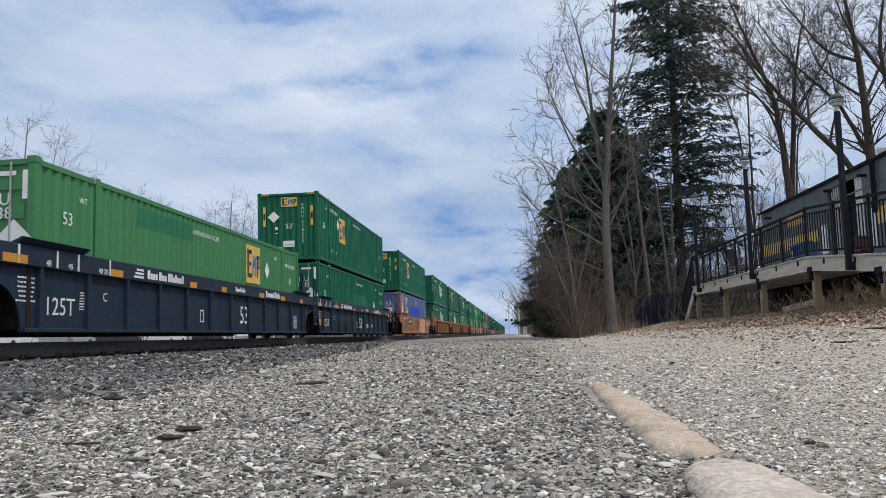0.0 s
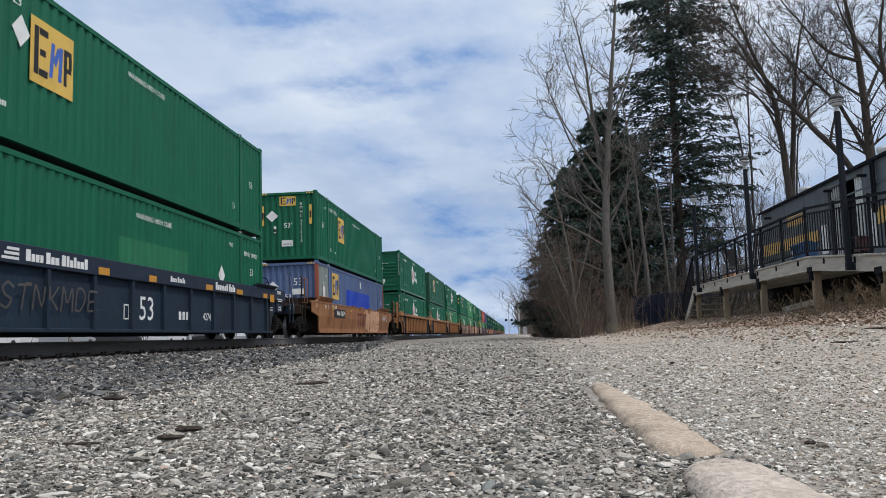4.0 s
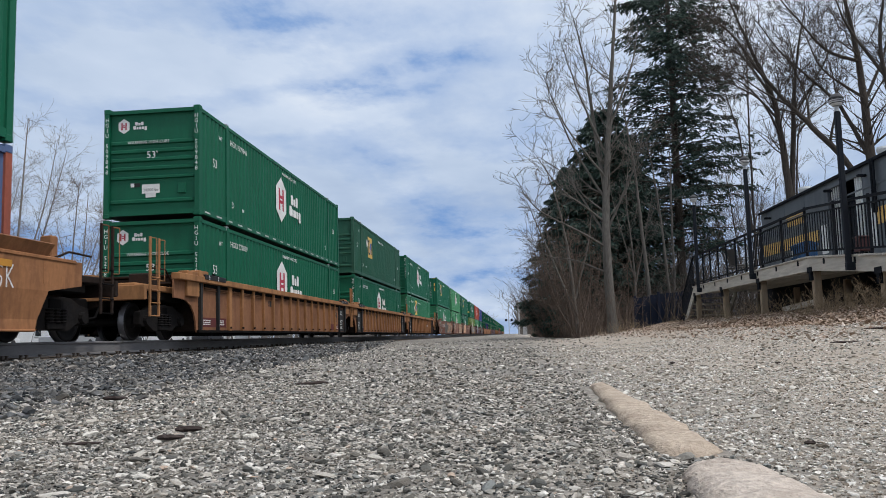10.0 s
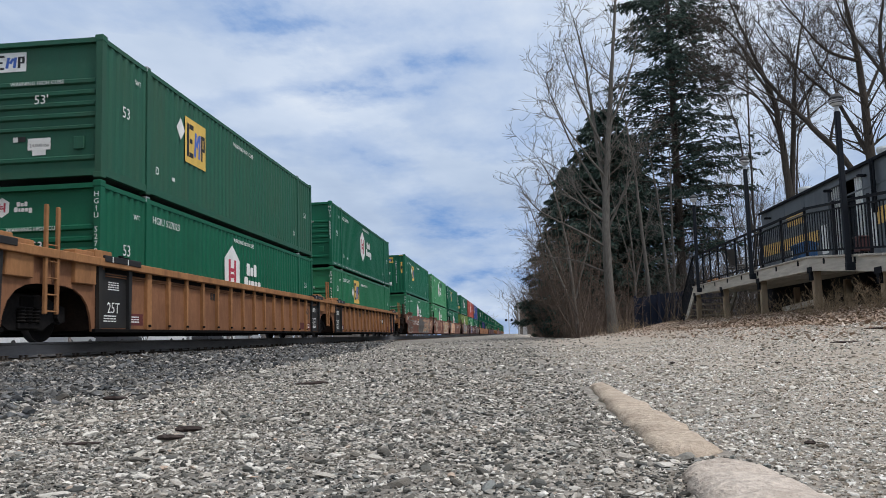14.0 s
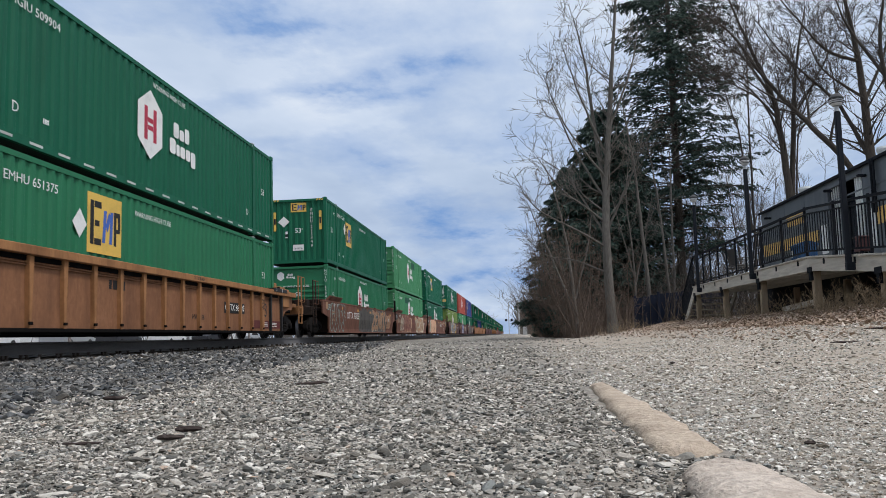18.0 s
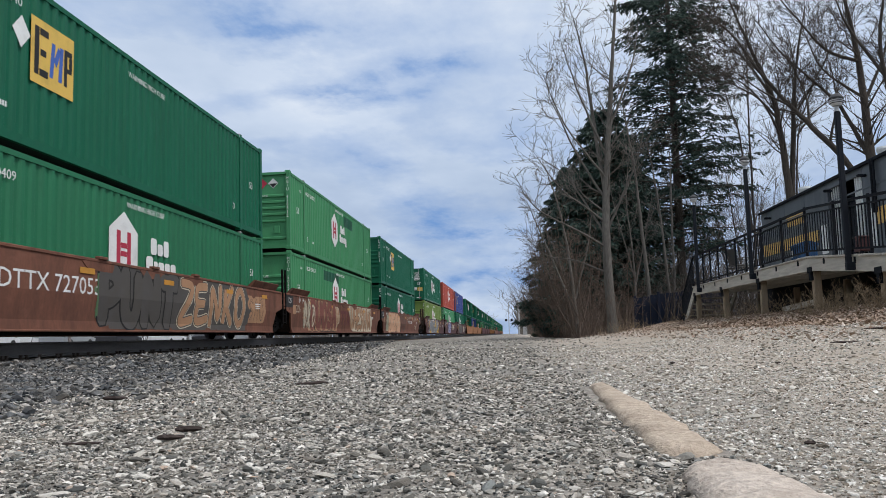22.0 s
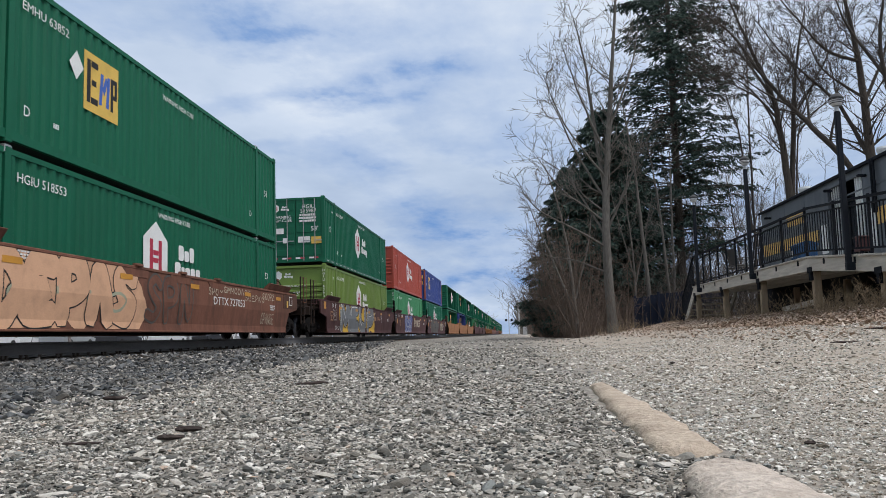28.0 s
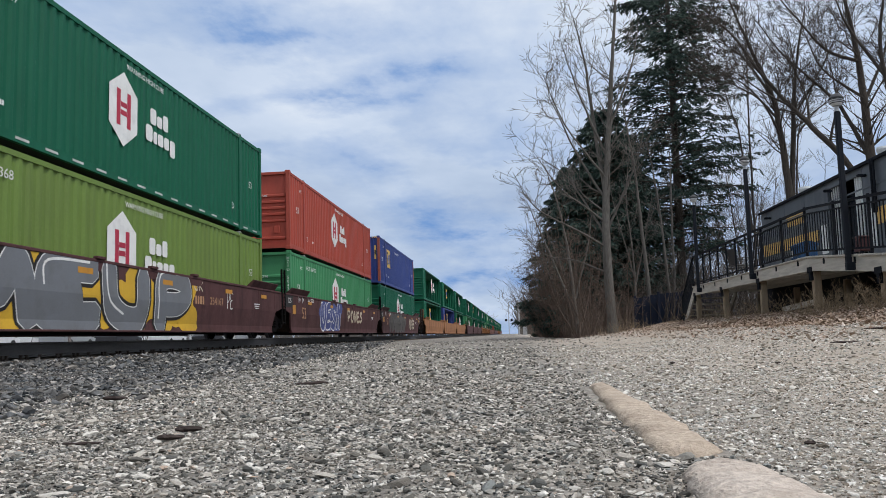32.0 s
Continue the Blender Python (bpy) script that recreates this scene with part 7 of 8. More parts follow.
        part("centre_sill", shared(("cs", a, b), g_box(-0.32, 0.32, a, b, 0.72, 1.10, 0.02), "centre_sill", GRIME), GRIME, t)
        if outer or sgn > 0:
            # Added dark block that closes the lit gap between platform and truck.
            part("body_bolster", shared(("bb", y0), g_box(-1.12, 1.12, y0 - 0.95, y0 + 0.95, 0.90, 1.098, 0.02), "body_bolster", DARK_STEEL), DARK_STEEL, t)
        if outer:
            truck(t, y0)
            for z in (1.36, 1.54) if style != "navy" else (1.36,):
                ya, yb = sorted((y0 + sgn * -1.24 + sgn * 0.05, y0 - sgn * 0.72))
                part("end_ledge", shared(("el", ya, z), g_box(-1.32, 1.32, ya, yb, z, z + 0.05, 0.01), "end_ledge", GRIME), GRIME, t, "grimy dark ledge above the platform")
            part("brake_lever", shared(("bl", y0), lambda: Mb().tube((1.05, y0 - sgn * 0.7, 1.26), (1.22, y0 + sgn * 0.2, 1.62), 0.022, n=6).tube((1.22, y0 + sgn * 0.2, 1.62), (1.25, y0 + sgn * 0.9, 1.60), 0.022, n=6), "brake_lever", GRIME), GRIME, t)
            part("valve_box", shared(("vb", y0), g_box(0.35, 0.85, y0 - 0.25, y0 + 0.25, 1.24, 1.56, 0.03), "valve_box", GRIME), GRIME, t)
            ye = y0 + sgn * 1.5
            ya, yb = sorted((ye, ye + sgn * 0.12))
            part("end_sill", shared(("es", ya), g_box(-1.42, 1.42, ya, yb, 0.86, 1.18, 0.015), "end_sill", GRIME if style in ("brown", "maroon", "orange") else mat), mat, t)
            part("coupler", shared(("cp", ye), lambda: Mb().box(-0.13, 0.13, min(ye, ye + sgn * 0.72), max(ye, ye + sgn * 0.72), 0.70, 0.92, 0.03).box(-0.18, 0.18, min(ye + sgn * 0.5, ye + sgn * 0.78), max(ye + sgn * 0.5, ye + sgn * 0.78), 0.66, 0.96, 0.04), "coupler", DARK_STEEL), DARK_STEEL, t)
            part("air_hose", shared(("ah", ye), lambda: Mb().tube((0.35, ye, 0.75), (0.42, ye + sgn * 0.3, 0.5), 0.025, n=8).tube((0.42, ye + sgn * 0.3, 0.5), (0.30, ye + sgn * 0.6, 0.45), 0.025, n=8), "air_hose", DARK_STEEL), DARK_STEEL, t)
            for s in (-1, 1):
                yl = y0 + sgn * 0.95
                for dy in (0.0, 0.42):
                    y = yl + sgn * dy
                    part("ladder_post", shared(("lp", s, y), g_box(s * 1.42 - 0.022, s * 1.42 + 0.022, y - 0.032, y + 0.032, 0.50, 1.22 if style == "navy" else 2.25, 0.008), "ladder_post", GRIME if style in ("brown", "maroon", "orange") else mat), mat, t)
                    if style == "navy":
                        part("grab_iron", shared(("gin", s, y), lambda: Mb().tube((s * 1.47, y - 0.06, 0.98), (s * 1.47, y - sgn * 0.40, 2.14), 0.013, n=6), "grab_iron", GALV), GALV, t, "slanted galvanised grab iron")
                        continue
                    part("grab_iron", shared(("gi", s, y), lambda: Mb().tube((s * 1.5, y + 0.12, 1.30), (s * 1.5, y + 0.12, 2.22), 0.010, n=6).tube((s * 1.5, y + 0.12, 2.22), (s * 1.44, y, 2.22), 0.010, n=6).tube((s * 1.5, y + 0.12, 1.30), (s * 1.44, y, 1.30), 0.010, n=6), "grab_iron", mat), mat, t)
                for z in (0.52, 0.80, 1.08, 1.36):
                    part("rung", shared(("rg", s, yl, z, sgn), lambda: Mb().tube((s * 1.45, yl, z), (s * 1.45, yl + sgn * 0.42, z), 0.014, n=6), "rung", DARK_STEEL if style != "tan" else mat), DARK_STEEL, t)
        else:
            part("connector", shared(("cn", y0), lambda: Mb().lathe([(0.3, 0.70), (0.42, 0.78), (0.42, 1.0), (0.3, 1.08)], 16, "z", (0, y0, 0)), "connector", DARK_STEEL), DARK_STEEL, t)
            if sgn > 0:
                truck(t, y0)
                for s in (-1, 1):
                    for dy in (-0.16, 0.18):
                        part("ladder_post", shared(("lpa", s, y0 + dy), g_box(s * 1.50 - 0.03, s * 1.50 + 0.03, y0 + dy - 0.035, y0 + dy + 0.035, 0.45, 2.30, 0.01), "ladder_post", DARK_STEEL if style in ("brown", "maroon") else mat), mat, t)
                    for z in (0.5, 0.78, 1.06, 1.34, 1.62):
                        part("rung", shared(("rga", s, y0, z), lambda: Mb().tube((s * 1.51, y0 - 0.16, z), (s * 1.51, y0 + 0.18, z), 0.014, n=6), "rung", GALV if style == "navy" else DARK_STEEL if style != "tan" else mat), DARK_STEEL, t)
    if outer_far:
        wheel = Mb()
        cy, cz, wx = y_len + 2.1, 1.84 if style == "navy" else 2.12, 0.55
        for i in range(16):
            a0, a1 = 2 * math.pi * i / 16, 2 * math.pi * (i + 1) / 16
            wheel.tube((wx + 0.28 * math.cos(a0), cy, cz + 0.28 * math.sin(a0)), (wx + 0.28 * math.cos(a1), cy, cz + 0.28 * math.sin(a1)), 0.018, n=6)
        for i in range(4):
            a0 = math.pi * i / 2 + 0.4
            wheel.tube((wx, cy, cz), (wx + 0.28 * math.cos(a0), cy, cz + 0.28 * math.sin(a0)), 0.014, n=6)
        if style not in ("tan", "orange"):
            part("hand_brake", shared(("hb", y_len), lambda: wheel, "hand_brake", DARK_STEEL), DARK_STEEL, t)
        part("brake_stand", shared(("hs", y_len), g_box(wx - 0.12, wx + 0.12, cy + 0.03, cy + 0.25, 1.2, 2.0 if style in ("tan", "orange") else cz + 0.06, 0.02), "brake_stand", mat), mat, t)
        part("air_tank", shared(("tank", y_len), lambda: Mb().lathe([(0.02, y_len + 0.62), (0.15, y_len + 0.66), (0.2, y_len + 0.74), (0.2, y_len + 1.6), (0.15, y_len + 1.68), (0.02, y_len + 1.72)], 18, "y", (0.75, 0, 1.72)), "air_tank", mat, True), mat, t, "rusty cylindrical air tank")
    if fine:
        m = lambda y, z, d=0.006: Matrix.Translation((WX + d, y, z)) @ SIDE
        if style == "navy":
            words("125T", 0.44, WHITE, t, m(0.60 if outer_near else 0.66, 0.58, -0.086), name="capacity_lettering")
            at = 9.9 if outer_near else 8.0
            words("53", 0.72, WHITE, t, m(at, 0.64, -0.086))
            words("C", 0.24, WHITE, t, m(2.1, 0.82, -0.086))
            if outer_near:
                for k in range(7):
                    print_line(t, m(15.25, 0.72 - k * 0.065, -0.086), 6, 0.06, 0.028, 0.02, k + 20)
                    print_line(t, m(1.35, 0.86 - k * 0.05, -0.086), 4, 0.05, 0.022, 0.018, k + 30)
                part("corner_post", shared("cpn", g_box(1.33, 1.46, 16.20, 16.46, ST, 2.42, 0.02), "corner_post", mat), mat, t, "dark blue upright post at the joint")
            else:
                words("4274", 0.26, WHITE, t, m(at + 3.3, 0.55, -0.086))
                print_line(t, m(at + 1.9, 0.46, -0.086), 3, 0.12, 0.19, 0.07, 6)
                flat("warning_plate", [rect(-0.12, 0.12, -0.14, 0.14)], YELLOW, t, m(-0.42, 0.62, -0.086), 0.003, "small yellow plate")
            if outer_far:
                flat("warning_plate", [rect(16.18, 16.62, 1.14, 1.38)], ORANGE_MARK, t, m(0.0, 0.0, 0.0235), 0.003, "orange reflective plate")
                for k, (y, z) in enumerate(((17.2, 1.43), (17.2, 1.37), (17.3, 1.18), (17.3, 1.12))):
                    print_line(t, m(y, z + 0.06, 0.012), 5, 0.085, 0.035, 0.018, k + 3)
                part("end_plate", shared("enp", g_box(WX - 0.08, WX + 0.004, 17.04, 17.54, 0.84, 1.10, 0.01), "end_plate", BAND_NAVY), BAND_NAVY, t, "dark plate with white print")
                print_line(t, m(17.3, 0.98, 0.006), 2, 0.11, 0.05, 0.05, 9)
                print_line(t, m(17.3, 0.90, 0.006), 2, 0.13, 0.05, 0.04, 8)
                for k in range(2):
                    print_line(t, m(16.65, 0.96 - k * 0.08, -0.086), 5, 0.05, 0.03, 0.02, k)
            for y, tx in ((-0.95, "53"), (0.1, "48"), (0.75, "45"), (1.85, "40 20")):
                flat("marking_bar", [rect(0, 0.05, 0, 0.30)], WHITE, t, m(y + 0.22, 1.24, 0.011))
                words(tx, 0.15, WHITE, t, m(y, 1.30, 0.011))
            for y, w in ((-1.1, 0.62), (2.1, 0.5), (5.85, 0.4), (7.9, 0.35), (11.0, 0.45), (13.2, 0.5), (15.55, 0.4)):
                flat("reflector", [rect(0, w, 0, 0.14)], ORANGE_MARK, t, m(y, 1.24, 0.011))
            flat("logo_wordmark", wordmark((3, 2, 6), 0.19), WHITE, t, m(3.65, 1.29, 0.011), 0.003)
            for k in range(3):
                flat("logo_bar", [rect(0.06 * k, 0.42, 0.075 * k, 0.075 * k + 0.045)], WHITE, t, m(3.05, 1.28, 0.011))
            flat("logo_wordmark", wordmark((3, 4), 0.13), WHITE, t, m(8.95, 1.31, 0.011), 0.003)
            flat("logo_wordmark", wordmark((6, 3), 0.20), WHITE, t, m(11.65, 1.28, 0.011), 0.003)
            flat("data_frame", [rect(0, 0.03, 0, 0.3), rect(0.19, 0.22, 0, 0.3), rect(0, 0.22, 0.28, 0.31), rect(0, 0.22, 0, 0.03)], WHITE, t, m(6.7 if outer_near else at - 1.0, 0.42, -0.086))
            for i in range(6):
                print_line(t, m(-0.35, 1.02 - i * 0.075, -0.086), 6, 0.06, 0.028, 0.02, i)
        elif style == "tan":
            words("53", 0.62, BLACK, t, m(14.75, 0.85, -0.086))
            words("20\n40", 0.22, BLACK, t, m(y_len - 1.7, 1.02, -0.006))
            for y in ([] if outer_near else [0.32]) + ([] if outer_far else [y_len - 0.32]):
                flat("data_panel", [rect(-0.53, 0.53, -0.62, 0.50)], BLACK, t, m(y, 0.86, -0.086), 0.003, "black stencilled data panel")
                words("25T", 0.30, WHITE, t, m(y, 0.62, -0.082))
                for i in range(4):
                    print_line(t, m(y, 0.98 + i * 0.045, -0.082), 5, 0.07, 0.022, 0.02, i)
            if outer_far:
                flat("data_panel", [rect(-0.80, 0.80, -0.15, 0.15)], BLACK, t, m(12.15, 0.85, -0.086), 0.003, "black number panel")
                words("OTTX 88580", 0.25, WHITE, t, m(12.15, 0.85, -0.081), stretch=1.1)
                words("NWG338", 0.19, BLACK, t, m(9.6, 0.54, -0.086))
                words("OTTX 786865", 0.11, BLACK, t, m(9.3, 1.475, 0.062))
            print_line(t, m(5.6, 1.0, -0.086), 4, 0.13, 0.18, 0.05, 8, BLACK)
            for y0_, y1_, spots_ in ((-0.25, 1.55, (0.2, 1.15)), (y_len - 2.35, y_len + 0.3, (y_len - 1.3, y_len - 0.35))):
                flat("warning_band", [rect(y0_, y1_, 0.0, 0.24)], WARN_RED, t, m(0.0, 0.30, -0.086), 0.002, "dark red warning band")
                for y in spots_:
                    for k in range(3):
                        print_line(t, m(y, 0.36 + k * 0.05, -0.083), 4, 0.11, 0.024, 0.02, k)
            for y in (-0.30, 0.86, y_len - 0.86, y_len + 0.30):
                part("side_post", shared(("bsp", y), lambda: Mb().prism_x([(y - 0.03, SB + 0.045), (y + 0.03, SB + 0.045), (y + 0.07, 1.40), (y - 0.07, 1.40)], WX - 0.10, WX - 0.008), "side_post", BLACK), BLACK, t, "black-painted side post")
        else:
            for y in (1.6, 5.2, 8.6, 12.4, 15.4):
                flat("reflector", [rect(0, 0.5, 0, 0.11)], ORANGE_MARK, t, m(y, 1.16 if style == "orange" else 1.22, 0.014))
            if style != "orange":
                words("53", 0.60, TAGS["tan"], t, m(0.15 if outer_near else 1.0, 0.86, 0.013))
            for y, tx in ((0.45, "48"), (0.95, "45"), (1.75, "40")):
                flat("marking_bar", [rect(0, 0.03, 0, 0.22)], WHITE, t, m(y - 0.14, top - 0.26, 0.007))
                words(tx, 0.17, WHITE, t, m(y, top - 0.15, 0.007))
            for i in range(3):
                print_line(t, m(2.2, top - 0.08 - i * 0.05, 0.007), 6, 0.06, 0.03, 0.02, i)
                print_line(t, m(15.0, 1.0 - i * 0.06, 0.013), 6, 0.06, 0.03, 0.02, i + 5)
            flat("data_plate", [rect(-0.18, 0.18, -0.16, 0.16)], ORANGE_MARK if style == "maroon" else TAGS["tan"], t, m(-1.05 if outer_near else -0.3, 1.32 if outer_near else 0.98, 0.006))
            if style == "orange":
                flat("data_panel", [rect(-1.25, 0.95, -0.19, 0.19)], BLACK, t, m(3.2, 1.02, 0.006), 0.003, "black number panel")
                print_line(t, m(2.75, 0.94, 0.010), 4, 0.13, 0.17, 0.05, 4)
                words("53", 0.36, BLACK, t, m(15.25, 0.98, 0.004))
                words("654879", 0.31, WHITE, t, m(3.62, 1.02, 0.010))
            else:
                first = paintwork[0][7] if paintwork else 0
                if first == 31:
                    words("DTTX 727053", 0.44, WHITE, t, m(4.45, 0.98, 0.004), stretch=1.15)
                elif first == 50:
                    words("DTTX 727053", 0.30, WHITE, t, m(11.25, 0.98, 0.004), stretch=1.35)
                elif first == 61:
                    print_line(t, m(10.7, 0.86, 0.004), 4, 0.14, 0.20, 0.05, 4, TAGS["tan"])
                    words("254167", 0.27, TAGS["tan"], t, m(11.8, 0.96, 0.004), stretch=1.15)
            for y in (5.2, 7.4, 9.6):
                part("stiffener_plate", shared(("sfp", y), lambda: Mb().prism_x([(y, top), (y + 0.30, top - 0.20), (y + 1.15, top - 0.20), (y + 1.25, top)], WX, WX + 0.012), "stiffener_plate", mat), mat, t)
                part("lug", shared(("lug", y), g_box(WX - 0.05, WX + 0.06, y + 0.6, y + 0.9, top + 0.02, top + 0.08, 0.012), "lug", mat), mat, t)
            for y in (-0.9, 0.2, 1.4, 3.0, y_len - 1.0, y_len + 0.6):
                part("weld_seam", shared(("seam", y), g_box(WX, WX + 0.006, y, y + 0.015, 0.95 if y < 0 or y > y_len else 0.86, top - 0.05), "weld_seam", mat), mat, t)
            spots = {41: 7.2, 21: 7.0}
            if paintwork and paintwork[0][7] in spots:
                y = spots[paintwork[0][7]]
                mark = Mb()
                for u in (0.0, 0.62):
                    for q in (rect(y + u, y + u + 0.56, 1.02, 1.16), rect(y + u + 0.20, y + u + 0.36, 0.52, 1.02)):
                        mark.prism_z(q, 0.004, 0.006)
                for q in ([(1.26, 0.52), (1.42, 0.52), (1.84, 1.16), (1.68, 1.16)], [(1.68, 0.52), (1.84, 0.52), (1.42, 1.16), (1.26, 1.16)]):
                    mark.prism_z([(y + a, b) for a, b in q], 0.004, 0.006)
                part("faded_mark", folded(mark), TAGS["maroon"], t, "faded dark red mark").matrix_local = m(0.0, 0.0, 0.0)
            if style in ("brown", "maroon") and not outer_near:
                flat("data_panel", [rect(-0.5, 0.5, -0.22, 0.22)], BLACK, t, m(-0.92, 1.27, 0.004), 0.003, "black data panel")
                words("125", 0.26, WHITE, t, m(-0.85, 1.28, 0.009))
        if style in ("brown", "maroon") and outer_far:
            # Thin plate added to make the far end of the side darker.
            part("end_panel", shared(("erp", top), lambda: Mb().prism_x([(y_len + 0.10, 0.97), (e1 - 0.02, 1.0), (e1 - 0.02, top - 0.05), (y_len + 0.10, top - 0.05)], WX, WX + 0.012), "end_panel", DARK_END), DARK_END, t, "darker brown plate over the end of the side")
            flat("data_frame", [rect(0, 0.34, 0, 0.025), rect(0, 0.34, 0.275, 0.30), rect(0, 0.025, 0, 0.3), rect(0.315, 0.34, 0, 0.3)], WHITE, t, m(y_len + 0.75, 1.10, 0.013))
            flat("warning_plate", [rect(0, 0.16, 0, 0.22)], YELLOW, t, m(y_len + 0.45, 1.02, 0.013))
        for args in paintwork or ():
            spray(t, top, *args[:4], WX, *args[4:])
    return t


SPEED = (5.68966, 0.0250064, -0.000378609)


def run(t):
    """How far the train has come, in metres, t seconds into the shot."""
    return SPEED[0] * t + SPEED[1] * t * t + SPEED[2] * t ** 3 - 0.36 * max(0.0, 1 - t / 2) ** 2


def load(obj, y, z):
    TRAIN.append((obj, y, z))


FLOOR, DECK = 0.24, 0.24 + CH + 0.07
STACKS = [  # along the train: car style, near outer, far outer, bottom and top containers
    (11.90, "navy", True, False, dict(colour="fresh", end="doors", brand="emp", logo_y=11.1, patch=(3.6, 6.6, 2.2, 2.62, GREEN["mid"]), number="663538", low=True, diamond=True), None),
    (31.22, "navy", False, True, dict(colour="deep", end="doors", brand="", logo_y=11.3, number="249409", low=True, diamond=True, patch=(7.0, 10.5, 0.9, 1.9, GREEN["mid"])), dict(colour="deep", end="vertical", brand="emp", logo_y=4.6, number="278523", diamond=True)),
    (54.50, "orange", True, True, dict(colour="blue", end="vertical", brand="emp", logo_y=3.2, number="", low=True, post=POST_RED, bay=BAY_GREY, patch=(5.5, 11.5, 1.25, 2.02, PATCH_BLUE)), dict(colour="deep", end="vertical", brand="emp", logo_y=4.6, number="275925")),
    (78.20, "tan", True, False, dict(colour="hub", brand="hub", number="521869", low=True), dict(colour="hub", brand="hub", number="509848", dashes=True)),
    (97.87, "tan", False, False, dict(colour="hub", brand="hub", number="527023", low=True), dict(colour="dull", brand="emp", logo_y=4.6, number="", diamond=True, white_logo=True)),
    (117.55, "tan", False, True, dict(colour="mid", brand="emp", logo_y=5.3, number="651375", low=True, diamond=True), dict(colour="hub", brand="hub", number="509904", dashes=True)),
    (141.34, "brown", True, False, dict(colour="mid", brand="hub", number="650409", low=True, plain_end=True), dict(colour="deep", end="vertical", brand="emp", logo_y=4.6, number="275440", diamond=True)),
    (160.65, "brown", False, False, dict(colour="light", brand="hub", number="504221", low=True, patch=(5.0, 8.0, 2.18, 2.60, GREEN["dull"])), dict(colour="light", brand="hub", number="638512", hazard=True, patch=(9.2, 11.2, 2.1, 2.6, GREEN["dull"]))),
    (180.15, "brown", False, True, dict(colour="hub", brand="hub", number="518553", low=True), dict(colour="deep", brand="emp", logo_y=4.8, number="63852", diamond=True)),
    (203.30, "maroon", True, False, dict(colour="lime", brand="hub", number="639368", low=True, plain_end=True), dict(colour="hub", end="doors", brand="hub", number="515987", dashes=True)),
    (222.65, "maroon", False, False, dict(colour="light", brand="hub", number="504310", low=True), dict(colour="red", brand="hub", number="", end="hub")),
    (241.88, "maroon", False, True, dict(colour="hub", brand="hub", number=""), dict(colour="royal", end="vertical", brand="emp", logo_y=3.4, number="", post=POST_RED)),
]
LABELS = {
    "deep": "deep green corrugated steel container with a yellow square logo", "hub": "green corrugated steel container with a white hexagon logo",
    "mid": "mid-green corrugated steel container with white markings",
    "dull": "dull weathered green steel container with a yellow logo", "fresh": "bright green corrugated steel container with white markings",
    "light": "faded light green corrugated steel container, white hexagon logo", "lime": "yellow-green corrugated steel container with a white hexagon logo",
    "red": "red corrugated steel container with white markings", "blue": "weathered blue steel container with rusty red corner posts",
    "royal": "royal blue steel container with a yellow logo"}
CAR_LABELS = {
    "navy": "dark navy steel well car with lettered blue band", "orange": "rusty orange steel well car covered in graffiti",
    "tan": "ribbed tan-orange steel well car with rust stains", "brown": "rusty brown steel well car with spray-paint graffiti", "maroon": "dark maroon steel well car with spray-paint graffiti"}
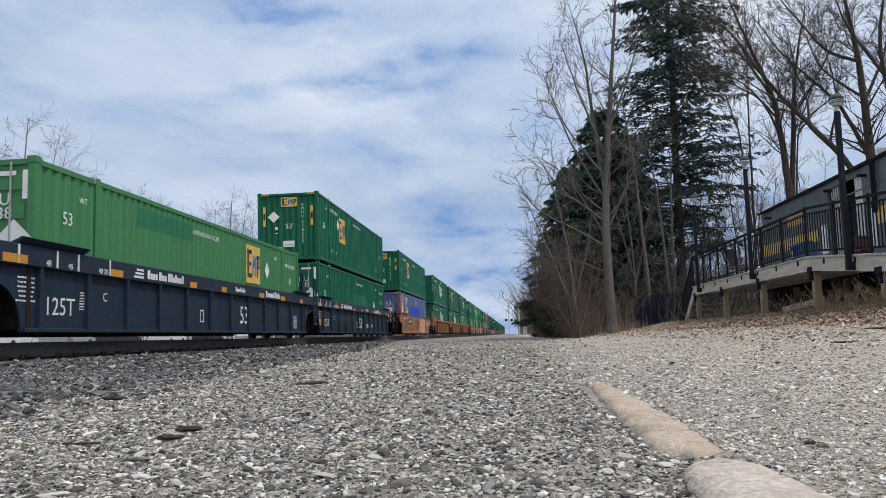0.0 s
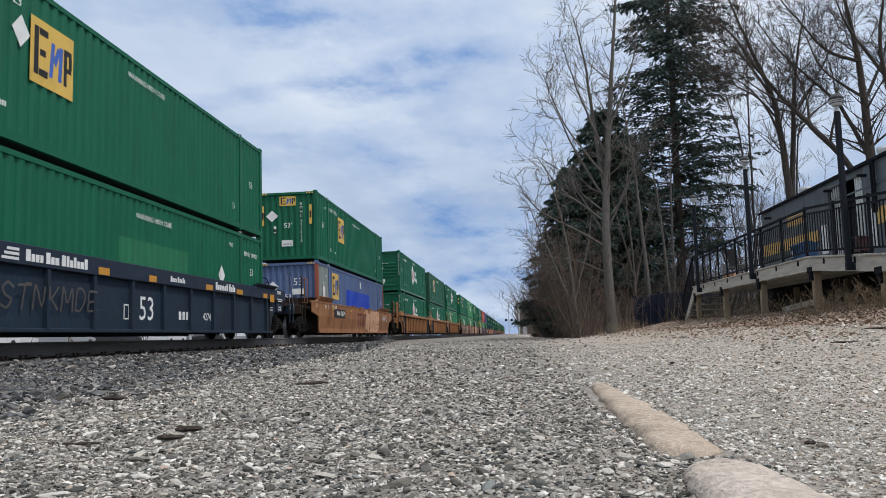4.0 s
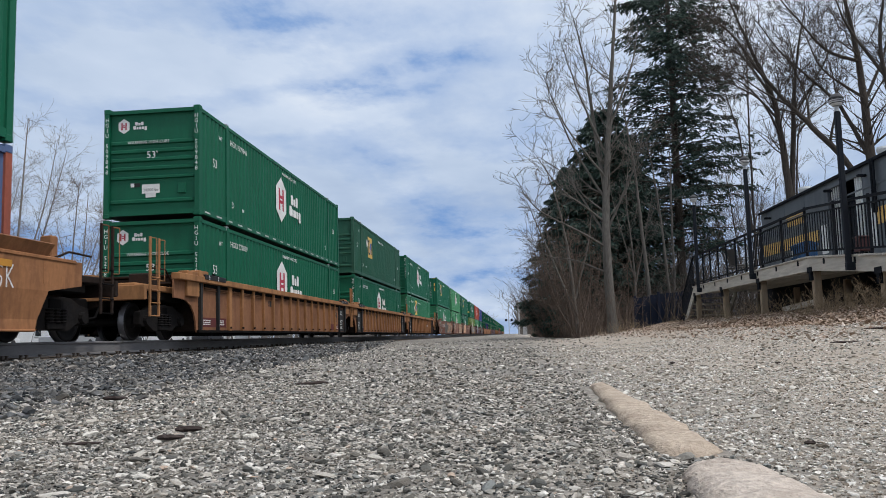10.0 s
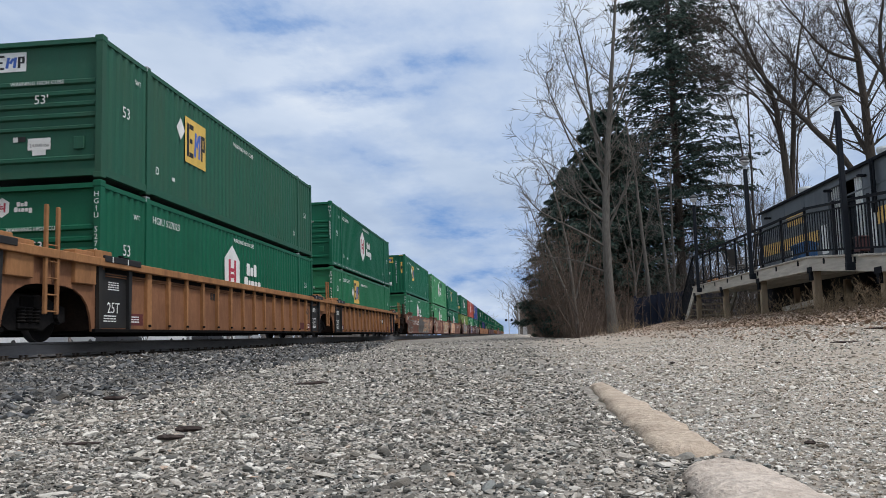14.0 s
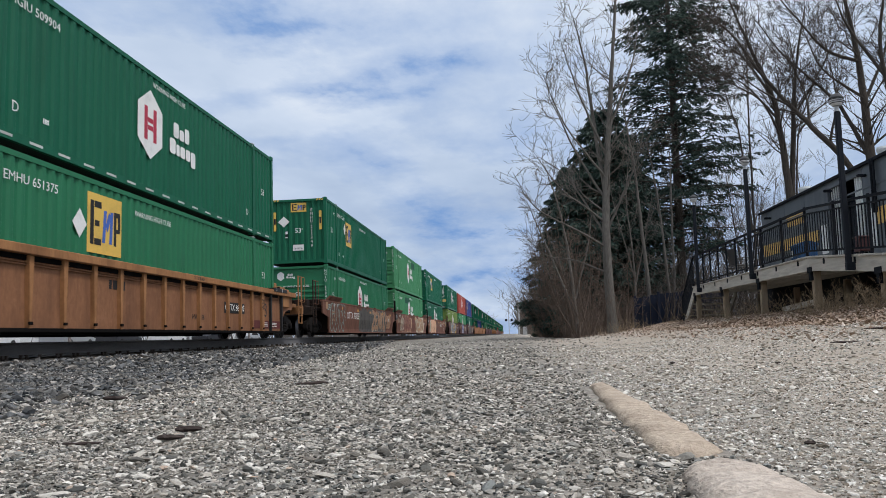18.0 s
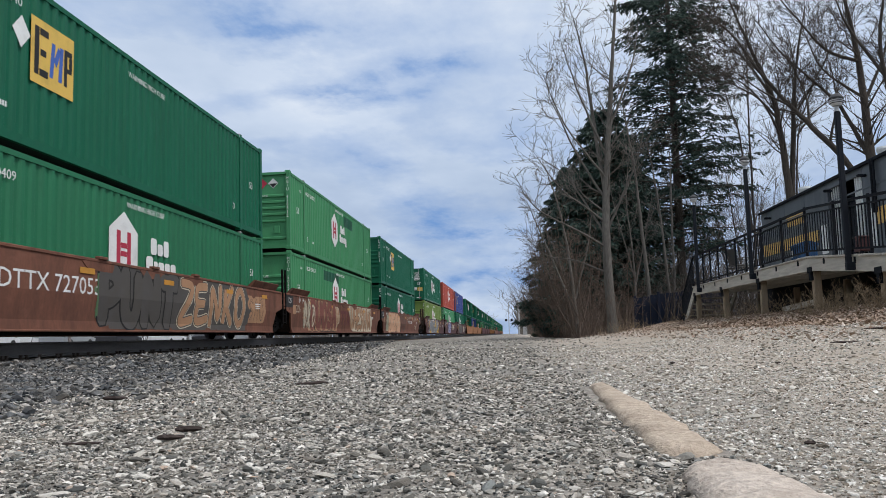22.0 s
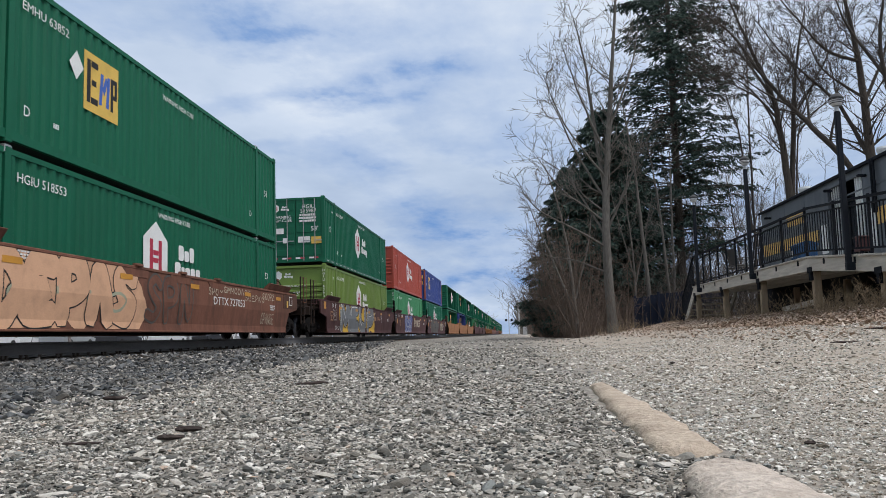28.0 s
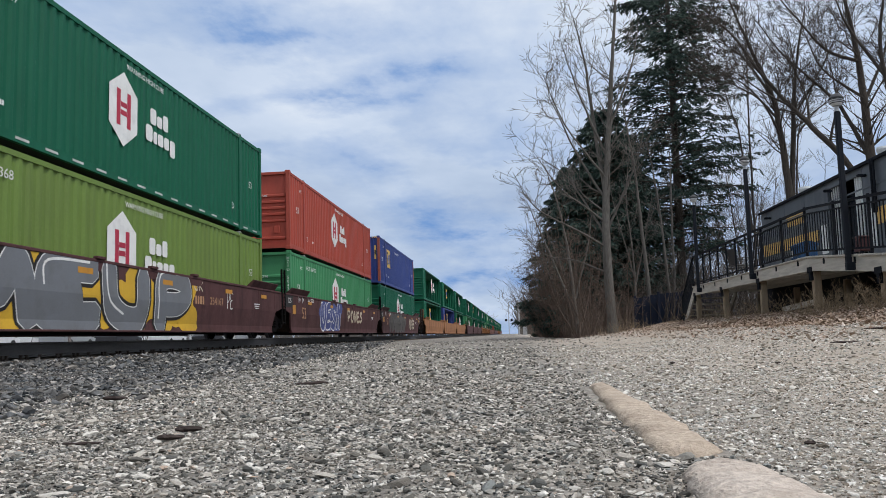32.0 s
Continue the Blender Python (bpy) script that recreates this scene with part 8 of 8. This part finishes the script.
# along the side, low and high edge, fill, rings, highlight, seed, stroke weight, cloud, letters, loose swirls
SPRAYS = {
    1: [(2.2, 5.9, 0.45, 1.0, "grey", (), "", 11, 0.10, "", (2, 11, 4, 14, 9, 7, 0, 12, 1))],
    2: [(9.3, 13.1, 0.22, 1.53, "peach", ((1.16, "maroon"),), "", 21, 0.40, "peach", (10, 11, 4, 1)), (14.4, 16.0, 0.78, 1.25, "white", (), "", 22, 0.10, "", (10, 5, 3, 7, 4, 7)), (9.1, 9.45, 0.24, 1.5, "maroon", (), "", 23, 0.5, "maroon", (11,)), (9.9, 10.5, 0.88, 1.12, "yellow", (), "", 24, 0.4, "yellow", (11,))],
    6: [(-0.45, 2.55, 0.20, 1.50, "brown", ((2.0, "teal"), (1.62, "brown"), (1.5, "grey")), "", 31, 0.22, "", (13, 2, 14, 4)), (-1.05, -0.35, 1.1, 1.4, "teal", (), "", 36, 0.2, "", (4, 2, 3, 1)), (5.9, 9.3, 0.22, 1.5, "grey", ((1.25, "black"),), "", 32, 0.42, "grey", (3, 2, 9, 14)), (5.75, 6.0, 0.3, 1.45, "green", (), "", 37, 0.5, "green", (11,)), (9.4, 13.9, 0.22, 1.52, "tan", ((1.5, "cream"), (1.25, "grey")), "", 33, 0.22, "grey", (8, 1, 9, 7, 6)), (14.2, 15.6, 0.45, 1.25, "tan", ((1.6, "grey"),), "", 34, 0.12, "tan", (4, 5, 6))],
    7: [(0.85, 2.6, 0.22, 1.5, "cream", ((2.6, "cream"), (2.1, "grey"), (1.6, "cream"), (1.25, "grey")), "", 41, 0.16, "", (), 3), (1.9, 6.3, 0.24, 1.52, "brick", ((1.62, "grey"), (1.42, "tan"), (1.14, "black")), "", 42, 0.34, "tan", (12, 2, 6, 4, 5)), (1.9, 6.3, 0.22, 0.55, "tan", ((1.5, "black"),), "", 45, 0.3, "black", (), 6), (5.9, 6.9, 0.24, 1.46, "tan", ((2.4, "cream"), (1.8, "tan"), (1.4, "cream")), "", 46, 0.14, "", (), 1), (9.3, 14.6, 0.24, 1.5, "tan", ((1.25, "black"),), "", 43, 0.30, "cream", (2, 10, 1, 4, 2, 5, 7)), (-0.1, 0.5, 0.85, 1.2, "cream", (), "", 47, 0.12, "", (8, 6, 13))],
    8: [(0.7, 1.6, 0.3, 1.3, "pale", (), "", 50, 0.3, "pale", (), 1), (1.25, 5.9, 0.22, 1.52, "peach", ((1.14, "black"),), "", 51, 0.46, "peach", (12, 1, 3, 5, 4)), (1.6, 5.6, 0.5, 1.0, "pale", ((1.8, "black"),), "", 55, 0.12, "", (6, 11, 11, 6)), (6.3, 8.8, 0.3, 1.45, "brown", ((1.5, "grey"),), "", 52, 0.22, "", (4, 3, 9)), (9.7, 10.4, 1.1, 1.35, "cream", (), "", 53, 0.1, "", (4, 3, 6)), (12.4, 14.2, 1.05, 1.3, "cream", (), "", 54, 0.08, "", (4, 2, 1, 3, 7, 6)), (13.9, 15.2, 0.36, 0.82, "cream", (), "", 56, 0.10, "", (13, 3, 5, 9, 13, 1)), (10.2, 12.9, 1.2, 1.42, "cream", (), "", 57, 0.10, "", (3, 2, 13, 0, 0, 6, 12, 5, 4, 7)), (14.0, 15.2, 1.15, 1.42, "cream", (), "", 58, 0.10, "", (4, 7, 6, 3, 8))],
    9: [(1.85, 10.3, 0.20, 1.53, "silver", ((1.34, "black"), (1.08, "white")), "white", 61, 0.40, "yellow", (0, 1, 2, 3)), (0.35, 1.05, 0.62, 1.25, "white", (), "", 62, 0.07, "", (3, 5, 7, 1, 7)), (0.9, 1.75, 0.26, 0.5, "white", (), "", 65, 0.10, "", (4, 9, 5, 8)), (10.3, 10.9, 1.15, 1.45, "cream", (), "", 64, 0.12, "", (6, 7)), (12.5, 13.0, 0.7, 1.35, "white", (), "", 63, 0.12, "", (3, 1))],
    10: [(3.6, 7.2, 0.25, 1.5, "blue", ((1.4, "white"),), "", 71, 0.30, "blue", (2, 1, 4, 5)), (8.6, 12.2, 0.6, 1.3, "cream", ((1.4, "maroon"),), "", 72, 0.18, "", (3, 6, 9, 1, 4))],
    11: [(2.0, 9.0, 0.25, 1.45, "grey", ((1.3, "black"),), "", 81, 0.40, "grey", (5, 10, 1, 4, 6)), (11.0, 14.0, 0.4, 1.3, "cream", ((1.4, "black"),), "", 82, 0.2, "", (9, 2, 4, 1))],
}
for i, (y, style, near, far, low, top) in enumerate(STACKS):
    car = well_car(style, CAR_LABELS[style], CL, near, far, SPRAYS.get(i))
    load(car, y, 0.0)
    for spec, z in ((low, FLOOR), (top, DECK)):
        if spec:
            load(container("shipping_container", LABELS[spec["colour"]], stacked=z > 1, **spec), y, z)

ROLLING = list(WHEELSETS)

# the rest of the train, far down the line
FAR_BOX = {}
FAR_ROW = [("orange", "deep hub", "royal deep", "hub hub"), ("maroon", "light hub", "hub deep", "hub hub"), ("tan", "hub hub", "light deep", "hub light"), ("brown", "deep hub", "hub hub", "red hub"), ("maroon", "hub deep", "hub hub", "light hub"), ("tan", "hub hub", "deep hub", "hub light"), ("brown", "hub hub", "light deep", "hub hub")]
y = 265.0
for style, *pairs in FAR_ROW:
    for k, pair in enumerate(pairs):
        load(well_car(style, CAR_LABELS[style], CL, k == 0, k == 2, None, False), y, 0.0)
        for name, z in zip(pair.split(), (FLOOR, DECK)):
            kind_ = (name, z > 1)
            if kind_ in FAR_BOX:
                box = copy_thing(FAR_BOX[kind_], pose(0, 0, 0))
            else:
                box = FAR_BOX[kind_] = container("shipping_container", LABELS[name], name, brand="emp" if name in ("deep", "royal") else "hub", logo_y=4.8 if name in ("deep", "royal") else 7.2, decals=False, fine=False, stacked=z > 1)
            load(box, y, z)
        y += 19.25 if k < 2 else 24.3


# ---------------------------------------------------------------- loose stones
def chip_shapes(seed, corners, count=24):
    """Angular stone shapes: hulls of a few points on a ball."""
    nr_ = np.random.default_rng(seed)
    out = []
    for _ in range(count):
        d = nr_.normal(size=(corners, 3))
        d = d / np.linalg.norm(d, axis=1, keepdims=True) * nr_.uniform(0.8, 1.05, (corners, 1))
        bm = bmesh.new()
        for q in d:
            bm.verts.new(q)
        bmesh.ops.convex_hull(bm, input=bm.verts)
        bm.verts.index_update()
        v = np.array([tuple(x.co) for x in bm.verts])
        f = np.array([[y.index for y in x.verts] for x in bm.faces])
        bm.free()
        out.append((v, f))
    return out


CHIPS = {n: chip_shapes(n, c) for n, c in ((0, 8), (1, 13), (2, 26))}


def stones(name, label, pts, size, mat, seed, sub=1, flatness=0.55, sink=0.25, spread=(0.4, 2.1), tilt=0.20):
    """Angular stones of uneven size lying on the ground at the given (x, y)."""
    nr = np.random.default_rng(seed)
    kinds = CHIPS[sub]
    n = len(pts)
    k = nr.integers(0, len(kinds), n)
    s = size * np.exp(nr.normal(0, 0.46, n)).clip(*spread) * 0.56
    sc = np.stack([s * nr.uniform(0.95, 1.9, n), s * nr.uniform(0.65, 1.15, n), s * nr.uniform(0.6, 1.3, n) * flatness], -1)
    tx, ty, a = nr.normal(0, tilt, n), nr.normal(0, tilt, n), nr.uniform(0, 2 * np.pi, n)
    base = ground_z(pts[:, 0], pts[:, 1]) + sc[:, 2] * (1 - 2 * sink)
    vs, fs, at = [], [], 0
    for j, (v0, f0) in enumerate(kinds):
        i = np.flatnonzero(k == j)
        v = v0[None] * sc[i][:, None, :]
        c, q = np.cos(tx[i])[:, None], np.sin(tx[i])[:, None]
        y1, z1 = v[:, :, 1] * c - v[:, :, 2] * q, v[:, :, 1] * q + v[:, :, 2] * c
        c, q = np.cos(ty[i])[:, None], np.sin(ty[i])[:, None]
        x1, z1 = v[:, :, 0] * c + z1 * q, -v[:, :, 0] * q + z1 * c
        c, q = np.cos(a[i])[:, None], np.sin(a[i])[:, None]
        w = np.stack([x1 * c - y1 * q + pts[i, 0, None], x1 * q + y1 * c + pts[i, 1, None], z1 + base[i, None]], -1)
        vs.append(w.reshape(-1, 3))
        fs.append((f0[None] + (np.arange(len(i)) * len(v0))[:, None, None]).reshape(-1, 3) + at)
        at += len(i) * len(v0)
    return tagged(new(name, np_mesh(name, np.concatenate(vs), np.concatenate(fs), mat)), label, "gravel", kind="stuff")


def lot_edge(y):
    """Where the lot ends and the ballast begins."""
    return -1.62 - 0.124 * np.asarray(y)


def in_view(nr, n, y0, y1, left=-0.74, right=0.50):
    """Even scatter over a wedge of ground before the camera."""
    y = np.sqrt(nr.uniform(y0 ** 2, y1 ** 2, n))
    x = y * nr.uniform(left, right, n)
    p = np.stack([x, y], -1)
    p = p[~((np.abs(p[:, 0] - 0.40) < 0.08) & (p[:, 1] < 4.2) & ((p[:, 1] < 1.58) | (p[:, 1] > 1.80)))]
    thin = (p[:, 0] > 0.5) & (nr.uniform(0, 1, len(p)) < 0.1)
    edge = p[:, 0] < lot_edge(p[:, 1]) - nr.uniform(-0.3, 0.7, len(p))
    return p[~(thin | edge)]


PALE_GRAVEL = stone_material("pale_bank_gravel", [(0.0, (0.05, 0.045, 0.038)), (0.10, (0.24, 0.20, 0.155)), (0.30, (0.50, 0.43, 0.35)), (0.44, (0.36, 0.37, 0.345)), (0.62, (0.62, 0.56, 0.475)), (0.8, (0.78, 0.735, 0.66)), (1.0, (0.92, 0.90, 0.85))])
nr = np.random.default_rng(77)


def gravel(name, label, pts, size, *rest, **more):
    """Grey stones on the lot, paler ones past the kerb."""
    past = pts[:, 0] > 0.42 + 0.1 * np.sin(pts[:, 1] * 5)
    stones(name, label, pts[~past], size, GRAVEL, *rest, **more)
    stones("pale_" + name, "pale tan and white " + label.split(" ", 2)[2], pts[past], size * 0.85, PALE_GRAVEL, *rest, **more)


gravel("large_gravel", "pale and grey gravel stones on the lot", in_view(nr, 620, 1.12, 2.7), 0.0160, 1, 2, 0.5, 0.25)
gravel("loose_gravel", "mixed grey and white gravel on the lot", in_view(nr, 12500, 1.12, 2.7), 0.0079, 5, 1, 0.6, 0.2)
gravel("fine_gravel", "fine gravel chips between larger stones", in_view(nr, 30000, 1.12, 2.7), 0.0052, 6, 0, 0.65, 0.15)
gravel("lot_gravel", "mixed grey and white gravel stones on the lot", in_view(nr, 13000, 2.7, 5.4), 0.0102, 2, 1, 0.6, 0.2)
gravel("lot_gravel_fine", "fine grey gravel chips across the lot", in_view(nr, 36000, 2.7, 5.4), 0.0074, 13, 0, 0.65, 0.15)
gravel("lot_gravel_large", "larger gravel stones on the lot", in_view(nr, 1100, 2.7, 7.0), 0.0205, 7, 1, 0.45)
gravel("far_gravel", "mixed gravel stones farther across the lot", in_view(nr, 36000, 5.4, 16.0), 0.0165, 3, 0, 0.65, 0.15)
stones("distant_gravel", "coarse gravel far across the lot", in_view(nr, 5500, 14.0, 40.0, -0.35, 0.40), 0.034, GRAVEL, 9, 0, 0.6)
stones("bank_gravel", "small pale gravel on the rising bank", np.stack([nr.uniform(0.6, 5.2, 13000), nr.uniform(3.5, 13.5, 13000)], -1), 0.016, PALE_GRAVEL, 10, 0, 0.5, 0.2)
e = np.stack([nr.uniform(-8.36, -1.7, 84000), nr.uniform(2.4, 22.0, 84000)], -1)
e = e[(e[:, 1] > -e[:, 0] * 1.36) & (e[:, 0] < lot_edge(e[:, 1]) + nr.uniform(-0.45, 0.30, len(e)))]
near = e[:, 1] < 10.0
stones("ballast_stones", "dark grey crushed ballast stones beside the rails", e[near], 0.0255, BALLAST, 4, 0, 0.62, 0.2, tilt=0.32)
stones("far_ballast", "dark grey crushed ballast along the rails", e[~near][::4], 0.050, BALLAST, 11, 0, 0.6, 0.15, tilt=0.32)
g = np.stack([nr.uniform(-8.0, -2.4, 6500), nr.uniform(22.0, 55.0, 6500)], -1)
stones("distant_ballast", "dark grey ballast farther along the rails", g[g[:, 0] < lot_edge(g[:, 1]) + nr.uniform(-0.4, 0.4, len(g))], 0.066, BALLAST, 12, 0, 0.7, 0.15)
o = np.stack([nr.uniform(-2.4, 6.0, 2500), nr.uniform(-5.0, 9.0, 2500)], -1)
o = o[(o[:, 1] < 1.2) | (o[:, 0] > 0.46 * o[:, 1]) | (o[:, 0] < -0.70 * o[:, 1])]
stones("outlying_gravel", "scattered tan gravel at the edge of the lot", o, 0.017, PALE_GRAVEL, 14, 0, 0.6, 0.15)


# ---------------------------------------------------------------- movement
def motions():
    """The train rolls by towards the camera; the clouds drift."""
    times = [0, 0.5, 1, 1.5, 2, 3, 4, 8, 12, 16, 20, 24, 28, 32]
    for ob, y, z in TRAIN:
        lift = pose(TRACK_X, 0, RAIL_Z, 0, -0.79, 0)
        walk(ob, [(t, Matrix.Translation((0, y - run(t), 0)) @ lift @ Matrix.Translation((0, 0, z))) for t in times])
    ticks = [i * 0.1 for i in range(321)]
    for w, a in ROLLING:
        walk(w, [(t, Matrix.Translation((0, a, 0.42)) @ Matrix.Rotation(run(t) / 0.42, 4, "X")) for t in ticks])
    walk(CLOUDS, [(0, pose(0, 0, 0)), (32, pose(-58.0, 72.0, 0))])


motions()
